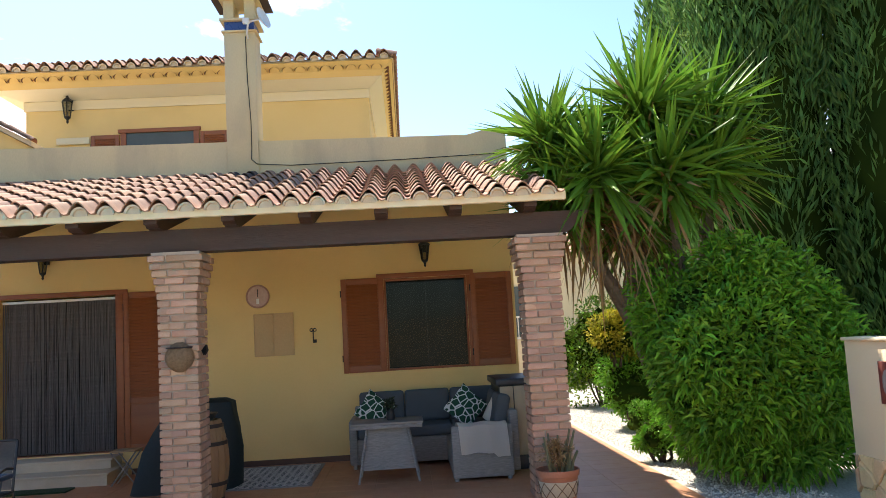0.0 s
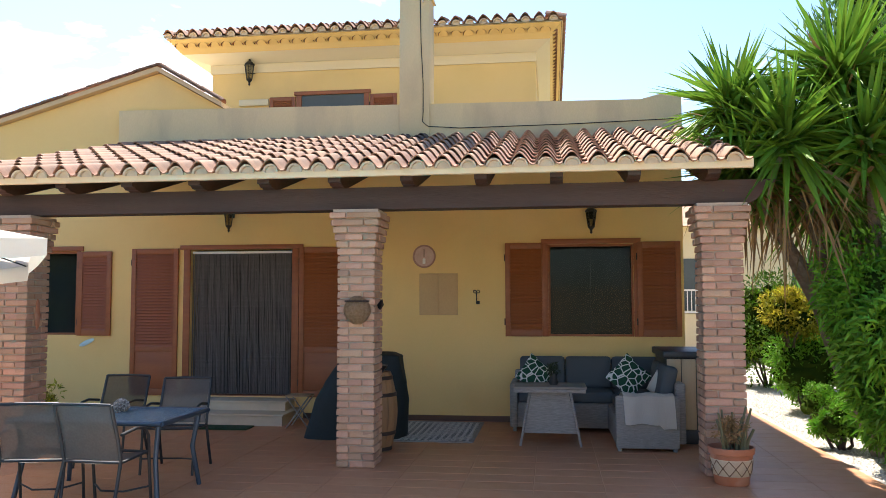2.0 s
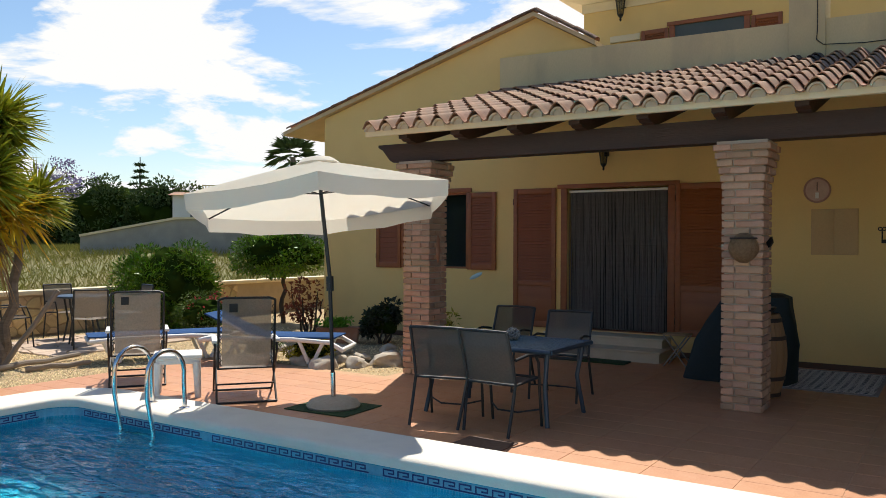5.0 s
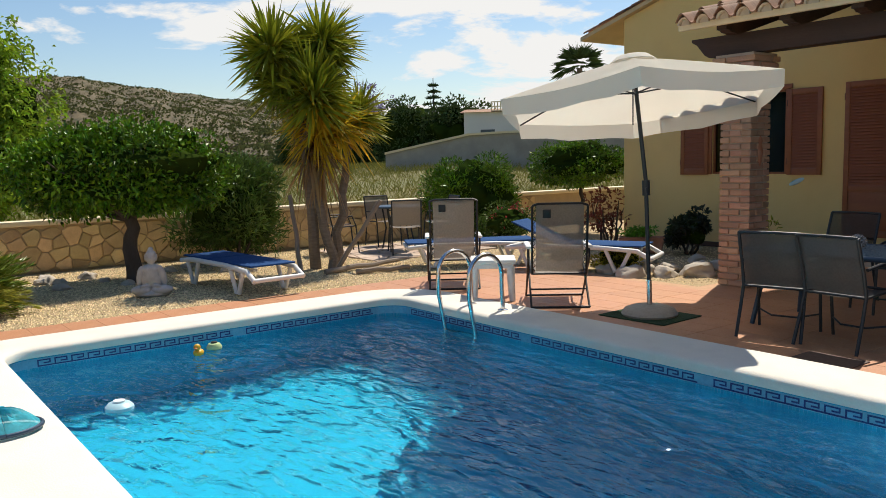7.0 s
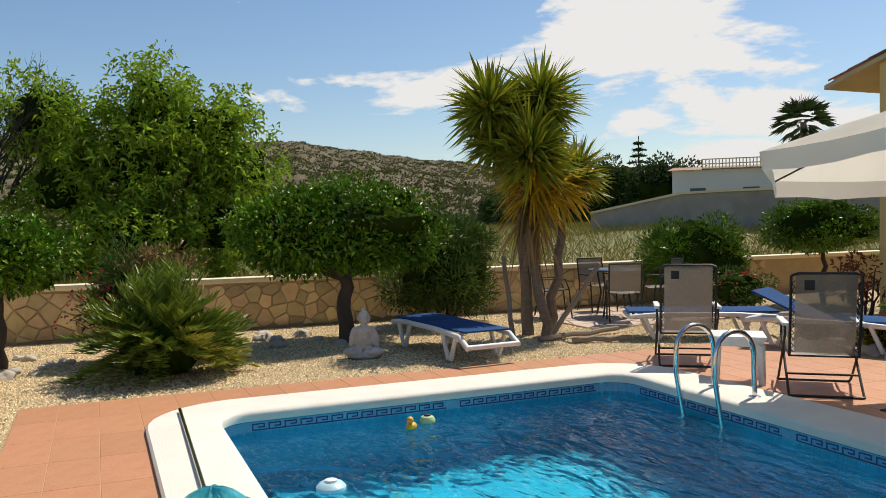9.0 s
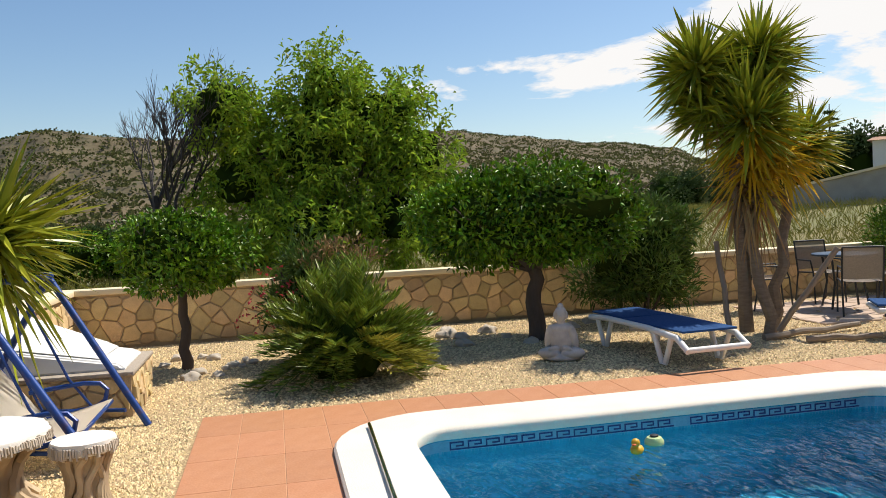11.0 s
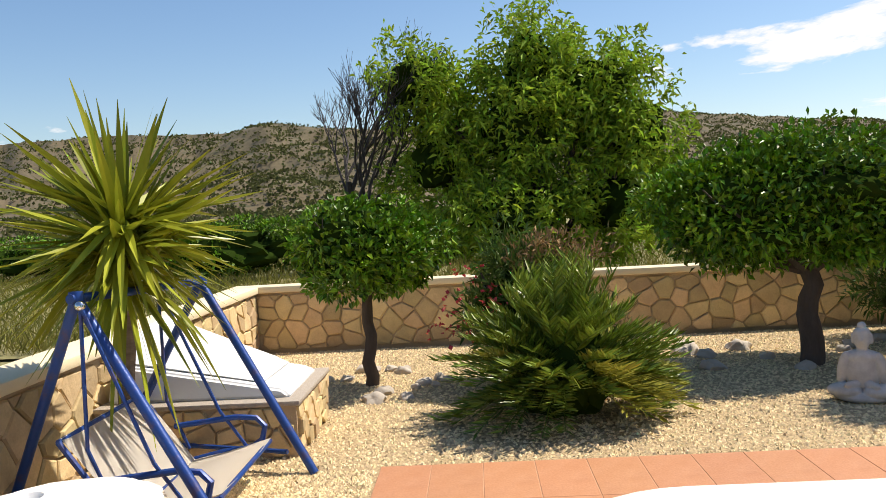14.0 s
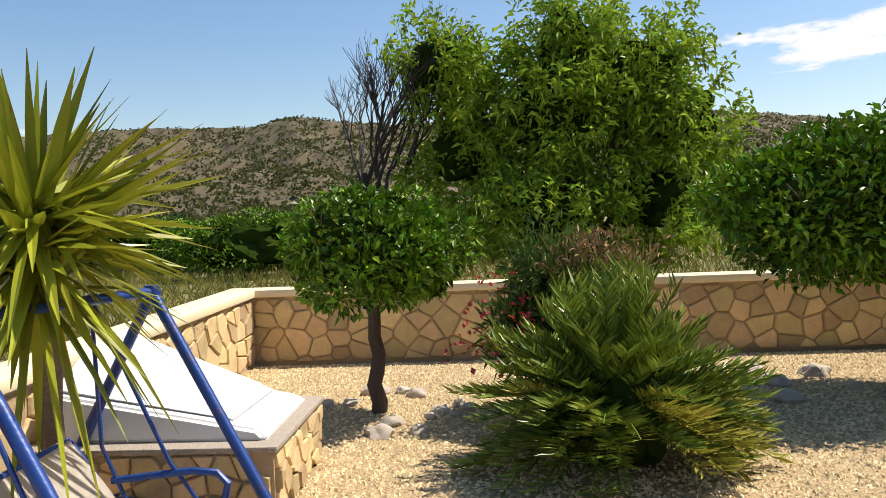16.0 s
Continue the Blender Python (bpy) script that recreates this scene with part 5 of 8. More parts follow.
def far_house(name, label, at, w, d, h, roof_h, turn, mat=whitewash, openings=3):
    ob = thing(name, label, "house", at, turn)
    boxed("wall", (-w / 2, w / 2, -d / 2, d / 2, 0, h), mat, ob)
    bm = bmesh.new()
    a = [bm.verts.new(q) for q in ((-w / 2 - 0.25, -d / 2 - 0.25, h), (w / 2 + 0.25, -d / 2 - 0.25, h), (w / 2 + 0.25, d / 2 + 0.25, h), (-w / 2 - 0.25, d / 2 + 0.25, h), (-w / 2 - 0.25, 0, h + roof_h), (w / 2 + 0.25, 0, h + roof_h))]
    for q in ((0, 1, 5, 4), (2, 3, 4, 5), (1, 2, 5), (3, 0, 4), (3, 2, 1, 0)):
        bm.faces.new([a[k] for k in q])
    part("roof", bm, rooftile_mat, ob, "clay tile roof")
    for k in range(openings):
        x = -w / 2 + (k + 0.5) * w / openings
        win = boxed("window", (x - 0.45, x + 0.45, -d / 2 - 0.03, -d / 2 - 0.002, h * 0.35, h * 0.75), window_dark_mat, ob)
        boxed("sill", (x - 0.55, x + 0.55, -d / 2 - 0.10, -d / 2 - 0.031, h * 0.35 - 0.08, h * 0.35), mat, win)
    return ob


far_house("far_house", "white house with a lattice terrace parapet beyond the block wall", (-40.5, 38.0, 0), 9, 7, 4.4, 0.4, 45)
lattice = thing("lattice_parapet", "pale terracotta lattice parapet on the white house", "parapet", (-38.2, 35.2, 4.42), 45)
bm = bmesh.new()
for k in range(26):
    box_into(bm, -2.4 + k * 0.19, -2.4 + k * 0.19 + 0.06, -0.05, 0.05, 0, 0.62)
for z in (0.0, 0.28, 0.56):
    box_into(bm, -2.4, 2.5, -0.06, 0.06, z, z + 0.06)
part("lattice", bm, cream, lattice)
far_house("far_house", "small white farmhouse at the foot of the hills", (-62, 48, -0.3), 7, 5, 2.8, 0.8, 50)
far_house("neighbour_house", "cream neighbouring house behind the path", (5.5, 27.5, 0), 7, 5, 3.9, 0.9, 0, cream, 2)

rail = thing("balcony_railing", "white metal balcony railing on the neighbouring house", "railing", (0, 24.6, 0))
for z in (1.30, 1.95):
    boxed("rail", (1.9, 4.6, -0.02, 0.02, z, z + 0.05), white_paint, rail)
bar_mesh = bmesh.new()
box_into(bar_mesh, -0.012, 0.012, -0.012, 0.012, 1.351, 1.949)
bar_mesh = mesh_of("bar", bar_mesh, white_paint)
for k in range(23):
    o = new("bar", bar_mesh)
    o.parent = rail
    o.location.x = 1.95 + 0.118 * k
for x in (1.9, 4.56):
    boxed("post", (x, x + 0.05, -0.025, 0.025, -0.06, 2.02), white_paint, rail)
boxed("low_wall", (1.9, 4.6, 0.03, 0.22, -0.06, 1.28), cream, rail, 0.01, "cream plastered low wall")

# cypress-like hedge and right garden wall
RWX = 3.78
rw = thing("boundary_wall", "cream plastered boundary wall with a stone foot", "wall")
tagged(rw, kind="structure")
warm_cream = material("warm_cream_render", (0.86, 0.70, 0.43), 0.9, other=(0.80, 0.63, 0.36), scale=1.5, fine=90, fine_amount=0.08, bump=0.25, bump_scale=110)
boxed("wall", (RWX, RWX + 0.2, -3.0, 6.92, -0.1, 1.38), warm_cream, rw, 0.01)
boxed("capping", (RWX - 0.02, RWX + 0.22, -3.0, 6.94, 1.381, 1.41), cream, rw, 0.008)
stone_face(rw, (RWX, 0, 0), (0, 1, 0), (-1, 0, 0), 3.5, 6.9, 0.0, 0.42, 0.24, 12)
pic = thing("garden_plaque", "small red-brown garden plaque with a grey relief", "plaque", (RWX - 0.002, 6.26, 1.05), -90)
plaque_red = material("red_brown_plaque", (0.20, 0.045, 0.03), 0.6, other=(0.30, 0.10, 0.07), scale=9, fine=50, bump=0.1)
boxed("board", (-0.15, 0.15, -0.02, 0, -0.17, 0.17), plaque_red, pic, 0.004)
grey_relief = material("grey_relief", (0.28, 0.25, 0.23), 0.7, scale=14, amount=0.7, fine=60, bump=0.2)
bm = bmesh.new()
bmesh.ops.create_uvsphere(bm, u_segments=16, v_segments=10, radius=1, matrix=Matrix.Translation((-0.03, -0.022, 0.0)) @ Matrix.Diagonal((0.07, 0.012, 0.11, 1)))
part("relief", bm, grey_relief, pic, smooth=True)


def conifer(at, h, r, seed, n=36000):
    ob = thing("cypress", "tall dense dark green cypress in the boundary hedge", "tree", at, group="cypress hedge")
    bm = bmesh.new()
    limb(bm, (0, 0, -0.06), (0, 0, h * 0.9), 0.14, 0.02, seed, 6, 0.03)
    part("trunk", bm, bark, ob, smooth=True)
    # dark body behind the sprays, standing in for the shade between them
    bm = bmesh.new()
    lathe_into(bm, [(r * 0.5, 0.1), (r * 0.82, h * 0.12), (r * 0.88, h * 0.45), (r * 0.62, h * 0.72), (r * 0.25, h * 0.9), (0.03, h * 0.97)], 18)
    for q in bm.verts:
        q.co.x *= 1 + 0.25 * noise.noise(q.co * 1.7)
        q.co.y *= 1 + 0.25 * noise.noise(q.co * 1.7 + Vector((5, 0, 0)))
    part("inner_growth", bm, crown_shade, ob, smooth=True)
    rs = np.random.RandomState(seed)
    nl = 170
    lz = rs.uniform(0.02, 1, nl)
    la = rs.uniform(0, math.tau, nl)
    lr = r * np.minimum(1, (1 - lz) * 3.5 + 0.12) * rs.uniform(0.55, 0.95, nl)
    k = rs.randint(0, nl, n)
    off = unit(rs.normal(size=(n, 3))) * rs.uniform(0.4, 1, (n, 1)) * np.array([0.30, 0.30, 0.75])
    p = np.stack([np.cos(la[k]) * lr[k], np.sin(la[k]) * lr[k], 0.2 + lz[k] * (h - 0.4)], 1) + off
    p[:, 2] = np.maximum(p[:, 2], 0.05)
    way = off * np.array([1.2, 1.2, 0.3]) + np.array([0, 0, 0.75]) + rs.normal(size=(n, 3)) * 0.25
    leaves("crown", p, way, 0.20, 0.045, cypress_leaf, ob, rs)
    return ob


conifer((5.15, 11.2, 0), 8.4, 1.05, 1)
conifer((6.9, 10.2, 0), 8.8, 1.15, 2)
conifer((4.9, 13.6, 0), 7.6, 1.0, 3, 16000)
conifer((6.0, 12.6, 0), 8.2, 1.05, 6, 14000)
conifer((8.3, 8.4, 0), 8.6, 1.2, 4, 16000)
conifer((6.9, 7.2, 0), 8.0, 0.9, 5, 16000)


def shrub(name, label, at, radii, n, leaf, lw, mat, seed, category="bush", lumps=24, lump=0.36, stems=6, core=0.62, **kw):
    ob = thing(name, label, category, at)
    rr = random.Random(seed)
    for k in range(stems):
        a = k * math.tau / stems
        bm = bmesh.new()
        limb(bm, (0.05 * math.cos(a), 0.05 * math.sin(a), -0.05), (radii[0] * 0.5 * math.cos(a), radii[1] * 0.5 * math.sin(a), radii[2] * rr.uniform(1.0, 1.5)), 0.022, 0.008, seed + k, 5, 0.05, 6)
        part("stem", bm, bark, ob, smooth=True)
    if core:
        inner_growth((0, 0, radii[2] * 1.0), radii, core, -0.85, crown_shade, ob, seed)
    foliage("crown", (0, 0, radii[2] * 1.02), radii, n, leaf, lw, mat, ob, seed, lumps, lump, **kw)
    return ob


big = shrub("large_shrub", "large dense bright green clipped shrub beside the path", (3.40, 8.10, 0), (1.20, 0.90, 1.24), 46000, 0.115, 0.036, shrub_leaf, 21, lumps=70, lump=0.34, shell=0.3, droop=0.25)
foliage("lower_crown", (0.22, -0.05, 0.62), (0.98, 0.92, 0.62), 15000, 0.115, 0.036, shrub_leaf, big, 27, 40, 0.36, shell=0.3, droop=0.25)
shrub("round_bush", "small rounded bright green bush on the gravel", (2.90, 9.6, 0), (0.32, 0.32, 0.30), 4500, 0.05, 0.022, shrub_leaf, 22, lumps=14)
shrub("golden_shrub", "yellow-leaved shrub beside the gravel path", (3.25, 12.6, 1.0), (0.55, 0.5, 0.42), 6000, 0.07, 0.03, yellow_leaf, 23)
shrub("leafy_shrub", "green leafy shrub under the yellow one", (3.5, 12.7, 0), (0.65, 0.6, 0.62), 7000, 0.08, 0.03, shrub_leaf, 24)
shrub("dark_shrub", "dark green tall shrub at the end of the path", (3.9, 16.5, 0), (1.2, 1.1, 1.15), 9000, 0.10, 0.04, citrus_leaf, 25)
shrub("edge_shrub", "low trimmed green shrub along the gravel edge", (3.15, 11.0, 0), (0.35, 0.35, 0.28), 3000, 0.05, 0.022, shrub_leaf, 26, lumps=12)

# tall yucca beside the porch
yr = thing("porch_yucca", "tall many-headed green yucca beside the porch column", "yucca", (2.55, 8.75, 0))
YB = (0.75, 0.45)
HEADS = [(-0.90, 0.0, 3.70, 1.0), (0.15, -0.1, 3.95, 1.2), (0.95, 0.1, 3.95, 1.1), (-0.45, -0.35, 3.30, 1.15), (0.25, -0.45, 3.20, 1.1), (0.85, -0.2, 3.30, 1.05), (-0.85, -0.2, 3.05, 0.9), (0.0, 0.1, 2.85, 1.0)]
for k, (hx, hy, hz, s) in enumerate(HEADS):
    bm = bmesh.new()
    limb(bm, (YB[0] + 0.05 * (k - 2), YB[1] + 0.03 * k, -0.06), (hx, hy, hz), 0.09, 0.05, 40 + k, 7, 0.05)
    part("trunk", bm, yucca_bark, yr, smooth=True)
blades("crown", HEADS, yucca_bright, yr, 240, 0.80, 0.055, 31, -0.85, 0.14)
blades("dry_leaves", [(hx, hy, hz - 0.28, s) for hx, hy, hz, s in HEADS], dead_leaf, yr, 26, 0.62, 0.04, 32, -0.95, 0.75)
blades("hanging_leaves", [(-0.45, -0.1, 2.75, 1.0), (-0.1, -0.25, 2.7, 1.0), (-0.6, 0.1, 2.9, 1.0)], dead_leaf, yr, 70, 0.55, 0.035, 33, -1.0, 0.9)

# ---- left garden ----
ly = thing("garden_yucca", "old yucca with several trunks, its leaves partly yellowed", "yucca", (-10.8, 5.3, 0))
LH = [(0.0, -0.60, 3.0, 1.15), (0.0, 0.15, 3.12, 1.18), (0.25, -0.15, 2.42, 1.25), (-0.25, 0.15, 2.75, 1.1), (-0.1, -0.45, 2.6, 1.0)]
RH = [(0.0, 0.72, 2.15, 1.0)]
bm = bmesh.new()
limb(bm, (-0.13, 0.0, -0.06), (0.0, -0.18, 2.3), 0.085, 0.055, 51, 8, 0.03)
limb(bm, (0.15, 0.1, -0.06), (0.05, 0.0, 1.7), 0.075, 0.055, 52, 8, 0.07)
limb(bm, (0.0, -0.18, 2.2), LH[0][:3], 0.075, 0.06, 53, 4, 0.03)
limb(bm, (0.0, -0.18, 2.2), LH[1][:3], 0.075, 0.06, 54, 4, 0.03)
limb(bm, (0.0, 0.20, -0.06), (0.0, 0.62, 2.1), 0.07, 0.05, 55, 8, 0.06)
limb(bm, (0.0, -0.18, 1.8), LH[2][:3], 0.07, 0.05, 56, 4, 0.03)
part("trunk", bm, yucca_bark, ly, smooth=True)
blades("crown", LH, yucca_leaf, ly, 380, 0.52, 0.044, 61, -0.75, 0.12)
blades("side_crown", RH, yucca_leaf, ly, 300, 0.48, 0.042, 62, -0.7, 0.12)
blades("yellow_leaves", [(0.05, 0.0, 1.95, 1.1), (0.1, 0.3, 2.0, 1.1), (0.2, -0.1, 2.2, 1.0)], yucca_gold, ly, 150, 0.55, 0.042, 63, -0.85, 0.3)
blades("dry_leaves", [(0.0, -0.1, 1.62, 1.0), (0.05, 0.05, 1.55, 0.9), (0.0, -0.35, 2.55, 0.7)], dead_leaf, ly, 70, 0.5, 0.038, 64, -1.0, 0.9)
wood_grey = material("weathered_pole", (0.27, 0.22, 0.17), 0.9, other=(0.19, 0.15, 0.12), scale=6, fine=40, bump=0.4, stretch=(1, 1, 0.2))
for a, b in (((-10.55, 5.45, 0.03), (-10.2, 5.95, 0.95)), ((-10.6, 4.9, 0.0), (-10.95, 4.95, 1.05))):
    bm = bmesh.new()
    limb(bm, a, b, 0.035, 0.03, 4, 4, 0.01)
    tagged(part("prop_pole", bm, wood_grey, smooth=True), "weathered wooden pole propping the old yucca", "pole", "yucca props")
for a, b in (((-10.3, 5.1, 0.02), (-10.45, 6.4, 0.06)), ((-10.0, 5.4, 0.02), (-9.75, 6.1, 0.05))):
    bm = bmesh.new()
    limb(bm, a, b, 0.04, 0.03, 5, 5, 0.03)
    tagged(part("fallen_branch", bm, wood_grey, smooth=True), "dry grey branch lying on the gravel", "branch", "fallen branches")

sy = thing("small_yucca", "young yucca with pointed yellow-green leaves by the wall", "yucca", (-9.2, -2.2, 0))
bm = bmesh.new()
limb(bm, (-0.1, -0.05, -0.06), (0.45, 0.25, 1.56), 0.06, 0.05, 71, 7, 0.015)
part("trunk", bm, yucca_bark, sy, smooth=True)
blades("crown", [(0.5, 0.27, 1.53, 1.0)], yucca_leaf, sy, 220, 0.69, 0.052, 72, -0.75, 0.10)
blades("low_leaves", [(0.47, 0.25, 1.33, 1.0)], yucca_leaf, sy, 70, 0.60, 0.05, 73, -0.95, 0.6)

tree("big_citrus", "broad clipped citrus tree with a dark dense crown", (-11.55, 2.95, 0), (-0.12, 0.08, 1.40), (0.86, 1.56, 0.78), 0.11, 34000, 0.082, 0.044, citrus_leaf, 81, 80, 0.32, 0.2, 0.03, floor=-0.55, shell=0.35)
tree("small_citrus", "small round clipped citrus tree on a dark trunk", (-11.5, -0.98, 0), (0, 0, 1.20), (0.62, 0.70, 0.52), 0.065, 14000, 0.076, 0.041, citrus_leaf, 82, 44, 0.36, 0.1, 0.03, floor=-0.55, shell=0.35)
ct = thing("carob_tree", "tall loose green tree beyond the garden wall", "tree", (-17.0, 1.2, -0.05))
LOBES = [(0.0, -0.2, 3.75, 0.80, 0.72, 0.85), (0.1, 0.75, 3.30, 0.95, 0.90, 0.85), (0.0, 1.40, 2.60, 1.0, 0.80, 0.85), (-0.1, -0.40, 2.75, 1.4, 1.20, 1.05), (0.2, -1.98, 3.55, 0.75, 0.72, 0.72),
         (0.1, -1.75, 2.30, 0.8, 0.65, 0.85), (0.3, -0.70, 1.45, 1.4, 1.25, 0.70), (0.2, 0.95, 1.50, 1.2, 1.10, 0.75), (0.0, -0.15, 3.2, 0.9, 1.25, 0.7)]
bm = bmesh.new()
limb(bm, (0, 0, -0.06), (0, -0.1, 0.75), 0.17, 0.14, 83, 5, 0.03, 10)
rr = random.Random(83)
for lx, ly_, lz, ra, rb, rc_ in LOBES:
    pts = limb(bm, (0, -0.1, 0.7), (lx, ly_, lz), 0.08, 0.025, int(lz * 100), 6, 0.10, 7)
    for q in range(6):
        limb(bm, pts[3 + q % 3], (lx + rr.uniform(-0.7, 0.7) * ra, ly_ + rr.uniform(-0.7, 0.7) * rb, lz + rr.uniform(-0.3, 0.8) * rc_), 0.025, 0.007, q, 4, 0.08, 5)
part("trunk", bm, bark, ct, smooth=True)
rs = np.random.RandomState(84)
pos, way = [], []
for lx, ly_, lz, ra, rb, rc_ in LOBES:
    for _ in range(int(72 * (ra * rb + rb * rc_ + ra * rc_) / 2.0)):
        d = unit(rs.normal(size=3))
        c = np.array([lx, ly_, lz]) + d * np.array([ra, rb, rc_]) * rs.uniform(0.62, 1.10)
        m = rs.randint(28, 50)
        tip = unit(d * 0.7 + np.array([0, 0, 0.6]) + rs.normal(size=3) * 0.35)
        along = rs.uniform(-0.22, 0.26, m)[:, None]
        pos.append(c + tip * along + rs.normal(size=(m, 3)) * 0.07)
        way.append(tip * 0.55 + rs.normal(size=(m, 3)) * 0.65 - np.array([0, 0, 0.15]))
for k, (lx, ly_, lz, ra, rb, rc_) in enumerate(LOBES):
    inner_growth((lx, ly_, lz), (ra, rb, rc_), 0.50, -0.9, crown_shade, ct, k + 3)
leaves("crown", np.concatenate(pos), np.concatenate(way), 0.135, 0.046, tree_leaf, ct, rs, droop=0.3)

bare = thing("bare_tree", "leafless grey tree beyond the garden wall", "tree", (-17.2, -2.0, -0.05))
bm = bmesh.new()
rr = random.Random(12)


def twigs(a, d, length, r, depth):
    b = a + d * length
    tube_into(bm, [a, a.lerp(b, 0.5) + Vector((rr.uniform(-1, 1), rr.uniform(-1, 1), rr.uniform(-1, 1))) * length * 0.08, b], r, 5, r * 0.6)
    if depth:
        for _ in range(3 if depth > 2 else 4):
            twigs(a.lerp(b, rr.uniform(0.5, 1.0)), (d + Vector((rr.uniform(-0.6, 0.6), rr.uniform(-0.52, 0.52), rr.uniform(-0.12, 0.45)))).normalized(), length * rr.uniform(0.55, 0.8), r * 0.55, depth - 1)


twigs(Vector((0, 0, 0)), Vector((0, 0.02, 1)), 2.1, 0.075, 5)
twigs(Vector((0.05, 0.1, 0)), Vector((0, 0.14, 1)).normalized(), 1.8, 0.065, 5)
part("trunk", bm, grey_twig, bare)

shrub("oleander", "tall oleander bush against the garden wall", (-12.5, 4.75, 0), (0.75, 0.92, 0.76), 15000, 0.13, 0.026, oleander_leaf, 91, up=0.7, shell=0.6)
ol = shrub("flowering_oleander", "oleander with dry tips and red flowers behind the cycad", (-11.3, 0.4, 0), (0.5, 0.80, 0.66), 5000, 0.13, 0.024, oleander_leaf, 92, up=0.7, shell=0.7, core=0.45)
fl_ = foliage("blossom", (0.25, -0.35, 0.65), (0.35, 0.75, 0.5), 220, 0.045, 0.04, pink_petal, ol, 93, 18, 0.25, shell=0.9)
tagged(fl_, kind="stuff")
fl_ = foliage("dry_growth", (0.1, 0.2, 1.15), (0.35, 0.7, 0.22), 700, 0.08, 0.02, dead_leaf, ol, 94, 18, 0.4, up=0.9, shell=0.9)
tagged(fl_, kind="stuff")
shrub("wall_bush", "dense dark green bush before the garden wall", (-12.75, 9.75, 0), (0.85, 1.0, 0.84), 13000, 0.12, 0.026, citrus_leaf, 95, up=0.5)
tree("ball_tree", "ball-clipped green tree with twisted stems near the house", (-11.65, 11.5, 0), (0, 0, 1.34), (0.90, 1.05, 0.56), 0.05, 11000, 0.07, 0.034, citrus_leaf, 96, 36, 0.38, 0.2, 0.06, floor=-0.5, shell=0.35)
shrub("flower_shrub", "low green shrub with scattered red flowers", (-11.3, 9.3, 0), (0.55, 0.6, 0.36), 3000, 0.06, 0.025, oleander_leaf, 97)
fs = bpy.data.objects["flower_shrub"]
foliage("blossom", (0.1, 0, 0.45), (0.5, 0.5, 0.3), 260, 0.05, 0.05, pink_petal, fs, 98, 14, 0.3, shell=0.9)

# cycad: arching feather leaves
cy = thing("cycad", "wide cycad with arching dark feather leaves", "cycad", (-10.24, 0.60, 0))
bm = bmesh.new()
lathe_into(bm, [(0.10, -0.06), (0.13, 0.05), (0.14, 0.15), (0.12, 0.26), (0.06, 0.34)], 14)
part("trunk", bm, bark, cy, smooth=True)
rs = np.random.RandomState(5)


def fronds(name, count, mat, lo, hi, length, fall, seed, az0=0.0, az1=360.0):
    rs = np.random.RandomState(seed)
    pos, way = [], []
    spine = bmesh.new()
    for k in range(count):
        az = radians(rs.uniform(az0, az1))
        el = radians(rs.uniform(lo, hi))
        ln = length * rs.uniform(0.8, 1.1)
        d = np.array([math.cos(az) * math.cos(el), math.sin(az) * math.cos(el), math.sin(el)])
        s = np.array([-math.sin(az), math.cos(az), 0])
        drop = fall * rs.uniform(0.75, 1.3)
        pts = [np.array([0, 0, 0.26]) + d * ln * f - np.array([0, 0, 1]) * ln * drop * f * f for f in np.linspace(0, 1, 9)]
        for q in pts:
            q[2] = max(q[2], 0.02)
        tube_into(spine, [tuple(q) for q in pts], 0.008, 4, 0.003)
        for f in np.linspace(0.14, 1, 32):
            i = min(7, int(f * 8))
            g = f * 8 - i
            p = pts[i] * (1 - g) + pts[i + 1] * g
            t = unit(pts[i + 1] - pts[i])
            for sg in (-1, 1):
                pos.append(p)
                way.append(s * sg * 0.75 + t * 0.9 + np.cross(t, s) * -0.45 * np.sign(np.cross(t, s)[2] * -1))
    tagged(part("frond_stalk", spine, mat, cy), kind="stuff")
    leaves(name, np.array(pos), np.array(way) + rs.normal(size=(len(way), 3)) * 0.12, 0.125, 0.020, mat, cy, rs, fold=0.15)


# dark core added for the shade under the fronds
inner_growth((0, 0, 0.28), (0.36, 0.36, 0.32), 1.0, -0.8, crown_shade, cy, 4)
fronds("crown", 105, cycad_leaf, 20, 68, 0.90, 0.22, 6)
fronds("top_crown", 46, cycad_leaf, 58, 86, 0.92, 0.10, 16)
fronds("low_crown", 80, cycad_leaf, -4, 26, 0.84, 0.26, 26)
fronds("yellow_leaves", 34, cycad_gold, -2, 28, 0.84, 0.26, 7, 25, 115)
fronds("yellow_leaves", 12, cycad_gold, 5, 35, 0.90, 0.26, 8)

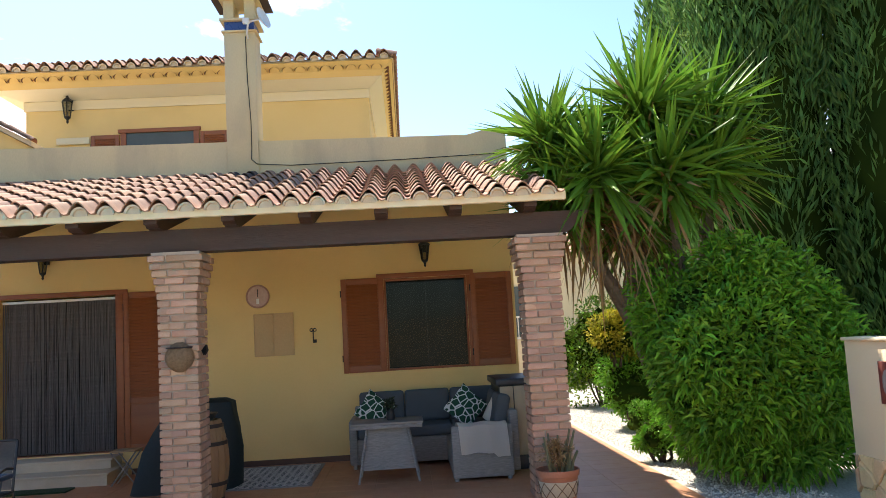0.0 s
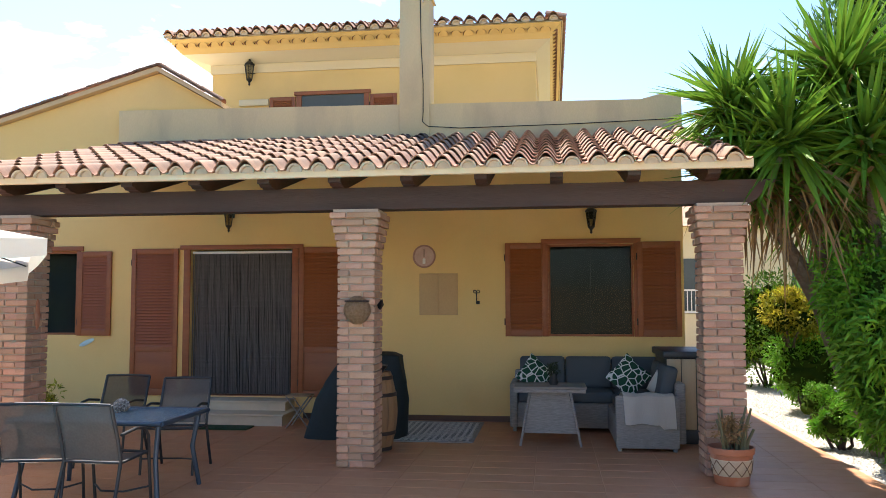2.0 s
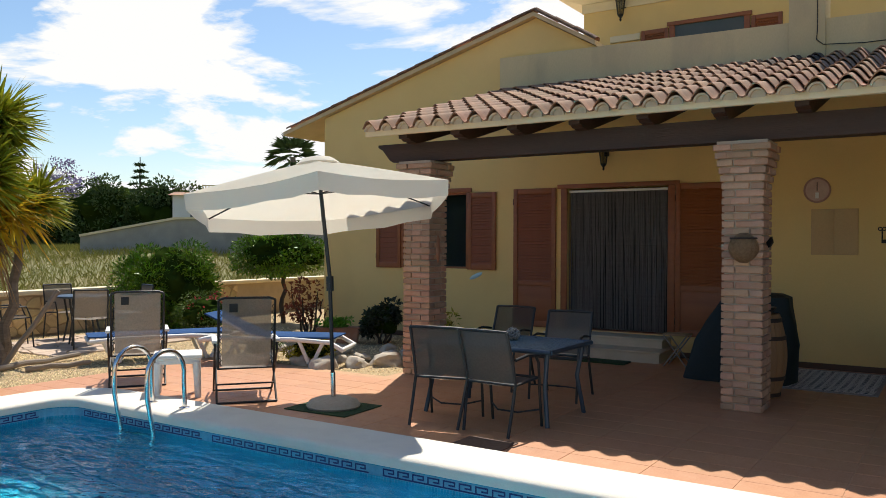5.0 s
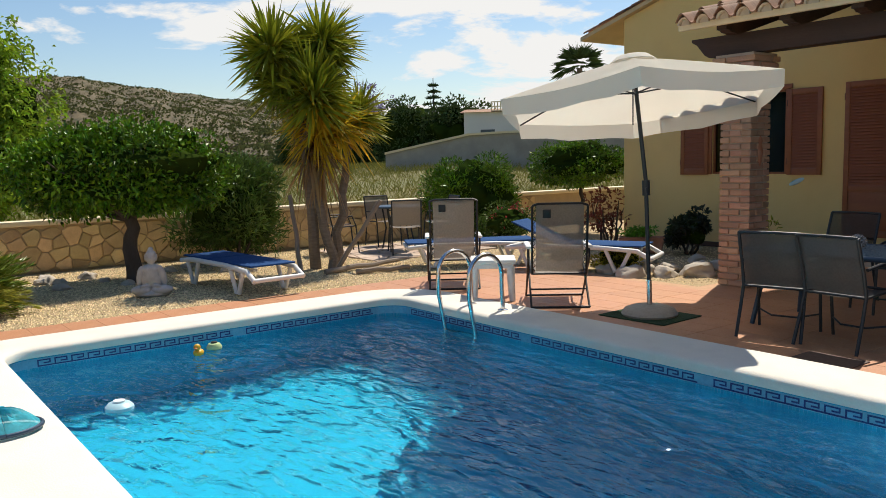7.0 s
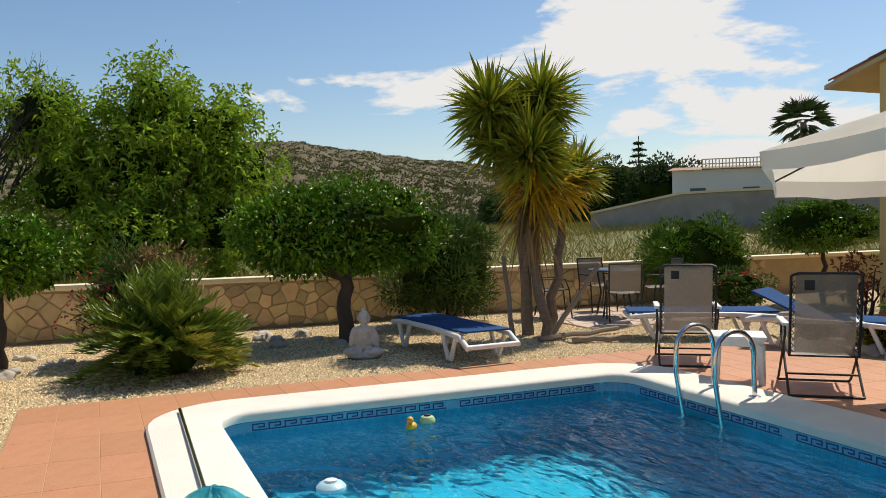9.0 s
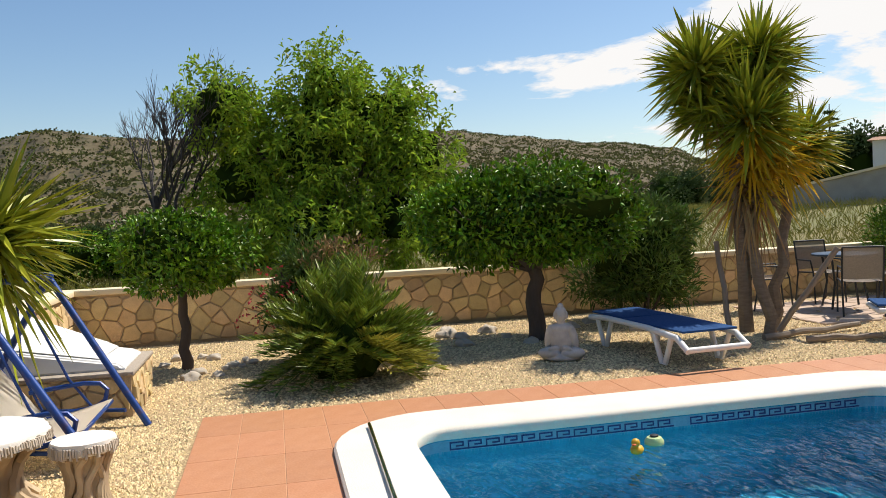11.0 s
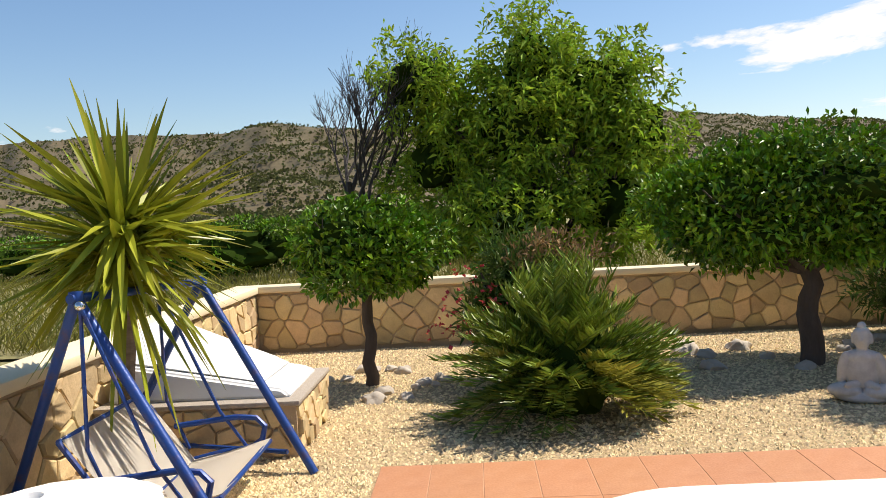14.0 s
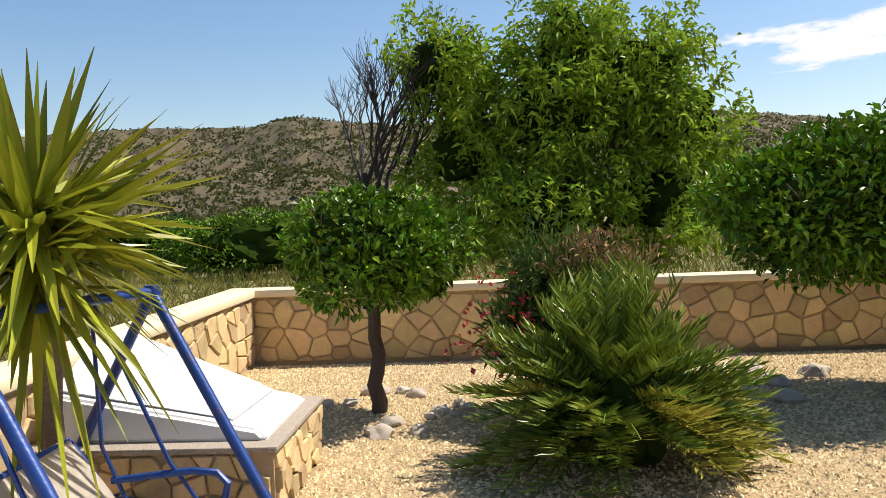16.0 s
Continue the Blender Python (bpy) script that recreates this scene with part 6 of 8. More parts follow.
# far trees and grove
for k, (x, y, rx, ry, rz, z) in enumerate(((-25, -6.2, 1.6, 2.2, 0.92, -0.15), (-26, -3.4, 1.6, 2.0, 0.90, -0.15), (-28, -9.6, 1.8, 2.4, 0.98, -0.2), (-29, -13.5, 2.0, 2.6, 0.8, -0.2), (-27.5, -0.6, 1.6, 2.0, 0.7, -0.15))):
    o = shrub("orange_tree", "low green orange tree in the far grove", (x, y, z), (rx, ry, rz), 7000, 0.14, 0.065, citrus_leaf, 110 + k, "tree")
    tagged(o, group="orange grove")
for k, (x, y, rx, rz, mat) in enumerate(((-48.5, 33, 3.4, 2.9, far_leaf), (-45, 34.5, 2.8, 2.8, far_leaf), (-53, 32, 3.0, 2.0, far_leaf), (-57, 29, 2.4, 1.8, far_leaf))):
    o = shrub("far_tree", "dark leafy tree beyond the field", (x, y, 0.4), (rx, rx, rz), 8000, 0.30, 0.13, mat, 120 + k, "tree")
    tagged(o, group="trees beyond the field")
for k, (az, dist, s) in enumerate(((99, 95, 3.0), (96.5, 98, 2.6), (101.5, 92, 2.4), (112, 80, 2.2), (90, 100, 1.8), (106, 96, 2.0))):
    a = radians(az)
    o = shrub("valley_tree", "grey-green tree on the valley floor", (-math.sin(a) * dist - 4, math.cos(a) * dist, -1.2), (s * 0.7, s * 0.8, s * 0.62), 2600, 0.5, 0.25, far_leaf, 130 + k, "tree")
    tagged(o, group="valley trees")
jac = shrub("jacaranda", "open tree with lilac blossom beyond the field", (-55.0, 34.0, 0.4), (2.2, 2.2, 3.2), 1500, 0.30, 0.13, far_leaf, 140, "tree", lumps=20, lump=0.3, core=0)
foliage("blossom", (0, 0, 5.6), (2.6, 2.6, 1.9), 900, 0.22, 0.14, lilac_petal, jac, 141, 26, 0.18, shell=0.9)
arau = thing("araucaria", "tiered dark conifer on the skyline", "tree", (-52, 38, -0.6))
bm = bmesh.new()
limb(bm, (0, 0, -0.1), (0, 0, 8.4), 0.16, 0.03, 3, 6, 0.06)
part("trunk", bm, bark, arau, smooth=True)
rs = np.random.RandomState(14)
pos, way = [], []
for j in range(11):
    z, r = 3.2 + j * 0.46, 1.7 * (1 - j / 11.5)
    for k in range(8):
        a = k * math.tau / 8 + j + rs.normal() * 0.25
        r = 1.7 * (1 - j / 11.5) * rs.uniform(0.7, 1.15)
        for f in np.linspace(0.1, 1, 12):
            for _ in range(2):
                pos.append((math.cos(a) * r * f, math.sin(a) * r * f, z - 0.12 * f * r))
                way.append((math.cos(a) + rs.normal() * 0.7, math.sin(a) + rs.normal() * 0.7, 0.3 + rs.normal() * 0.3))
leaves("crown", np.array(pos), np.array(way), 0.3, 0.1, far_leaf, arau, rs)


def fan_palm(at, h, seed):
    ob = thing("palm_tree", "tall fan palm behind the house", "palm", at)
    bm = bmesh.new()
    limb(bm, (0, 0, -0.1), (0.1, 0, h), 0.2, 0.15, seed, 7, 0.03)
    part("trunk", bm, yucca_bark, ob, smooth=True)
    rs = np.random.RandomState(seed)
    pos, way = [], []
    for k in range(46):
        az, el = rs.uniform(0, math.tau), rs.uniform(-0.7, 1.3)
        d = np.array([math.cos(az) * math.cos(el), math.sin(az) * math.cos(el), math.sin(el)])
        s = np.array([-math.sin(az), math.cos(az), 0])
        c = np.array([0.1, 0, h]) + d * 0.75
        for f in np.linspace(-1, 1, 16):
            pos.append(c)
            way.append(d + s * f * 1.1 - np.array([0, 0, 0.15 * abs(f)]))
    leaves("crown", np.array(pos), np.array(way), 0.85, 0.06, far_leaf, ob, rs, droop=0.2)
    return ob


fan_palm((-32.9, 34.0, 0.3), 6.1, 7)

# pebbles over the gravel
rs = np.random.RandomState(17)
octa = np.array([(1, 0, 0), (0, 1, 0), (-1, 0, 0), (0, -1, 0), (0, 0, 1)])
tri = np.array([(0, 1, 4), (1, 2, 4), (2, 3, 4), (3, 0, 4)])
def pebbles(name, label, areas, mat):
    """Loose stones, half sunk, over rectangles x0, x1, y0, y1 with a count each."""
    vv, ff, cnt = [], [], 0
    for x0, x1, y0, y1, n in areas:
        c = np.stack([rs.uniform(x0, x1, n), rs.uniform(y0, y1, n), np.full(n, -0.013)], 1)
        s = rs.uniform(0.008, 0.021, (n, 1, 1)) * rs.uniform(0.7, 1.3, (n, 1, 3)) * np.array([1, 1, 0.75])
        ang = rs.uniform(0, math.tau, n)
        rot = np.stack([np.cos(ang), -np.sin(ang), np.sin(ang), np.cos(ang)], 1).reshape(n, 2, 2)
        o = octa[None] * s + rs.normal(size=(n, 5, 3)) * 0.002
        o[:, :, :2] = np.einsum("nij,nkj->nki", rot, o[:, :, :2])
        vv.append((c[:, None] + o).reshape(-1, 3))
        ff.append((np.arange(n)[:, None, None] * 5 + tri[None] + cnt).reshape(-1, 3))
        cnt += n * 5
    tagged(raw(name, np.concatenate(vv).tolist(), np.concatenate(ff).tolist(), mat), label, "gravel", kind="stuff")


pebbles("pebbles", "loose cream pebbles covering the garden beds", [(-13.4, -9.15, -2.5, 7.6, 52000), (-9.1, -7.0, -2.5, -0.65, 12000), (-13.4, -6.3, 7.7, 11.0, 9000)], pebble_mat)
pebbles("path_pebbles", "loose white pebbles on the side path", [(2.72, 3.75, 6.55, 16, 11000)], path_pebble)

# ---- furniture and loose things ----
charcoal = material("charcoal_powder_coat", (0.035, 0.04, 0.045), 0.45, metal=0.4, scale=8, fine=60, bump=0.05)
blue_grey = material("blue_grey_frame", (0.05, 0.085, 0.13), 0.4, metal=0.5, scale=8, fine=60, bump=0.05)
swing_blue = material("blue_painted_steel", (0.012, 0.055, 0.24), 0.4, metal=0.2, other=(0.02, 0.075, 0.28), scale=10, fine=60, bump=0.15, stain=(0.12, 0.06, 0.04), stain_scale=14, stain_amount=0.5)
chrome = material("polished_steel", (0.70, 0.70, 0.70), 0.15, metal=1.0, scale=5, amount=0.1, fine=40, fine_amount=0.03, bump=0.0)
canvas = material("white_canvas", (0.82, 0.77, 0.68), 0.85, other=(0.74, 0.68, 0.59), scale=2, fine=200, fine_amount=0.08, bump=0.15, translucent=0.3)
umb_canvas = material("cream_parasol_canvas", (0.86, 0.83, 0.75), 0.85, other=(0.80, 0.76, 0.67), scale=2, fine=200, fine_amount=0.06, bump=0.2, bump_scale=9, translucent=0.5)
plastic_white = material("white_moulded_plastic", (0.74, 0.74, 0.72), 0.45, other=(0.66, 0.66, 0.63), scale=3, fine=60, fine_amount=0.06, bump=0.05)
blue_pad = material("navy_blue_mesh_pad", (0.025, 0.075, 0.20), 0.9, spec=0.1, other=(0.035, 0.10, 0.25), scale=5, fine=180, fine_amount=0.3, bump=0.3)
wicker = material("grey_wicker", (0.33, 0.32, 0.30), 0.75, other=(0.20, 0.195, 0.19), scale=40, amount=0.8, fine=120, fine_amount=0.3, bump=1.0, bump_scale=90, stretch=(0.35, 0.35, 2.2))
cushion = material("slate_grey_cushion", (0.085, 0.10, 0.11), 0.95, other=(0.11, 0.125, 0.14), scale=4, fine=220, fine_amount=0.2, bump=0.25)
terracotta = material("terracotta_pot", (0.44, 0.17, 0.085), 0.85, other=(0.52, 0.26, 0.16), scale=6, fine=60, bump=0.2, stain=(0.55, 0.42, 0.33), stain_scale=5)
towel_mat = material("cream_towel", (0.86, 0.81, 0.73), 0.95, other=(0.80, 0.74, 0.66), scale=6, fine=160, bump=0.7)
barrel_wood = material("oak_barrel", (0.33, 0.19, 0.085), 0.7, other=(0.24, 0.13, 0.06), scale=4, amount=0.7, fine=50, bump=0.3, stretch=(4, 4, 0.4))
hoop_mat = material("rusty_hoop", (0.07, 0.05, 0.04), 0.7, metal=0.5, scale=12, fine=60, bump=0.2)
cover_mat = material("dark_teal_cover", (0.007, 0.016, 0.018), 0.75, other=(0.012, 0.024, 0.026), scale=4, fine=90, bump=0.6, bump_scale=7)
turf = material("green_turf_mat", (0.02, 0.055, 0.015), 0.95, other=(0.035, 0.075, 0.02), scale=20, fine=200, fine_amount=0.4, bump=1.0)
concrete = material("pebbled_concrete", (0.42, 0.36, 0.29), 0.95, other=(0.33, 0.28, 0.22), scale=30, amount=0.7, fine=90, bump=0.8)
white_concrete = material("white_cast_concrete", (0.80, 0.77, 0.70), 0.85, other=(0.66, 0.62, 0.54), scale=6, fine=60, bump=0.4)
bark_concrete = material("bark_patterned_concrete", (0.62, 0.55, 0.45), 0.9, other=(0.36, 0.29, 0.21), scale=14, amount=0.9, fine=70, bump=0.8, bump_scale=30, stretch=(1, 1, 0.4))
root_concrete = material("root_patterned_concrete", (0.56, 0.44, 0.29), 0.9, other=(0.24, 0.16, 0.09), scale=5, amount=0.8, fine=60, bump=1.0, bump_scale=16, stretch=(1, 1, 0.35))
rock_mat = material("pale_field_rock", (0.52, 0.46, 0.38), 0.95, other=(0.36, 0.31, 0.25), scale=7, amount=0.7, fine=50, bump=0.9, bump_scale=14)
statue_stone = material("grey_cast_stone", (0.56, 0.53, 0.49), 0.9, other=(0.36, 0.33, 0.31), scale=12, amount=0.6, fine=70, bump=0.4)
basket_mat = material("woven_basket", (0.46, 0.30, 0.17), 0.9, other=(0.30, 0.19, 0.10), scale=40, amount=0.9, fine=90, bump=1.0, bump_scale=60)


def sheer(name, colour, open_share):
    """Woven outdoor mesh: threads with light passing between them."""
    m = bpy.data.materials.new(name)
    m.use_nodes = True
    n, l = m.node_tree.nodes, m.node_tree.links
    b = n["Principled BSDF"]
    co, no = n.new("ShaderNodeTexCoord"), n.new("ShaderNodeTexNoise")
    no.inputs["Scale"].default_value = 60
    l.new(co.outputs["Object"], no.inputs["Vector"])
    mx = n.new("ShaderNodeMix")
    mx.data_type = "RGBA"
    mx.inputs[6].default_value, mx.inputs[7].default_value = (*colour, 1), (*[c * 0.6 for c in colour], 1)
    l.new(no.outputs[0], mx.inputs[0])
    l.new(mx.outputs[2], b.inputs["Base Color"])
    b.inputs["Roughness"].default_value = 0.8
    t, ms = n.new("ShaderNodeBsdfTransparent"), n.new("ShaderNodeMixShader")
    ms.inputs[0].default_value = open_share
    l.new(b.outputs[0], ms.inputs[1])
    l.new(t.outputs[0], ms.inputs[2])
    l.new(ms.outputs[0], n["Material Output"].inputs[0])
    return m


chair_mesh = sheer("dark_grey_mesh", (0.13, 0.12, 0.11), 0.22)
recliner_mesh = sheer("beige_mesh", (0.40, 0.35, 0.30), 0.15)
table_glass = sheer("frosted_blue_glass", (0.20, 0.28, 0.32), 0.45)


def sheet_into(bm, rows):
    """A smooth sheet through rows of points."""
    g = [[bm.verts.new(p) for p in r] for r in rows]
    for a, b in zip(g, g[1:]):
        for k in range(len(a) - 1):
            bm.faces.new((a[k], a[k + 1], b[k + 1], b[k]))


def sheeted(name, rows, mat, parent, thick=0.004, label=""):
    bm = bmesh.new()
    sheet_into(bm, rows)
    bmesh.ops.solidify(bm, geom=list(bm.faces), thickness=thick)
    return part(name, bm, mat, parent, label, smooth=True)


# dining set (chair faces +y)
def dining_chair(at, turn):
    ob = thing("dining_chair", "dark metal patio armchair with a grey mesh seat and back", "chair", at, turn, "chairs round the glass table")
    for s in (-1, 1):
        x = s * 0.25
        tubed("rear_leg", [(x, -0.30, 0), (x * 0.98, -0.22, 0.24), (x * 0.96, -0.17, 0.42), (x * 0.96, -0.21, 0.58), (x * 0.95, -0.31, 0.86)], 0.014, charcoal, ob)
        tubed("front_leg", [(x, 0.26, 0), (x, 0.22, 0.30), (x, 0.20, 0.56), (x, 0.14, 0.63), (x, 0.02, 0.645), (x * 0.97, -0.17, 0.62)], 0.013, charcoal, ob)
        tubed("side_rail", [(x * 0.97, -0.17, 0.41), (x * 0.97, 0.21, 0.43)], 0.011, charcoal, ob)
    tubed("crossbar", [(-0.24, -0.17, 0.41), (0.24, -0.17, 0.41)], 0.011, charcoal, ob)
    tubed("crossbar", [(-0.24, 0.21, 0.43), (0.24, 0.21, 0.43)], 0.011, charcoal, ob)
    tubed("top_rail", [(-0.2375, -0.31, 0.86), (0, -0.325, 0.865), (0.2375, -0.31, 0.86)], 0.013, charcoal, ob)
    tubed("stretcher", [(-0.245, 0.24, 0.15), (-0.1, 0.1, 0.13), (0.1, 0.1, 0.13), (0.245, 0.24, 0.15)], 0.008, charcoal, ob)
    sheeted("backrest", [[(-0.225 + 0.09 * k, y - 0.015 * math.sin(math.pi * k / 5), z) for k in range(6)] for y, z in ((-0.175, 0.43), (-0.20, 0.56), (-0.255, 0.71), (-0.305, 0.85))], chair_mesh, ob)
    sheeted("seat", [[(-0.23 + 0.092 * k, y, z - 0.02 * math.sin(math.pi * k / 5)) for k in range(6)] for y, z in ((-0.165, 0.412), (0.02, 0.405), (0.21, 0.432))], chair_mesh, ob)
    return ob


chair = dining_chair((-4.30, 6.02, 0), 13)
copy_thing(chair, pose(-3.76, 6.03, 0, 0, 0, -3))
copy_thing(chair, pose(-4.71, 7.78, 0, 0, 0, 180))
copy_thing(chair, pose(-3.92, 7.58, 0, 0, 0, 186))
table = thing("dining_table", "glass-topped patio table with a blue-grey metal frame", "table", (-4.05, 6.62, 0), 0)
hw, hd = 0.68, 0.44
boxed("tabletop", (-hw + 0.02, hw - 0.02, -hd + 0.02, hd - 0.02, 0.662, 0.670), table_glass, table)
for a, b in (((-hw, -hd), (hw, -hd)), ((hw, -hd), (hw, hd)), ((hw, hd), (-hw, hd)), ((-hw, hd), (-hw, -hd))):
    tubed("rim", [(*a, 0.656), (*b, 0.656)], 0.021, blue_grey, table, 10)
for sx in (-1, 1):
    for sy_ in (-1, 1):
        tubed("leg", [(sx * (hw - 0.06), sy_ * (hd - 0.06), 0.64), (sx * (hw - 0.10), sy_ * (hd - 0.10), 0.35), (sx * (hw - 0.05), sy_ * (hd - 0.05), 0)], 0.021, blue_grey, table, 10)
pine_mat = material("dark_speckled_ornament", (0.10, 0.08, 0.07), 0.6, other=(0.55, 0.52, 0.48), scale=60, amount=0.9, fine=90, bump=0.5)
bm = bmesh.new()
for k in range(70):
    z, a = k / 70, k * 2.4
    r = 0.062 * math.sin(math.pi * (0.12 + 0.86 * z)) ** 0.7
    bmesh.ops.create_icosphere(bm, subdivisions=1, radius=0.014, matrix=Matrix.Translation((r * math.cos(a), r * math.sin(a), 0.012 + 0.10 * z)))
cone = tagged(part("pine_cone", bm, pine_mat), "dark speckled pine cone ornament on the glass table", "ornament")
cone.location = (-4.02, 6.72, 0.670)


# reclining chairs seen from behind (chair faces +y)
def recliner(at, turn):
    ob = thing("reclining_chair", "folding reclining chair with beige mesh and a black tube frame", "recliner", at, turn, "poolside recliners")
    W = 0.27
    for s in (-1, 1):
        x = s * W
        tubed("back_rail", [(x, -0.23, 0.33), (x, -0.30, 0.62), (x, -0.38, 1.02)], 0.012, black_iron, ob)
        tubed("seat_rail", [(x, -0.23, 0.33), (x, 0.25, 0.42), (x * 0.98, 0.52, 0.30)], 0.011, black_iron, ob)
        tubed("cross_leg", [(x * 1.06, -0.36, 0.012), (x * 1.06, -0.30, 0.05), (x * 1.06, 0.22, 0.46), (x * 1.06, 0.20, 0.56)], 0.011, black_iron, ob)
        tubed("cross_leg", [(x * 1.12, 0.38, 0.012), (x * 1.12, 0.30, 0.05), (x * 1.12, -0.22, 0.50), (x * 1.12, -0.20, 0.58)], 0.011, black_iron, ob)
        bm = bmesh.new()
        box_into(bm, x * 1.12 - 0.03, x * 1.12 + 0.03, -0.27, 0.22, 0.585, 0.615, 0.012)
        part("armrest", bm, plastic_white, ob, "white plastic armrest", True)
        lace = [(x * 0.93 + 0.012 * (-1) ** k, -0.235 - 0.145 * k / 22, 0.36 + 0.62 * k / 22) for k in range(23)]
        tubed("lacing", lace, 0.0045, black_iron, ob, 5, "black elastic lacing")
    tubed("top_rail", [(-W, -0.38, 1.02), (-W * 0.8, -0.385, 1.04), (W * 0.8, -0.385, 1.04), (W, -0.38, 1.02)], 0.012, black_iron, ob)
    tubed("foot_bar", [(-W * 1.06, -0.36, 0.012), (W * 1.06, -0.36, 0.012)], 0.011, black_iron, ob)
    tubed("foot_bar", [(-W * 1.12, 0.38, 0.012), (W * 1.12, 0.38, 0.012)], 0.011, black_iron, ob)
    tubed("crossbar", [(-W, -0.23, 0.33), (W, -0.23, 0.33)], 0.010, black_iron, ob)
    tubed("crossbar", [(-W * 1.06, -0.15, 0.16), (W * 1.06, -0.15, 0.16)], 0.009, black_iron, ob)
    sheeted("backrest", [[(-0.235 + 0.094 * k, y - 0.02 * math.sin(math.pi * k / 5), z) for k in range(6)] for y, z in ((-0.235, 0.36), (-0.285, 0.58), (-0.33, 0.80), (-0.382, 1.03))], recliner_mesh, ob)
    sheeted("seat", [[(-0.235 + 0.094 * k, y, z - 0.02 * math.sin(math.pi * k / 5)) for k in range(6)] for y, z in ((-0.21, 0.34), (0.05, 0.36), (0.25, 0.41), (0.50, 0.30))], recliner_mesh, ob)
    boxed("emblem", (-0.17, -0.09, -0.392, -0.384, 0.90, 0.985), black_iron, ob, 0.003, "small dark label patch")
    return ob


rc = recliner((-8.28, 5.72, 0), 54)
copy_thing(rc, pose(-6.62, 5.78, 0, 0, 0, 50))

# low white side table
st = thing("side_table", "low white plastic side table between the recliners", "table", (-7.25, 5.45, 0), 50)
boxed("tabletop", (-0.24, 0.24, -0.22, 0.22, 0.40, 0.44), plastic_white, st, 0.012)
boxed("apron", (-0.21, 0.21, -0.19, 0.19, 0.345, 0.399), plastic_white, st, 0.005)
for sx in (-1, 1):
    for sy_ in (-1, 1):
        bm = bmesh.new()
        cyl_into(bm, (sx * 0.20, sy_ * 0.18, 0), (sx * 0.185, sy_ * 0.165, 0.36), 0.032, 0.042, 10)
        part("leg", bm, plastic_white, st, smooth=True)


# sun loungers (head at -y end)
def lounger(at, turn, back=0.0, label="white plastic sun lounger with a navy blue mesh bed"):
    ob = thing("sun_lounger", label, "lounger", at, turn, "white sun loungers")
    for s in (-1, 1):
        x = s * 0.31
        tubed("side_rail", [(x, -0.95, 0.30), (x, -0.6, 0.33), (x, 0.3, 0.33), (x, 0.80, 0.30), (x, 0.98, 0.20)], 0.03, plastic_white, ob, 10)
        for y in (-0.62, 0.55):
            bm = bmesh.new()
            tube_into(bm, [(x, y - 0.16, 0.32), (x * 0.98, y - 0.03, 0.03), (x * 0.98, y + 0.03, 0.03), (x, y + 0.17, 0.32)], 0.026, 8)
            part("leg", bm, plastic_white, ob, smooth=True)
    for y in (-0.95, 0.97):
        tubed("end_rail", [(-0.31, y, 0.30 if y < 0 else 0.21), (0.31, y, 0.30 if y < 0 else 0.21)], 0.028, plastic_white, ob, 10)
    boxed("bed", (-0.285, 0.285, -0.25, 0.86, 0.345, 0.366), blue_pad, ob, 0.006)
    bm = bmesh.new()
    box_into(bm, -0.285, 0.285, -0.70, 0.0, -0.010, 0.011)
    bmesh.ops.bevel(bm, geom=list(bm.edges), offset=0.006, segments=2, affect="EDGES")
    bmesh.ops.transform(bm, matrix=Matrix.Translation((0, -0.262, 0.357)) @ Matrix.Rotation(radians(-back), 4, "X"), verts=list(bm.verts))
    part("backrest", bm, blue_pad, ob)
    return ob


lounger((-10.06, 3.78, -0.01), -86)
lounger((-9.6, 7.1, -0.01), -30)
lounger((-8.1, 7.75, 0), -65, 24, "white sun lounger with its navy blue back raised")

# parasol
UM = Vector((-5.5, 5.86, 0))
par = thing("parasol", "open cream parasol on a dark pole", "parasol", UM)
bm = bmesh.new()
tilt = Matrix.Translation((-0.14, -0.05, 2.11)) @ Vector((0, 0, 1)).rotation_difference(Vector((-0.135, 0.050, 1))).to_matrix().to_4x4()
RIM, PEAK, LOW = 1.33, 0.27, -0.12
tips = [radians(-49 + 60 * k) for k in range(6)]
rows_ = []
for f in (0.04, 0.25, 0.5, 0.75, 1.0):
    row = []
    for k in range(6):
        a, b = tips[k], tips[k] + radians(60)
        pa = Vector((math.cos(a), math.sin(a), 0)) * RIM * f
        pb = Vector((math.cos(b), math.sin(b), 0)) * RIM * f
        for g in range(5):
            u = g / 5
            sag = 0.06 * math.sin(math.pi * u) * f
            p = pa.lerp(pb, u)
            p *= 1 - 0.04 * math.sin(math.pi * u) * f
            row.append(p + Vector((0, 0, PEAK + (LOW - PEAK) * f ** 1.08 - sag * 0.4)))
    rows_.append(row)
skirt = [p + Vector((0, 0, -0.15 - 0.012 * math.sin(k * 2.2))) - Vector((p.x, p.y, 0)).normalized() * 0.015 for k, p in enumerate(rows_[-1])]
ring_into(bm, [[tuple(tilt @ p) for p in r] for r in rows_] )
bmesh.ops.solidify(bm, geom=list(bm.faces), thickness=0.002)
canopy = part("canopy", bm, umb_canvas, par, smooth=True)
bm = bmesh.new()
ring_into(bm, [[tuple(tilt @ p) for p in rows_[-1]], [tuple(tilt @ p) for p in skirt]])
part("valance", bm, umb_canvas, canopy, smooth=True)
bm = bmesh.new()
lathe_into(bm, [(0.22, PEAK - 0.045), (0.15, PEAK + 0.01), (0.05, PEAK + 0.03), (0.01, PEAK + 0.035)], 12)
bmesh.ops.transform(bm, matrix=tilt, verts=bm.verts)
part("vent", bm, umb_canvas, canopy, smooth=True)
hub = tilt @ Vector((0, 0, PEAK - 0.05))
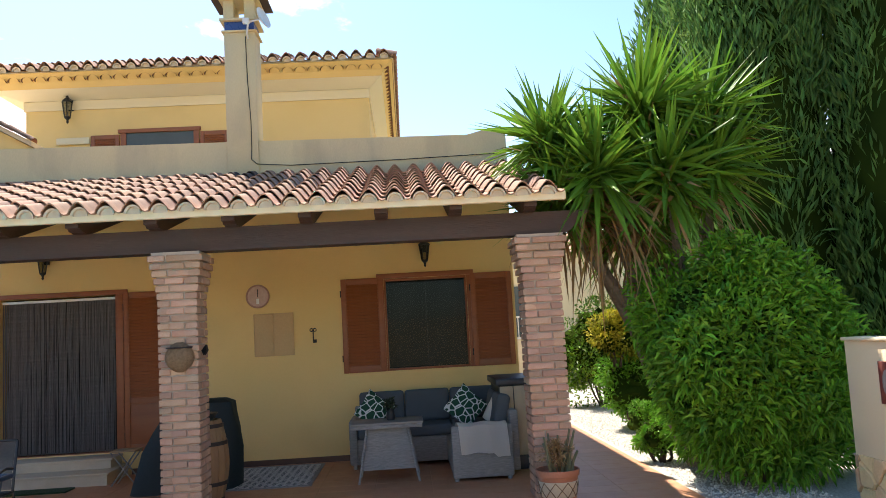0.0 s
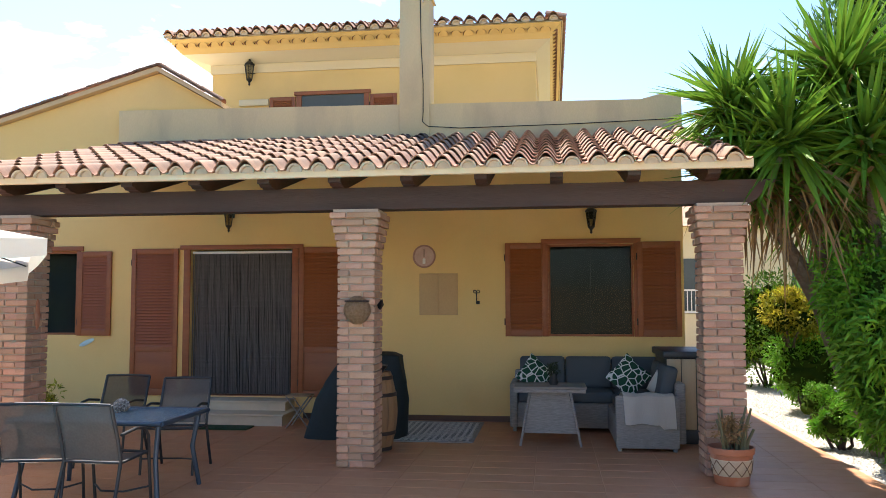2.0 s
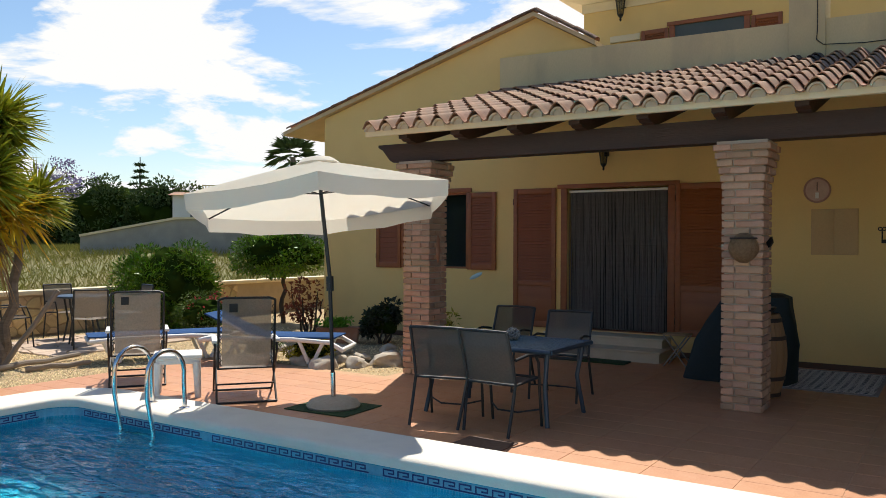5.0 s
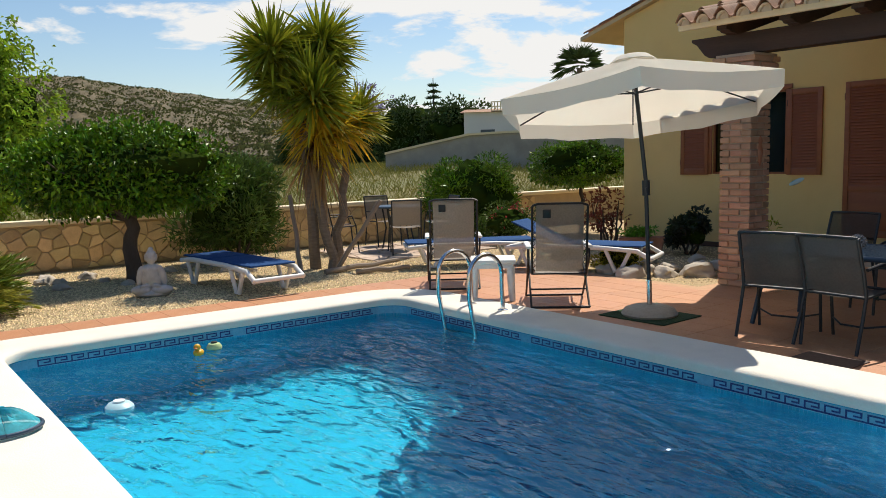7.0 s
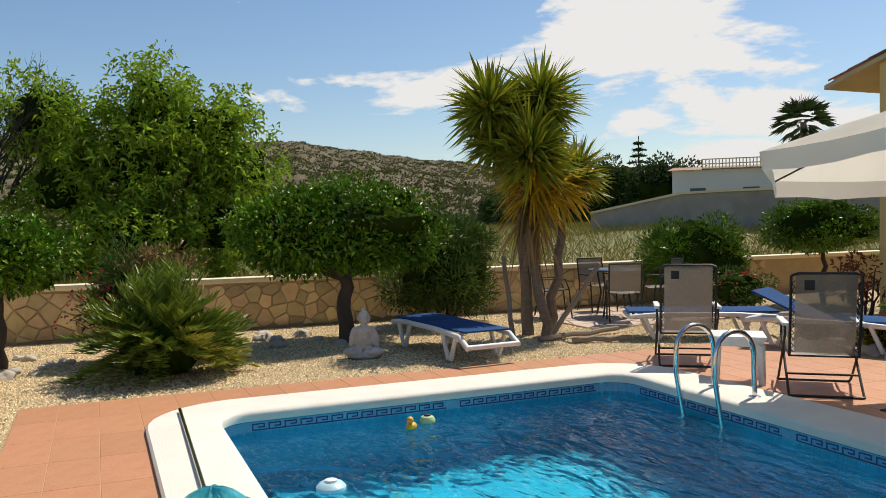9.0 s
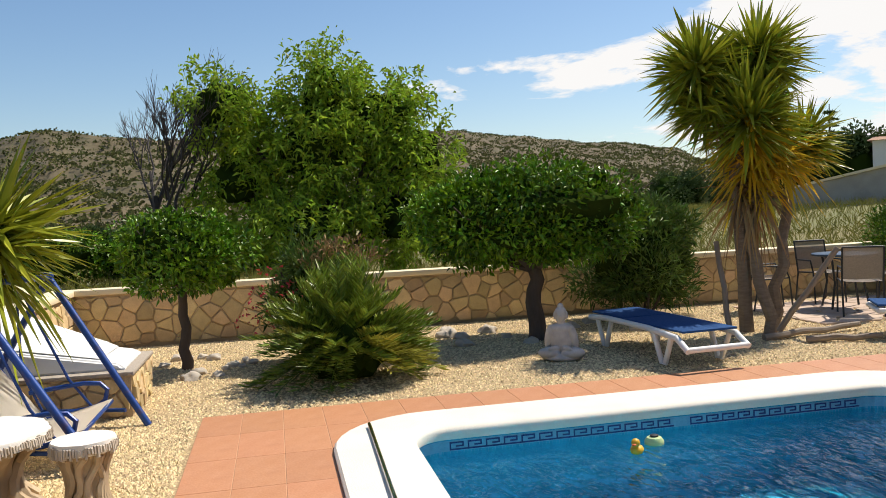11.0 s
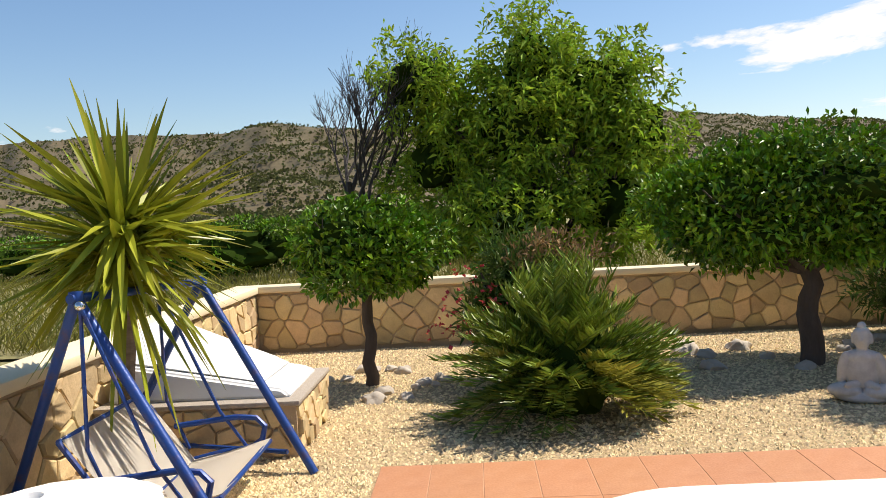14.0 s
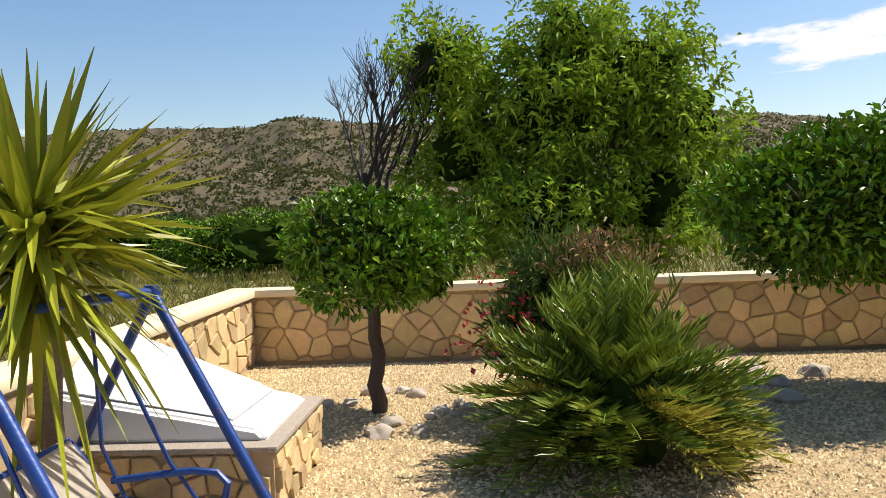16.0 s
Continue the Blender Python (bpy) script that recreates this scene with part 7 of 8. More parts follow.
for a in tips:
    e = tilt @ Vector((math.cos(a) * RIM * 0.985, math.sin(a) * RIM * 0.985, LOW - 0.012))
    m_ = tilt @ Vector((math.cos(a) * RIM * 0.5, math.sin(a) * RIM * 0.5, PEAK + (LOW - PEAK) * 0.5 - 0.022))
    rib = tubed("rib", [hub, m_, e], 0.008, charcoal, par, 6)
    tubed("strut", [tilt @ Vector((0, 0, -0.06)), m_], 0.007, charcoal, rib, 6)
tubed("pole", [(0, 0, 0.08), (-0.05, 0, 1.25), tuple(hub)], 0.019, charcoal, par, 12)
tubed("lower_pole", [(0, 0, 0.06), (-0.008, 0, 0.34)], 0.024, chrome, par, 12, "bright steel lower pole")
bm = bmesh.new()
cyl_into(bm, (-0.045, 0, 1.12), (-0.05, 0, 1.26), 0.036, seg=12)
part("crank_box", bm, charcoal, par, smooth=True)
tubed("crank_handle", [(-0.05, 0, 1.19), (0.0, -0.06, 1.19), (0.02, -0.06, 1.12)], 0.007, charcoal, par, 6)
lathed("base", [(0.25, 0.012), (0.26, 0.03), (0.23, 0.075), (0.16, 0.10), (0.04, 0.11)], concrete, par, 24, label="pebbled concrete base")
bm = bmesh.new()
box_into(bm, -0.36, 0.36, -0.30, 0.30, 0.001, 0.011, 0.003)
mat_ob = tagged(part("turf_mat", bm, turf), "square of green artificial turf under the parasol", "mat")
mat_ob.matrix_world = pose(-5.5, 5.86, 0, 0, 0, 3)

# pool ladder
lad = thing("pool_ladder", "polished steel pool ladder with two arched handrails", "ladder", (-6.73, 4.68, 0))
for s in (-1, 1):
    x = 0.235 * s
    arc = [(x, 0.24, 0.045), (x, 0.23, 0.30)] + [(x, 0.03 + 0.20 * math.cos(radians(a)), 0.40 + 0.20 * math.sin(radians(a))) for a in range(0, 181, 20)] + [(x, -0.17, 0.20), (x, -0.10, -0.15), (x, -0.08, -0.9)]
    tubed("handrail", arc, 0.021, chrome, lad, 12)
    lathed("flange", [(0.05, 0.044), (0.05, 0.052), (0.024, 0.062)], chrome, lad, 16, (x, 0.24))
for z in (-0.20, -0.45, -0.70):
    boxed("tread", (-0.235, 0.235, -0.13, -0.05, z, z + 0.025), chrome, lad, 0.006)

# floats in the pool
yellow_pl = material("yellow_rubber", (0.70, 0.38, 0.02), 0.4, scale=8, fine=60, bump=0.03)
orange_pl = material("orange_rubber", (0.65, 0.12, 0.02), 0.4, scale=8, fine=60, bump=0.03)
duck = thing("rubber_duck", "small yellow toy duck floating in the pool", "toy", (-7.55, 2.32, WATER))
for nm, c, r, mt in (("body", (0, 0, 0.02), (0.06, 0.045, 0.035), yellow_pl), ("head", (0.03, 0, 0.075), (0.032, 0.03, 0.03), yellow_pl), ("bill", (0.066, 0, 0.07), (0.016, 0.016, 0.007), orange_pl)):
    bm = bmesh.new()
    bmesh.ops.create_uvsphere(bm, u_segments=16, v_segments=10, radius=1, matrix=Matrix.Translation(c) @ Matrix.Diagonal((*r, 1)))
    part(nm, bm, mt, duck, smooth=True)
duck.rotation_euler.z = -0.7
lime = material("pale_lime_plastic", (0.50, 0.62, 0.30), 0.4, scale=8, fine=60, bump=0.03)
aqua = material("pale_aqua_plastic", (0.45, 0.68, 0.74), 0.35, scale=8, fine=60, bump=0.03)
for nm, lab, at, mt, s in (("thermometer_float", "round pale green pool float with a dark centre", (-7.70, 2.52, WATER), lime, 0.068), ("chlorine_float", "round white and blue chlorine dispenser floating in the pool", (-6.38, 1.33, WATER), aqua, 0.095)):
    fl = thing(nm, lab, "float", at)
    lathed("ring", [(s * 0.7, -0.03), (s, -0.005), (s, 0.02), (s * 0.75, 0.045), (s * 0.45, 0.05)], mt, fl, 20)
    lathed("cap", [(s * 0.42, 0.045), (s * 0.42, 0.062), (s * 0.1, 0.068)], black_iron if mt is lime else plastic_white, fl, 16)

# leaf net lying on the coping
net = thing("pool_net", "turquoise leaf net with an aluminium pole on the coping", "pool net", (-5.78, 0.52, 0.05))
net_mesh = sheer("turquoise_net", (0.06, 0.68, 0.82), 0.25)
tubed("pole", [(-2.38, 0.07, 0.015), (-0.05, 0.0, 0.02)], 0.014, chrome, net, 10)
loop_pts = [(0.14 * math.cos(a * math.tau / 28) * 1.25 + 0.08, 0.21 * math.sin(a * math.tau / 28), 0.02) for a in range(29)]
tubed("hoop", loop_pts, 0.013, blue_grey, net, 8)
rows_ = [[(0.08 + (p[0] - 0.08) * f, p[1] * f, 0.02 + 0.10 * (1 - f * f) * (1 + 0.25 * math.sin(k * 1.7))) for k, p in enumerate(loop_pts)] for f in (1.0, 0.8, 0.55, 0.3, 0.02)]
sheeted("bag", rows_, net_mesh, net, 0.003)


# sofa corner
def cushion_into(bm, x0, x1, y0, y1, z0, z1, r=0.05):
    made = bmesh.ops.create_cube(bm, size=1.0, matrix=Matrix.LocRotScale(((x0 + x1) / 2, (y0 + y1) / 2, (z0 + z1) / 2), None, (x1 - x0, y1 - y0, z1 - z0)))
    bmesh.ops.bevel(bm, geom=list({e for v in made["verts"] for e in v.link_edges}), offset=r, segments=4, affect="EDGES", profile=0.6)


sofa = thing("corner_sofa", "grey wicker corner sofa with slate cushions against the wall", "sofa")


def soft(name, dims, parent, mat=cushion, r=0.05, label=""):
    bm = bmesh.new()
    cushion_into(bm, *dims, r)
    return part(name, bm, mat, parent, label, True)


boxed("base", (-0.76, 1.22, 10.35, 11.05, 0.05, 0.36), wicker, sofa, 0.02)
boxed("back_frame", (-0.76, 1.22, 11.0, 11.10, 0.05, 0.72), wicker, sofa, 0.02)
boxed("arm", (-0.80, -0.70, 10.33, 11.08, 0.05, 0.60), wicker, sofa, 0.025)
boxed("chaise_base", (0.42, 1.08, 9.14, 10.34, 0.05, 0.36), wicker, sofa, 0.02)
boxed("chaise_end", (0.42, 1.10, 9.08, 9.16, 0.03, 0.60), wicker, sofa, 0.025)
boxed("side_back", (1.10, 1.20, 9.3, 10.99, 0.05, 0.72), wicker, sofa, 0.02)
for x, y in ((-0.74, 10.37), (0.46, 9.12), (1.05, 9.12), (1.16, 10.9), (-0.74, 11.03)):
    bm = bmesh.new()
    cyl_into(bm, (x, y, 0), (x, y, 0.06), 0.025, seg=8)
    part("foot", bm, wicker, sofa)
for k in range(3):
    soft("seat_cushion", (-0.69 + 0.60 * k, -0.095 + 0.60 * k, 10.33, 10.92, 0.361, 0.50), sofa)
    bk = soft("back_cushion", (-0.69 + 0.60 * k, -0.095 + 0.60 * k, -0.07, 0.09, -0.20, 0.22), sofa, r=0.06)
    bk.matrix_basis = pose(0, 10.90, 0.69, -12, 0, 0)
soft("seat_cushion", (0.46, 1.09, 9.17, 10.32, 0.361, 0.49), sofa)
for y0 in (9.42, 10.0):
    bk = soft("back_cushion", (-0.07, 0.09, y0, y0 + 0.55, -0.20, 0.22), sofa, r=0.06)
    bk.matrix_basis = pose(1.02, 0, 0.68, 0, 12, 0)
leafy = bpy.data.materials.new("palm_leaf_print")
leafy.use_nodes = True
n, l = leafy.node_tree.nodes, leafy.node_tree.links
co, vo, cr = n.new("ShaderNodeTexCoord"), n.new("ShaderNodeTexVoronoi"), n.new("ShaderNodeValToRGB")
vo.inputs["Scale"].default_value = 11
vo.feature = "DISTANCE_TO_EDGE"
l.new(co.outputs["Object"], vo.inputs["Vector"])
cr.color_ramp.elements[0].color, cr.color_ramp.elements[1].color = (0.72, 0.74, 0.68, 1), (0.012, 0.07, 0.035, 1)
cr.color_ramp.elements[0].position, cr.color_ramp.elements[1].position = 0.05, 0.08
l.new(vo.outputs["Distance"], cr.inputs[0])
l.new(cr.outputs[0], n["Principled BSDF"].inputs["Base Color"])
n["Principled BSDF"].inputs["Roughness"].default_value = 0.9


def pillow(name, at, turn, size, mat, label):
    bm = bmesh.new()
    g = []
    N = 10
    for s in (-1, 1):
        for i in range(N + 1):
            for j in range(N + 1):
                u, w = i / N * 2 - 1, j / N * 2 - 1
                t = max(0, (1 - u * u) * (1 - w * w)) ** 0.45
                pinch = 1 - 0.10 * (1 - abs(u * w))
                g.append(bm.verts.new((u * size * pinch, s * 0.075 * t, w * size * pinch)))
    for s in (0, 1):
        o = s * (N + 1) ** 2
        for i in range(N):
            for j in range(N):
                a = o + i * (N + 1) + j
                bm.faces.new([g[k] for k in (a, a + 1, a + N + 2, a + N + 1)])
    bmesh.ops.remove_doubles(bm, verts=bm.verts, dist=1e-4)
    ob = tagged(part(name, bm, mat, smooth=True), label, "cushion", "loose sofa cushions")
    ob.matrix_world = pose(*at, *turn)
    return ob


pillow("leaf_cushion", (-0.48, 10.55, 0.70), (-18, 38, 8), 0.20, leafy, "white scatter cushion with a dark green leaf print")
pillow("leaf_cushion", (0.68, 10.35, 0.70), (-18, 42, -12), 0.21, leafy, "white scatter cushion with a green leaf print on the corner seat")
pillow("white_cushion", (0.98, 9.85, 0.64), (-10, 30, -55), 0.14, canvas, "small plain white scatter cushion")
bm = bmesh.new()
rows_ = []
for j, (y, z) in enumerate(((9.75, 0.515), (9.45, 0.52), (9.2, 0.625), (9.10, 0.632), (9.055, 0.60), (9.045, 0.45), (9.04, 0.30))):
    rows_.append([(0.46 + 0.045 * k + 0.01 * j, y - 0.010 * math.sin(k * 1.3 + j), z + 0.008 * math.sin(k * 0.9 + j * 0.7) - (0.05 * (k > 8) if j == 6 else 0)) for k in range(13)])
sheet_into(bm, rows_)
bmesh.ops.solidify(bm, geom=list(bm.faces), thickness=0.018)
tagged(part("towel", bm, towel_mat, smooth=True), "cream towel draped over the end of the sofa", "towel")

ct = thing("coffee_table", "grey wicker patio table with a pale slatted top", "table", (-0.29, 9.55, 0))
top_wood = material("grey_composite_plank", (0.24, 0.225, 0.20), 0.7, other=(0.17, 0.16, 0.145), scale=3, fine=40, bump=0.2, stretch=(0.4, 4, 1), vary=0.1)
for k in range(5):
    boxed("plank", (-0.41, 0.41, -0.28 + 0.113 * k, -0.172 + 0.113 * k, 0.645, 0.668), top_wood, ct, 0.004)
boxed("apron", (-0.40, 0.40, -0.27, 0.27, 0.60, 0.644), wicker, ct, 0.008)
bm = bmesh.new()
a = [bm.verts.new(q) for q in ((-0.30, -0.20, 0.14), (0.30, -0.20, 0.14), (0.30, 0.20, 0.14), (-0.30, 0.20, 0.14))]
b = [bm.verts.new(q) for q in ((-0.21, -0.18, 0.599), (0.21, -0.18, 0.599), (0.21, 0.18, 0.599), (-0.21, 0.18, 0.599))]
bm.faces.new(a[::-1])
bm.faces.new(b)
for k in range(4):
    bm.faces.new((a[k], a[(k + 1) % 4], b[(k + 1) % 4], b[k]))
part("skirt", bm, wicker, ct)
for sx in (-1, 1):
    for sy_ in (-1, 1):
        tubed("leg", [(sx * 0.34, sy_ * 0.25, 0), (sx * 0.23, sy_ * 0.21, 0.60)], 0.014, wicker, ct)
bm = bmesh.new()
lathe_into(bm, [(0.045, 0), (0.055, 0.03), (0.04, 0.10), (0.052, 0.13)], 14)
pt = thing("table_plant", "small dark potted plant on the patio table", "plant", (-0.25, 9.55, 0.668))
part("pot", bm, charcoal, pt, smooth=True)
foliage("leaves", (0, 0, 0.17), (0.08, 0.08, 0.07), 160, 0.05, 0.02, succulent, pt, 5)

bx = thing("storage_cabinet", "beige garden storage cabinet with a black lid", "cabinet")
cab_beige = material("beige_plastic_planks", (0.42, 0.34, 0.22), 0.6, other=(0.35, 0.28, 0.18), scale=4, fine=60, bump=0.15, stretch=(6, 1, 0.3))
boxed("body", (1.22, 1.90, 9.62, 10.6, 0.16, 0.98), charcoal, bx, 0.01)
for k in range(4):
    boxed("board", (1.225 + 0.165 * k, 1.38 + 0.165 * k, 9.596, 9.618, 0.17, 0.97), cab_beige, bx, 0.006)
boxed("lid", (1.18, 1.93, 9.57, 10.63, 0.981, 1.06), charcoal, bx, 0.015, "black lid")
boxed("plinth", (1.24, 1.88, 9.64, 10.58, 0.0, 0.159), charcoal, bx, 0.006)
boxed("handle", (1.86, 1.88, 9.585, 9.596, 0.5, 0.62), chrome, bx, 0.002, "chrome handle")
bx.location.x = -0.18

# barrel, covered barbecue, stool, rug, doormats
ba = thing("oak_barrel", "old oak barrel with dark iron hoops behind the column", "barrel", (-2.24, 8.85, 0))
prof = [(0.20 + 0.075 * math.sin(math.pi * f), 0.86 * f) for f in [k / 14 for k in range(15)]]
for k in range(18):
    a0, a1 = k * math.tau / 18 + 0.012, (k + 1) * math.tau / 18 - 0.012
    bm = bmesh.new()
    g = [[bm.verts.new((r * math.cos(a), r * math.sin(a), z)) for a in (a0, (a0 + a1) / 2, a1)] for r, z in prof]
    h = [[bm.verts.new(((r - 0.02) * math.cos(a), (r - 0.02) * math.sin(a), z)) for a in (a0, (a0 + a1) / 2, a1)] for r, z in prof]
    for p, q, rev in ((g, h, 0),):
        for i in range(len(prof) - 1):
            for j in range(2):
                bm.faces.new((g[i][j], g[i][j + 1], g[i + 1][j + 1], g[i + 1][j]))
                bm.faces.new((h[i][j + 1], h[i][j], h[i + 1][j], h[i + 1][j + 1]))
            bm.faces.new((h[i][0], g[i][0], g[i + 1][0], h[i + 1][0]))
            bm.faces.new((g[i][2], h[i][2], h[i + 1][2], g[i + 1][2]))
    part("stave", bm, barrel_wood, ba, smooth=True)
lathed("head", [(0.19, 0.80), (0.19, 0.82)], barrel_wood, ba, 24)
for f in (0.04, 0.24, 0.72, 0.93):
    r = 0.20 + 0.075 * math.sin(math.pi * f)
    lathed("hoop", [(r - 0.005, 0.86 * f - 0.02), (r + 0.006, 0.86 * f - 0.02), (r + 0.006, 0.86 * f + 0.02), (r - 0.005, 0.86 * f + 0.02)], hoop_mat, ba, 30)
jar = tagged(lathed("planter_dish", [(0.10, 0.82), (0.12, 0.86), (0.17, 0.93), (0.16, 0.93)], charcoal, None, 20), "dark dish standing on the barrel", "dish")
jar.location = (-2.24, 8.85, 0.0)
bm = bmesh.new()
made = []
rows_ = []
for z, sx, sy_ in ((0.0, 0.62, 0.34), (0.12, 0.60, 0.33), (0.45, 0.56, 0.30), (0.66, 0.49, 0.28), (0.86, 0.40, 0.26), (0.98, 0.36, 0.22), (1.02, 0.26, 0.14)):
    rows_.append([(0.22 * z + sx * math.copysign(abs(math.cos(a)) ** 0.6, math.cos(a)) * (1 + 0.03 * math.sin(7 * a + z * 5)), sy_ * math.copysign(abs(math.sin(a)) ** 0.6, math.sin(a)) * (1 + 0.04 * math.sin(5 * a + z * 9)), z) for a in [k * math.tau / 40 for k in range(40)]])
ring_into(bm, rows_)
bm.verts.ensure_lookup_table()
bm.faces.new(bm.verts[-40:])
bq = tagged(part("covered_barbecue", bm, cover_mat, smooth=True), "barbecue under a dark teal weather cover", "barbecue")
bq.location = (-2.66, 9.75, 0.002)
stool = thing("folding_stool", "small folding stool with crossed metal legs", "stool", (-3.55, 10.35, 0))
boxed("seat", (-0.16, 0.16, -0.13, 0.13, 0.405, 0.425), basket_mat, stool, 0.006)
for y in (-0.11, 0.11):
    for s in (-1, 1):
        tubed("leg", [(-0.15 * s, y, 0), (0.15 * s, y, 0.405)], 0.009, wicker, stool, 8)
rug = thing("rug", "dark and pale patterned rug on the patio tiles", "rug")
RX0, RX1 = -2.36, -1.22
boxed("backing", (RX0, RX1, 9.45, 10.95, 0.001, 0.008), cushion, rug)
rug_pale = material("pale_rug_yarn", (0.56, 0.54, 0.50), 0.95, other=(0.44, 0.42, 0.39), scale=30, fine=160, bump=0.5)
bm = bmesh.new()
for i in range(14):
    for j in range(18):
        cx, cy_ = RX0 + (i + 0.5) * (RX1 - RX0) / 14, 9.45 + (j + 0.5) * 1.5 / 18
        a = radians(45 if (i + j) % 2 else -45)
        for off in (-0.019, 0.019):
            m4 = Matrix.Translation((cx, cy_, 0.0085)) @ Matrix.Rotation(a, 4, "Z") @ Matrix.Translation((0, off, 0))
            vs = [bm.verts.new(m4 @ Vector(q)) for q in ((-0.036, -0.010, 0), (0.036, -0.010, 0), (0.036, 0.010, 0), (-0.036, 0.010, 0), (-0.034, -0.008, 0.004), (0.034, -0.008, 0.004), (0.034, 0.008, 0.004), (-0.034, 0.008, 0.004))]
            for q in ((4, 5, 6, 7), (0, 1, 5, 4), (1, 2, 6, 5), (2, 3, 7, 6), (3, 0, 4, 7)):
                bm.faces.new([vs[k] for k in q])
tagged(part("woven_pattern", bm, rug_pale, rug), kind="stuff")
for a in ((RX0 - 0.04, RX0 - 0.001, 9.41, 10.99), (RX1 + 0.001, RX1 + 0.04, 9.41, 10.99), (RX0, RX1, 9.41, 9.449), (RX0, RX1, 10.951, 10.99)):
    boxed("border", (*a, 0.001, 0.012), wicker, rug)
for nm, dims, mt, lab in (("doormat", (-4.95, -4.15, 10.0, 10.30, 0.001, 0.02), turf, "dark green doormat before the steps"), ("drain_cover", (-3.82, -3.38, 5.25, 5.62, 0.001, 0.008), skirting_mat, "brown floor mat lying near the pool edge")):
    bm = bmesh.new()
    box_into(bm, *dims, 0.003)
    tagged(part(nm, bm, mt), lab, "mat")

# baskets and masks on the columns
bk = thing("wall_basket", "rounded woven basket hung on the brick column", "basket", (-2.18, 7.86, 1.55))
bm = bmesh.new()
rows_ = [[(0.14 * math.sin(math.pi * t) ** 0.6 * math.cos(a), -0.11 * math.sin(math.pi * t) ** 0.6 * math.sin(a), 0.15 - 0.30 * t) for a in [math.pi * k / 12 for k in range(13)]] for t in [0.03 + 0.94 * k / 10 for k in range(11)]]
sheet_into(bm, rows_)
bmesh.ops.solidify(bm, geom=list(bm.faces), thickness=0.01)
part("weave", bm, basket_mat, bk, smooth=True)
tubed("band", [(0.12 * math.cos(a), -0.09 * math.sin(a) - 0.01, 0.09) for a in [math.pi * k / 12 for k in range(13)]], 0.008, hoop_mat, bk, 6)
bf = thing("metal_butterfly", "small dark metal butterfly on the column side", "ornament", (-2.0, 7.95, 1.60))
for s in (-1, 1):
    bm = bmesh.new()
    v = [bm.verts.new(q) for q in ((0, 0, 0), (0.05, 0.03 * s, 0.06), (0.06, 0.05 * s, 0.0), (0.03, 0.03 * s, -0.05))]
    bm.faces.new(v)
    bmesh.ops.solidify(bm, geom=list(bm.faces), thickness=0.004)
    part("wing", bm, black_iron, bf)
ml = thing("wall_lizard", "small terracotta ornament hung on the brick column", "ornament", (-5.755, 8.06, 1.50))
bm = bmesh.new()
lathe_into(bm, [(0.012, -0.16), (0.035, -0.10), (0.05, 0.0), (0.03, 0.08), (0.04, 0.12), (0.012, 0.17)], 12)
bmesh.ops.transform(bm, matrix=Matrix.Diagonal((0.35, 1, 1, 1)), verts=bm.verts)
part("body", bm, terracotta, ml, smooth=True)
fish = thing("wall_fish", "pale ceramic fish tile on the wall", "ornament", (-7.05, FACADE - 0.012, 1.05))
bm = bmesh.new()
bmesh.ops.create_uvsphere(bm, u_segments=14, v_segments=8, radius=1, matrix=Matrix.Rotation(radians(-24), 4, "Y") @ Matrix.Diagonal((0.13, 0.012, 0.035, 1)))
part("body", bm, aqua, fish, smooth=True)

# pot plant before the right column
pp = thing("cactus_pot", "terracotta pot with string net and a dry cactus plant", "pot plant", (1.32, 7.62, 0))
pot = lathed("pot", [(0.14, 0.0), (0.15, 0.01), (0.185, 0.27), (0.20, 0.275), (0.205, 0.33), (0.19, 0.33), (0.175, 0.29), (0.02, 0.285)], terracotta, pp, 28)
rope = material("brown_cord", (0.20, 0.12, 0.07), 0.9, scale=20, fine=120, bump=0.5)
cream_glaze = material("cream_glazed_band", (0.60, 0.50, 0.35), 0.8, other=(0.50, 0.40, 0.27), scale=8, fine=60, bump=0.2)
lathed("band", [(0.160, 0.085), (0.1655, 0.09), (0.1845, 0.225), (0.180, 0.23)], cream_glaze, pot, 28)
for k in range(10):
    a0 = k * math.tau / 10
    for s in (-1, 1):
        tubed("string", [((0.167 + 0.019 * f) * math.cos(a0 + s * f * 0.628), (0.167 + 0.019 * f) * math.sin(a0 + s * f * 0.628), 0.09 + 0.135 * f) for f in (0, 0.33, 0.66, 1)], 0.004, rope, pot, 5)
stalk_lines = []
rr = random.Random(5)
for k in range(16):
    a, r = rr.uniform(0, math.tau), rr.uniform(0.02, 0.14)
    h = rr.uniform(0.12, 0.42)
    b0 = Vector((r * math.cos(a), r * math.sin(a), 0.28))
    stalk_lines.append([b0, b0 + Vector((0.02 * math.cos(a), 0.02 * math.sin(a), h * 0.5)), b0 + Vector((0.07 * math.cos(a), 0.07 * math.sin(a), h))])
dry_cactus = material("dry_cactus", (0.14, 0.14, 0.07), 0.9, other=(0.20, 0.15, 0.09), scale=12, fine=60, bump=0.5)
for line in stalk_lines:
    bm = bmesh.new()
    tube_into(bm, line, 0.016, 7, 0.010)
    part("stem", bm, dry_cactus, pp, smooth=True)
foliage("leaves", (0, 0, 0.48), (0.17, 0.17, 0.16), 420, 0.05, 0.018, dead_leaf, pp, 9, 14, 0.3)

# ---- statue, bench block, swing, cast tables ----
bm = bmesh.new()


def lump(c, r, turn=(0, 0, 0)):
    bmesh.ops.create_uvsphere(bm, u_segments=20, v_segments=14, radius=1, matrix=pose(*c, *turn) @ Matrix.Diagonal((*r, 1)))


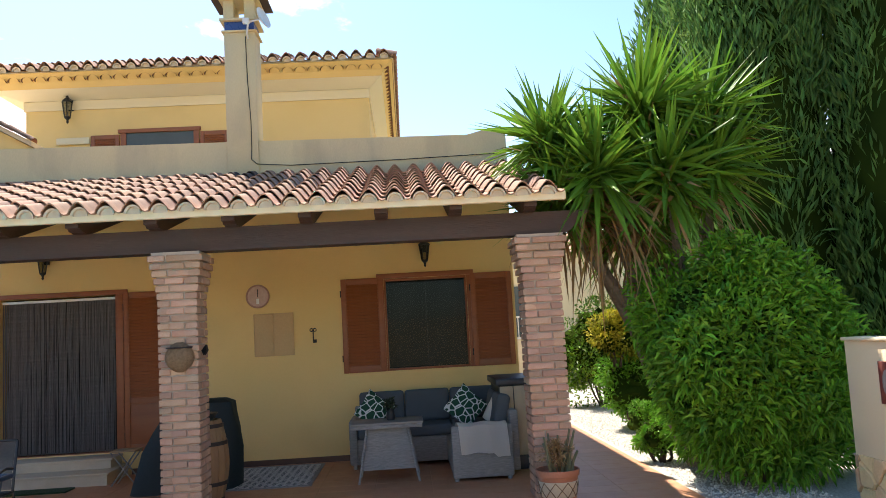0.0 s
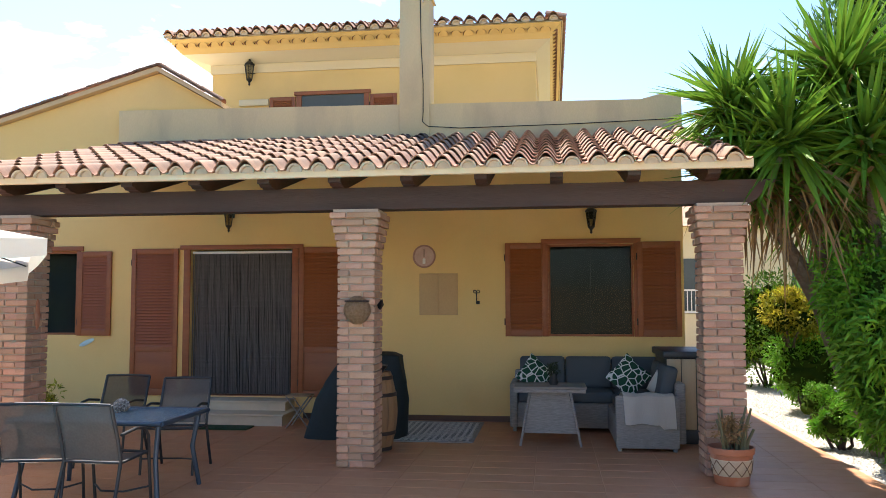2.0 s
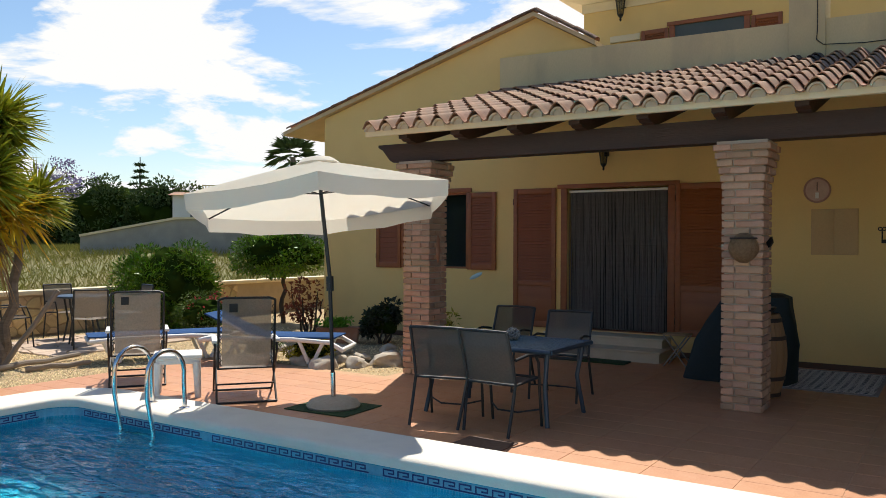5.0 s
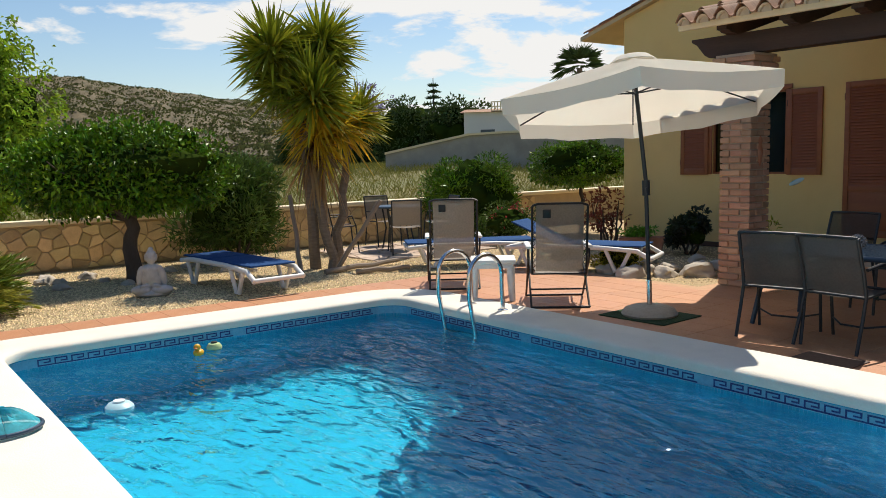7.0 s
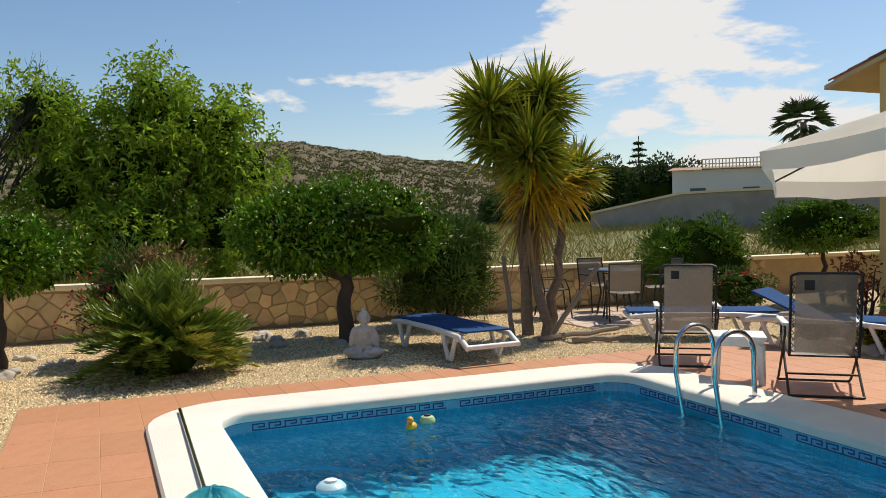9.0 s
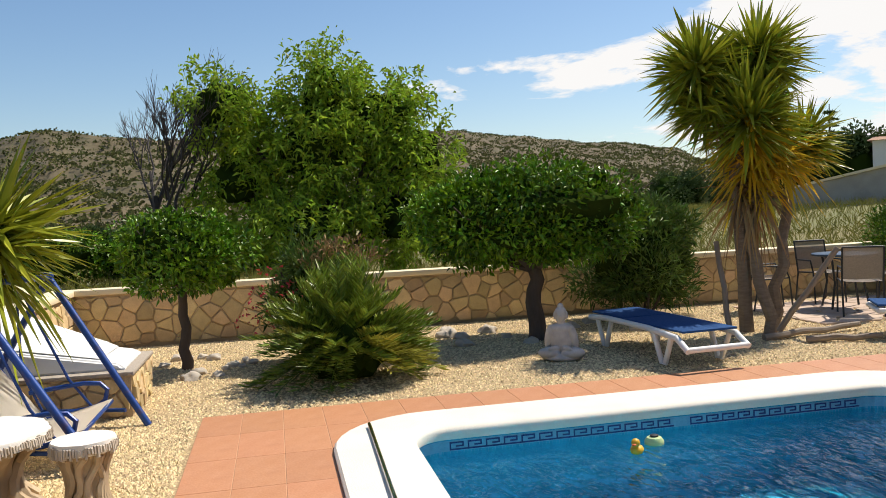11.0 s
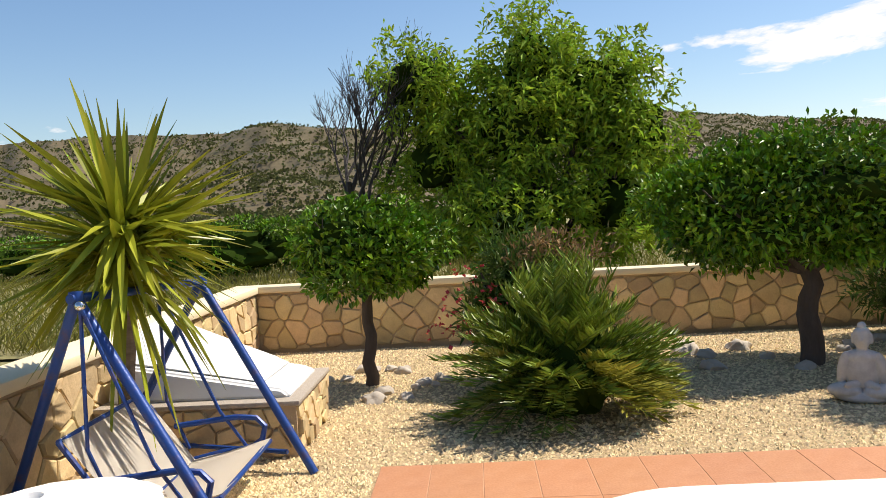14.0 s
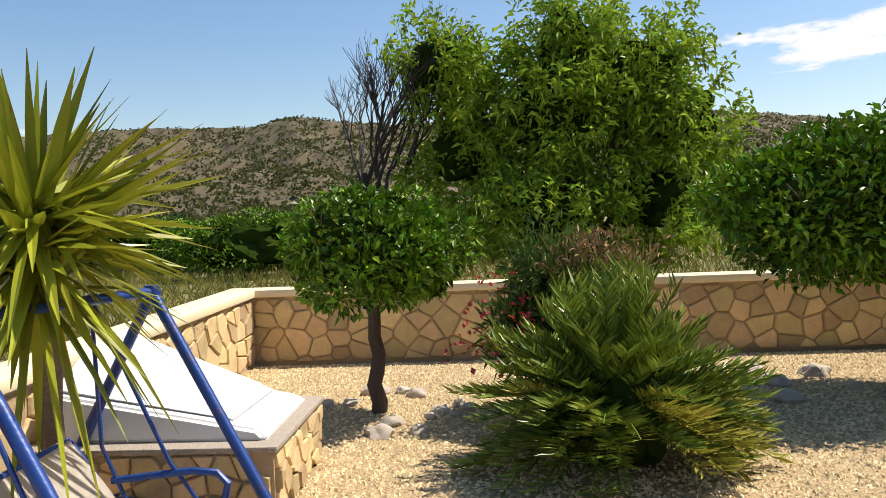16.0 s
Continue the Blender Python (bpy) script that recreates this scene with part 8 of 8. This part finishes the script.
lump((0, 0.0, 0.04), (0.16, 0.20, 0.05))
for s in (-1, 1):
    lump((0.06, 0.12 * s, 0.085), (0.09, 0.12, 0.055), (0, 0, 20 * s))
    lump((0.02, 0.125 * s, 0.24), (0.045, 0.042, 0.13), (10 * s, 8, 0))
    lump((0.09, 0.06 * s, 0.135), (0.075, 0.03, 0.028), (0, 0, 45 * s))
    lump((0.0, 0.062 * s, 0.455), (0.018, 0.012, 0.04))
lump((0, 0, 0.22), (0.085, 0.12, 0.16))
lump((0, 0, 0.32), (0.075, 0.135, 0.06))
lump((0, 0, 0.385), (0.04, 0.04, 0.04))
lump((0.005, 0, 0.455), (0.062, 0.057, 0.078))
lump((-0.004, 0, 0.49), (0.062, 0.06, 0.055))
lump((-0.004, 0, 0.548), (0.032, 0.032, 0.032))
lump((0.062, 0, 0.45), (0.012, 0.010, 0.018))
sb = tagged(part("garden_statue", bm, statue_stone, smooth=True), "grey cast stone seated statue on the gravel", "statue")
sb.matrix_world = pose(-10.22, 2.78, -0.015, 0, 0, -28)
rm = sb.modifiers.new("remesh", "REMESH")
rm.mode, rm.voxel_size, rm.use_smooth_shade = "VOXEL", 0.006, True

well = thing("stone_bench", "raised block faced with golden stones and a pale slab top", "bench")
boxed("core", (-10.45, -9.42, WY + 0.03, -1.19, -0.05, 0.33), stone_mortar, well)
boxed("slab", (-10.48, -9.39, WY + 0.03, -1.16, 0.331, 0.365), concrete, well, 0.01)
stone_face(well, (-9.42, 0, 0), (0, 1, 0), (1, 0, 0), WY + 0.05, -1.21, 0.0, 0.32, 0.19, 31)
stone_face(well, (0, -1.19, 0), (1, 0, 0), (0, 1, 0), -10.43, -9.44, 0.0, 0.32, 0.16, 32)
lid = thing("white_cover", "white moulded plastic cover sloping on the stone block", "cover", (-9.95, -1.85, 0.366))
for nm, lo, hi in (("lower_shell", [(-0.44, -0.62, 0), (0.44, -0.62, 0), (0.46, 0.62, 0), (-0.40, 0.62, 0)], [(-0.42, -0.60, 0.26), (0.40, -0.60, 0.26), (0.43, 0.55, 0.05), (-0.38, 0.56, 0.05)]), ("upper_shell", [(-0.40, -0.58, 0.262), (0.36, -0.58, 0.262), (0.36, 0.42, 0.08), (-0.36, 0.44, 0.08)], [(-0.34, -0.50, 0.50), (0.10, -0.50, 0.46), (0.24, 0.30, 0.13), (-0.32, 0.34, 0.14)])):
    bm = bmesh.new()
    a, b = [bm.verts.new(q) for q in lo], [bm.verts.new(q) for q in hi]
    bm.faces.new(a[::-1])
    bm.faces.new(b)
    for k in range(4):
        bm.faces.new((a[k], a[(k + 1) % 4], b[(k + 1) % 4], b[k]))
    bmesh.ops.bevel(bm, geom=list(bm.edges), offset=0.018, segments=3, affect="EDGES")
    part(nm, bm, plastic_white, lid, smooth=True)

sw = thing("garden_swing", "small blue steel garden swing with a white canvas seat", "swing")
TR, TL = Vector((-9.36, -1.74, 1.165)), Vector((-8.22, -1.97, 1.20))
feet = {"R": (Vector((-9.08, -1.02, -0.01)), Vector((-9.56, -2.46, -0.01))), "L": (Vector((-7.90, -1.14, -0.01)), Vector((-8.50, -2.58, -0.01)))}
tubed("top_bar", [TL + (TL - TR) * 0.04, TR + (TR - TL) * 0.04], 0.025, swing_blue, sw, 10)
for top, (f, b) in ((TR, feet["R"]), (TL, feet["L"])):
    tubed("frame_leg", [top, f], 0.028, swing_blue, sw, 10)
    tubed("frame_leg", [top, b], 0.028, swing_blue, sw, 10)
    lathed("end_cap", [(0.040, -0.025), (0.042, 0.0), (0.034, 0.035)], swing_blue, sw, 12, (0, 0)).location = top
    tubed("ground_bar", [f.lerp(b, 0.12) + Vector((0, 0, 0.12)), f.lerp(b, 0.88) + Vector((0, 0, 0.12))], 0.016, swing_blue, sw, 8)
sc, hw = Vector((-8.56, -1.87, 0)), 0.50


def sw_p(u, v, z):
    return (sc.x + u, sc.y + v, z - 0.12)


for s in (-1, 1):
    u = s * hw
    hook = (sc.x + u * 0.95, -1.885, 1.175)
    tubed("hanger", [hook, sw_p(u, -0.02, 0.60), sw_p(u, 0.10, 0.30)], 0.010, swing_blue, sw, 6)
    tubed("hanger", [hook, sw_p(u, 0.30, 0.52), sw_p(u, 0.45, 0.30)], 0.010, swing_blue, sw, 6)
    bm = bmesh.new()
    bmesh.ops.create_uvsphere(bm, u_segments=10, v_segments=6, radius=0.026, matrix=Matrix.Translation(hook))
    part("hook", bm, chrome, sw, "bright steel hook", True)
    tubed("armrest", [sw_p(u, 0.02, 0.44), sw_p(u, 0.40, 0.48), sw_p(u, 0.52, 0.47), sw_p(u, 0.57, 0.42), sw_p(u, 0.55, 0.34), sw_p(u, 0.48, 0.29), sw_p(u, 0.30, 0.27), sw_p(u, 0.12, 0.23)], 0.018, swing_blue, sw, 8)
    tubed("seat_rail", [sw_p(u * 0.97, 0.60, 0.33), sw_p(u * 0.97, 0.12, 0.22), sw_p(u * 0.97, -0.17, 0.64)], 0.015, swing_blue, sw, 8)
for v_, z in ((0.60, 0.33), (0.12, 0.22), (-0.17, 0.64)):
    tubed("crossbar", [sw_p(-hw * 0.97, v_, z), sw_p(hw * 0.97, v_, z)], 0.014, swing_blue, sw, 8)
sheeted("seat", [[sw_p(-0.47 + 0.94 * k / 6, v_, z - 0.015 * math.sin(math.pi * k / 6)) for k in range(7)] for v_, z in ((0.61, 0.352), (0.36, 0.285), (0.13, 0.238))], canvas, sw, 0.006)
sheeted("backrest", [[sw_p(-0.47 + 0.94 * k / 6, v_ - 0.012 * math.sin(math.pi * k / 6), z) for k in range(7)] for v_, z in ((0.14, 0.240), (-0.01, 0.45), (-0.165, 0.655))], canvas, sw, 0.006)


def cast_table(name, label, at, r, h, category):
    ob = thing(name, label, category, at)
    bm = bmesh.new()
    lathe_into(bm, [(r * 0.9, h - 0.07), (r, h - 0.06), (r, h - 0.012), (r * 0.985, h), (0.02, h + 0.001)], 48)
    for q in bm.verts:
        rad = math.hypot(q.co.x, q.co.y)
        if rad > r * 0.8:
            a = math.atan2(q.co.y, q.co.x)
            g = 1 + 0.015 * math.sin(a * 9) + 0.012 * math.sin(a * 23)
            q.co.x *= g
            q.co.y *= g
    part("top", bm, white_concrete, ob, "white bark-edged top", True)
    bm = bmesh.new()
    rr = random.Random(int(r * 1000))
    m = int(r * 420)
    for k in range(m):
        a, w = math.tau * k / m, math.tau * r / m * rr.uniform(0.35, 0.55)
        lo, hi, d = h - rr.uniform(0.055, 0.085), h - rr.uniform(0.008, 0.022), rr.uniform(0.006, 0.014)
        m4 = Matrix.Rotation(a, 4, "Z")
        vs = [bm.verts.new(m4 @ Vector(q)) for q in ((r * 0.97, -w, lo), (r * 0.97, w, lo), (r * 1.015 + d, w * 0.6, lo + 0.01), (r * 1.015 + d, -w * 0.6, lo + 0.01), (r * 0.97, -w, hi), (r * 0.97, w, hi), (r * 1.01 + d * 0.6, w * 0.6, hi - 0.006), (r * 1.01 + d * 0.6, -w * 0.6, hi - 0.006))]
        for q in ((3, 2, 6, 7), (0, 3, 7, 4), (2, 1, 5, 6), (7, 6, 5, 4), (0, 1, 2, 3)):
            bm.faces.new([vs[i] for i in q])
    tagged(part("bark_edge", bm, bark_concrete, ob), kind="stuff")
    bm = bmesh.new()
    rings = []
    for f in [k / 18 for k in range(19)]:
        rings.append([((r * (0.50 + 0.25 * (2 * f - 1) ** 2)) * (1 + 0.10 * math.sin(5 * a + 3 * f) + 0.07 * math.sin(11 * a - 4 * f)) * math.cos(a), (r * (0.50 + 0.25 * (2 * f - 1) ** 2)) * (1 + 0.10 * math.sin(5 * a + 3 * f) + 0.07 * math.sin(11 * a - 4 * f)) * math.sin(a), f * (h - 0.07)) for a in [k * math.tau / 40 for k in range(40)]])
    ring_into(bm, rings)
    part("root_stem", bm, root_concrete, ob, smooth=True)
    for k in range(11):
        a0, tw = math.tau * k / 11 + rr.uniform(-0.2, 0.2), rr.uniform(-1.2, 1.2)
        pts = []
        for f in [i / 7 for i in range(8)]:
            a, q = a0 + tw * f + 0.15 * math.sin(9 * f + k), r * (0.56 + 0.27 * (2 * f - 1) ** 2)
            pts.append((q * math.cos(a), q * math.sin(a), f * (h - 0.075)))
        tubed("root", pts, 0.05 * r + 0.012, root_concrete, ob, 6)
    return ob


cast_table("cast_stool", "round white concrete stool shaped like a tree root", (-7.18, -1.06, -0.012), 0.165, 0.41, "stool")
cast_table("cast_table", "round white concrete table shaped like a tree root", (-7.42, -1.72, -0.012), 0.42, 0.43, "table")
ash = thing("white_bowl", "small white ceramic bowl on the cast table", "bowl", (-7.38, -1.80, 0.42))
lathed("bowl", [(0.05, 0), (0.07, 0.02), (0.072, 0.06), (0.06, 0.075), (0.05, 0.06), (0.04, 0.03)], plastic_white, ash, 20)

# cafe set on the flagstones in the far corner
flag_mat = material("pink_flagstone", (0.52, 0.40, 0.31), 0.9, other=(0.42, 0.31, 0.24), scale=4, fine=50, bump=0.5, vary=0.12)
fl = thing("flagstone_floor", "pinkish flagstones laid in the gravel", "paving")
tagged(fl, kind="structure")
for k, poly in enumerate(cells(-12.9, -10.9, 6.3, 8.7, 0.45, 41)):
    cu, cz = sum(p[0] for p in poly) / len(poly), sum(p[1] for p in poly) / len(poly)
    n_ = len(poly)
    v = [(cu + (u - cu) * g, cz + (w - cz) * g, z) for g, z in ((0.95, -0.02), (0.95, 0.004), (0.90, 0.012)) for u, w in poly]
    raw("flagstone", v, [tuple(range(2 * n_, 3 * n_))] + [(r + i, r + (i + 1) % n_, r + n_ + (i + 1) % n_, r + n_ + i) for r in (0, n_) for i in range(n_)], flag_mat, fl)
cafe = thing("cafe_table", "small glass cafe table with a dark metal frame", "table", (-12.0, 7.45, 0.012))
lathed("tabletop", [(0.40, 0.70), (0.41, 0.705), (0.41, 0.725), (0.40, 0.73)], blue_grey, cafe, 28)
for k in range(4):
    a = k * math.tau / 4 + 0.4
    tubed("leg", [(0.33 * math.cos(a), 0.33 * math.sin(a), 0), (0.25 * math.cos(a), 0.25 * math.sin(a), 0.35), (0.32 * math.cos(a), 0.32 * math.sin(a), 0.70)], 0.015, charcoal, cafe)


def cafe_chair(at, turn):
    ob = thing("cafe_chair", "dark metal garden chair with a beige mesh back", "chair", at, turn, "chairs round the cafe table")
    for s in (-1, 1):
        x = 0.23 * s
        tubed("rear_leg", [(x, -0.26, 0), (x, -0.18, 0.42), (x, -0.27, 0.86)], 0.012, charcoal, ob)
        tubed("front_leg", [(x, 0.24, 0), (x, 0.20, 0.44), (x, 0.14, 0.60), (x, -0.2, 0.60)], 0.012, charcoal, ob)
        tubed("seat_rail", [(x, -0.18, 0.42), (x, 0.20, 0.44)], 0.010, charcoal, ob)
    tubed("top_rail", [(-0.23, -0.27, 0.86), (0.23, -0.27, 0.86)], 0.012, charcoal, ob)
    sheeted("backrest", [[(-0.22 + 0.11 * k, y, z) for k in range(5)] for y, z in ((-0.19, 0.46), (-0.225, 0.66), (-0.268, 0.855))], recliner_mesh, ob)
    sheeted("seat", [[(-0.22 + 0.11 * k, y, 0.435 - 0.015 * math.sin(math.pi * k / 4)) for k in range(5)] for y in (-0.18, 0.0, 0.20)], recliner_mesh, ob)
    return ob


cc = cafe_chair((-11.75, 8.15, 0.012), 165)
copy_thing(cc, pose(-11.35, 7.15, 0.012, 0, 0, 60))
copy_thing(cc, pose(-12.7, 7.6, 0.012, 0, 0, -95))
copy_thing(cc, pose(-12.35, 6.55, 0.012, 0, 0, -20))

# rockery by the house
rr = random.Random(23)


def rock(at, s, seed):
    bm = bmesh.new()
    bmesh.ops.create_icosphere(bm, subdivisions=3, radius=1.0)
    for q in bm.verts:
        d = noise.noise(q.co * 1.3 + Vector((seed * 3.1, 0, 0))) * 0.45 + noise.noise(q.co * 3.1 + Vector((seed, 2, 0))) * 0.14
        q.co *= 1 + d
        q.co.z = max(q.co.z * 0.68, -0.35)
    bmesh.ops.scale(bm, vec=(s, s * rr.uniform(0.7, 1.2), s), verts=bm.verts)
    ob = tagged(part("rock", bm, rock_mat, smooth=True), "pale rounded rock edging the planted bed", "rock", "rocks of the planted bed")
    ob.matrix_world = pose(*at, 0, 0, rr.uniform(0, 360))


for k, (x, y, s) in enumerate(((-7.25, 7.7, 0.16), (-7.0, 8.05, 0.14), (-6.75, 8.35, 0.20), (-6.95, 8.7, 0.15), (-6.7, 8.95, 0.20), (-7.4, 8.2, 0.12), (-7.7, 7.75, 0.13), (-7.25, 8.45, 0.12), (-6.6, 9.35, 0.22), (-7.0, 9.25, 0.13), (-8.2, 8.2, 0.14), (-8.9, 8.6, 0.12), (-9.4, 8.7, 0.10), (-8.0, 8.9, 0.14), (-7.5, 9.4, 0.12), (-6.85, 9.8, 0.16))):
    rock((x, y, s * 0.22 - 0.012), s, k + 1)
for k in range(20):
    a = rr.uniform(0, math.tau)
    rock((-11.5 + rr.uniform(0.25, 0.75) * math.cos(a), -0.95 + rr.uniform(0.25, 0.7) * math.sin(a), 0.0), rr.uniform(0.04, 0.09), 40 + k)
for k in range(14):
    rock((-12.2 + rr.uniform(-0.5, 0.9), 2.2 + rr.uniform(-0.4, 2.6), 0.0), rr.uniform(0.05, 0.13), 70 + k)
shrub("aeonium", "dark rosetted succulent bush in the planted bed", (-8.15, 10.1, 0), (0.42, 0.42, 0.34), 1500, 0.08, 0.05, succulent, 151, "succulent", lumps=16, lump=0.3)
shrub("rusty_shrub", "leggy shrub with rust-red leaves among the rocks", (-9.9, 10.3, 0), (0.45, 0.6, 0.5), 420, 0.09, 0.045, rusty_leaf, 152, lumps=14, lump=0.22, core=0)
shrub("stone_crop", "low yellow-green plant spilling over the rocks", (-7.75, 8.05, 0), (0.42, 0.32, 0.15), 1600, 0.05, 0.02, yellow_leaf, 153, lumps=14)
shrub("ground_plant", "low dry plant at the edge of the bed", (-8.6, 7.95, 0), (0.3, 0.3, 0.14), 900, 0.05, 0.02, oleander_leaf, 154, lumps=12)
shrub("porch_sprig", "small bright leafy plant behind the porch column", (-6.45, 9.3, 0), (0.16, 0.16, 0.36), 320, 0.07, 0.03, yellow_leaf, 155, "plant", lumps=8, core=0)
tr_ = thing("planter_trough", "terracotta trough with small green plants", "planter", (-8.75, 9.75, 0), 35)
bm = bmesh.new()
a = [bm.verts.new(q) for q in ((-0.30, -0.12, 0), (0.30, -0.12, 0), (0.30, 0.12, 0), (-0.30, 0.12, 0))]
b = [bm.verts.new(q) for q in ((-0.34, -0.15, 0.24), (0.34, -0.15, 0.24), (0.34, 0.15, 0.24), (-0.34, 0.15, 0.24))]
bm.faces.new(a[::-1])
bm.faces.new(b)
for k in range(4):
    bm.faces.new((a[k], a[(k + 1) % 4], b[(k + 1) % 4], b[k]))
bmesh.ops.bevel(bm, geom=list(bm.edges), offset=0.012, segments=2, affect="EDGES")
part("trough", bm, terracotta, tr_, smooth=True)
foliage("greenery", (0, 0, 0.32), (0.32, 0.14, 0.12), 700, 0.06, 0.025, shrub_leaf, tr_, 156, 14, 0.35)

# ---- patio tiles ----
T, TX = 0.31, 0.62
bm = bmesh.new()
box_into(bm, 0.0022, TX - 0.0022, 0.0022, T - 0.0022, -0.03, 0.0)
bmesh.ops.bevel(bm, geom=[e for e in bm.edges if all(v.co.z > -0.01 for v in e.verts)], offset=0.0015, segments=1, affect="EDGES")
tile_ob_me = mesh_of("floor_tile", bm, floor_tile)
tv = np.array([v.co[:] for v in tile_ob_me.vertices])
tf = [tuple(p.vertices) for p in tile_ob_me.polygons]
cope_r = 0.75


def on_patio(x, y):
    """Whether a tile's lower corner lies on the patio and clear of the pool."""
    x1, y1 = x + TX, y + T
    if x < -9.13 or y < -0.63 or y1 > FACADE + 0.02 and x < 1.45:
        return False
    if x1 > 2.70 and not (y1 < 6.5 and x1 < 3.78) or y > 25:
        return False
    if x < -6.45 and y1 > 7.62:
        return False
    a, b, c, d = COPE
    if x1 > a + 0.05 and x < b - 0.05 and y1 > c + 0.05 and y < d - 0.05:
        cx = min(max((x + x1) / 2, a + cope_r), b - cope_r)
        cy_ = min(max((y + y1) / 2, c + cope_r), d - cope_r)
        far = math.hypot((x + x1) / 2 - cx, (y + y1) / 2 - cy_)
        corner = ((x + x1) / 2 < a + cope_r or (x + x1) / 2 > b - cope_r) and ((y + y1) / 2 < c + cope_r or (y + y1) / 2 > d - cope_r)
        if not corner or far < cope_r - 0.25:
            return False
    return True


rest_v, rest_f, made_n = [], [], 0
for i in range(22):
    for j in range(84):
        x, y = -9.12 + i * TX, -0.62 + j * T
        if not on_patio(x, y):
            continue
        near = (x < -3.0 and y < 0.2) or (x < -8.3 and y < 6.5) or (-6.3 < x < -1.6 and 5.0 < y < 6.9)
        if near and made_n < 300:
            o = new("floor_tile", tile_ob_me)
            o.parent = patio
            o.location = (x, y, 0)
            made_n += 1
        else:
            k = len(rest_v)
            rest_v += (tv + np.array([x, y, 0])).tolist()
            rest_f += [tuple(q + k for q in f) for f in tf]
rest = raw("floor_tiles", rest_v, rest_f, floor_rest, patio)
tagged(rest, kind="stuff")
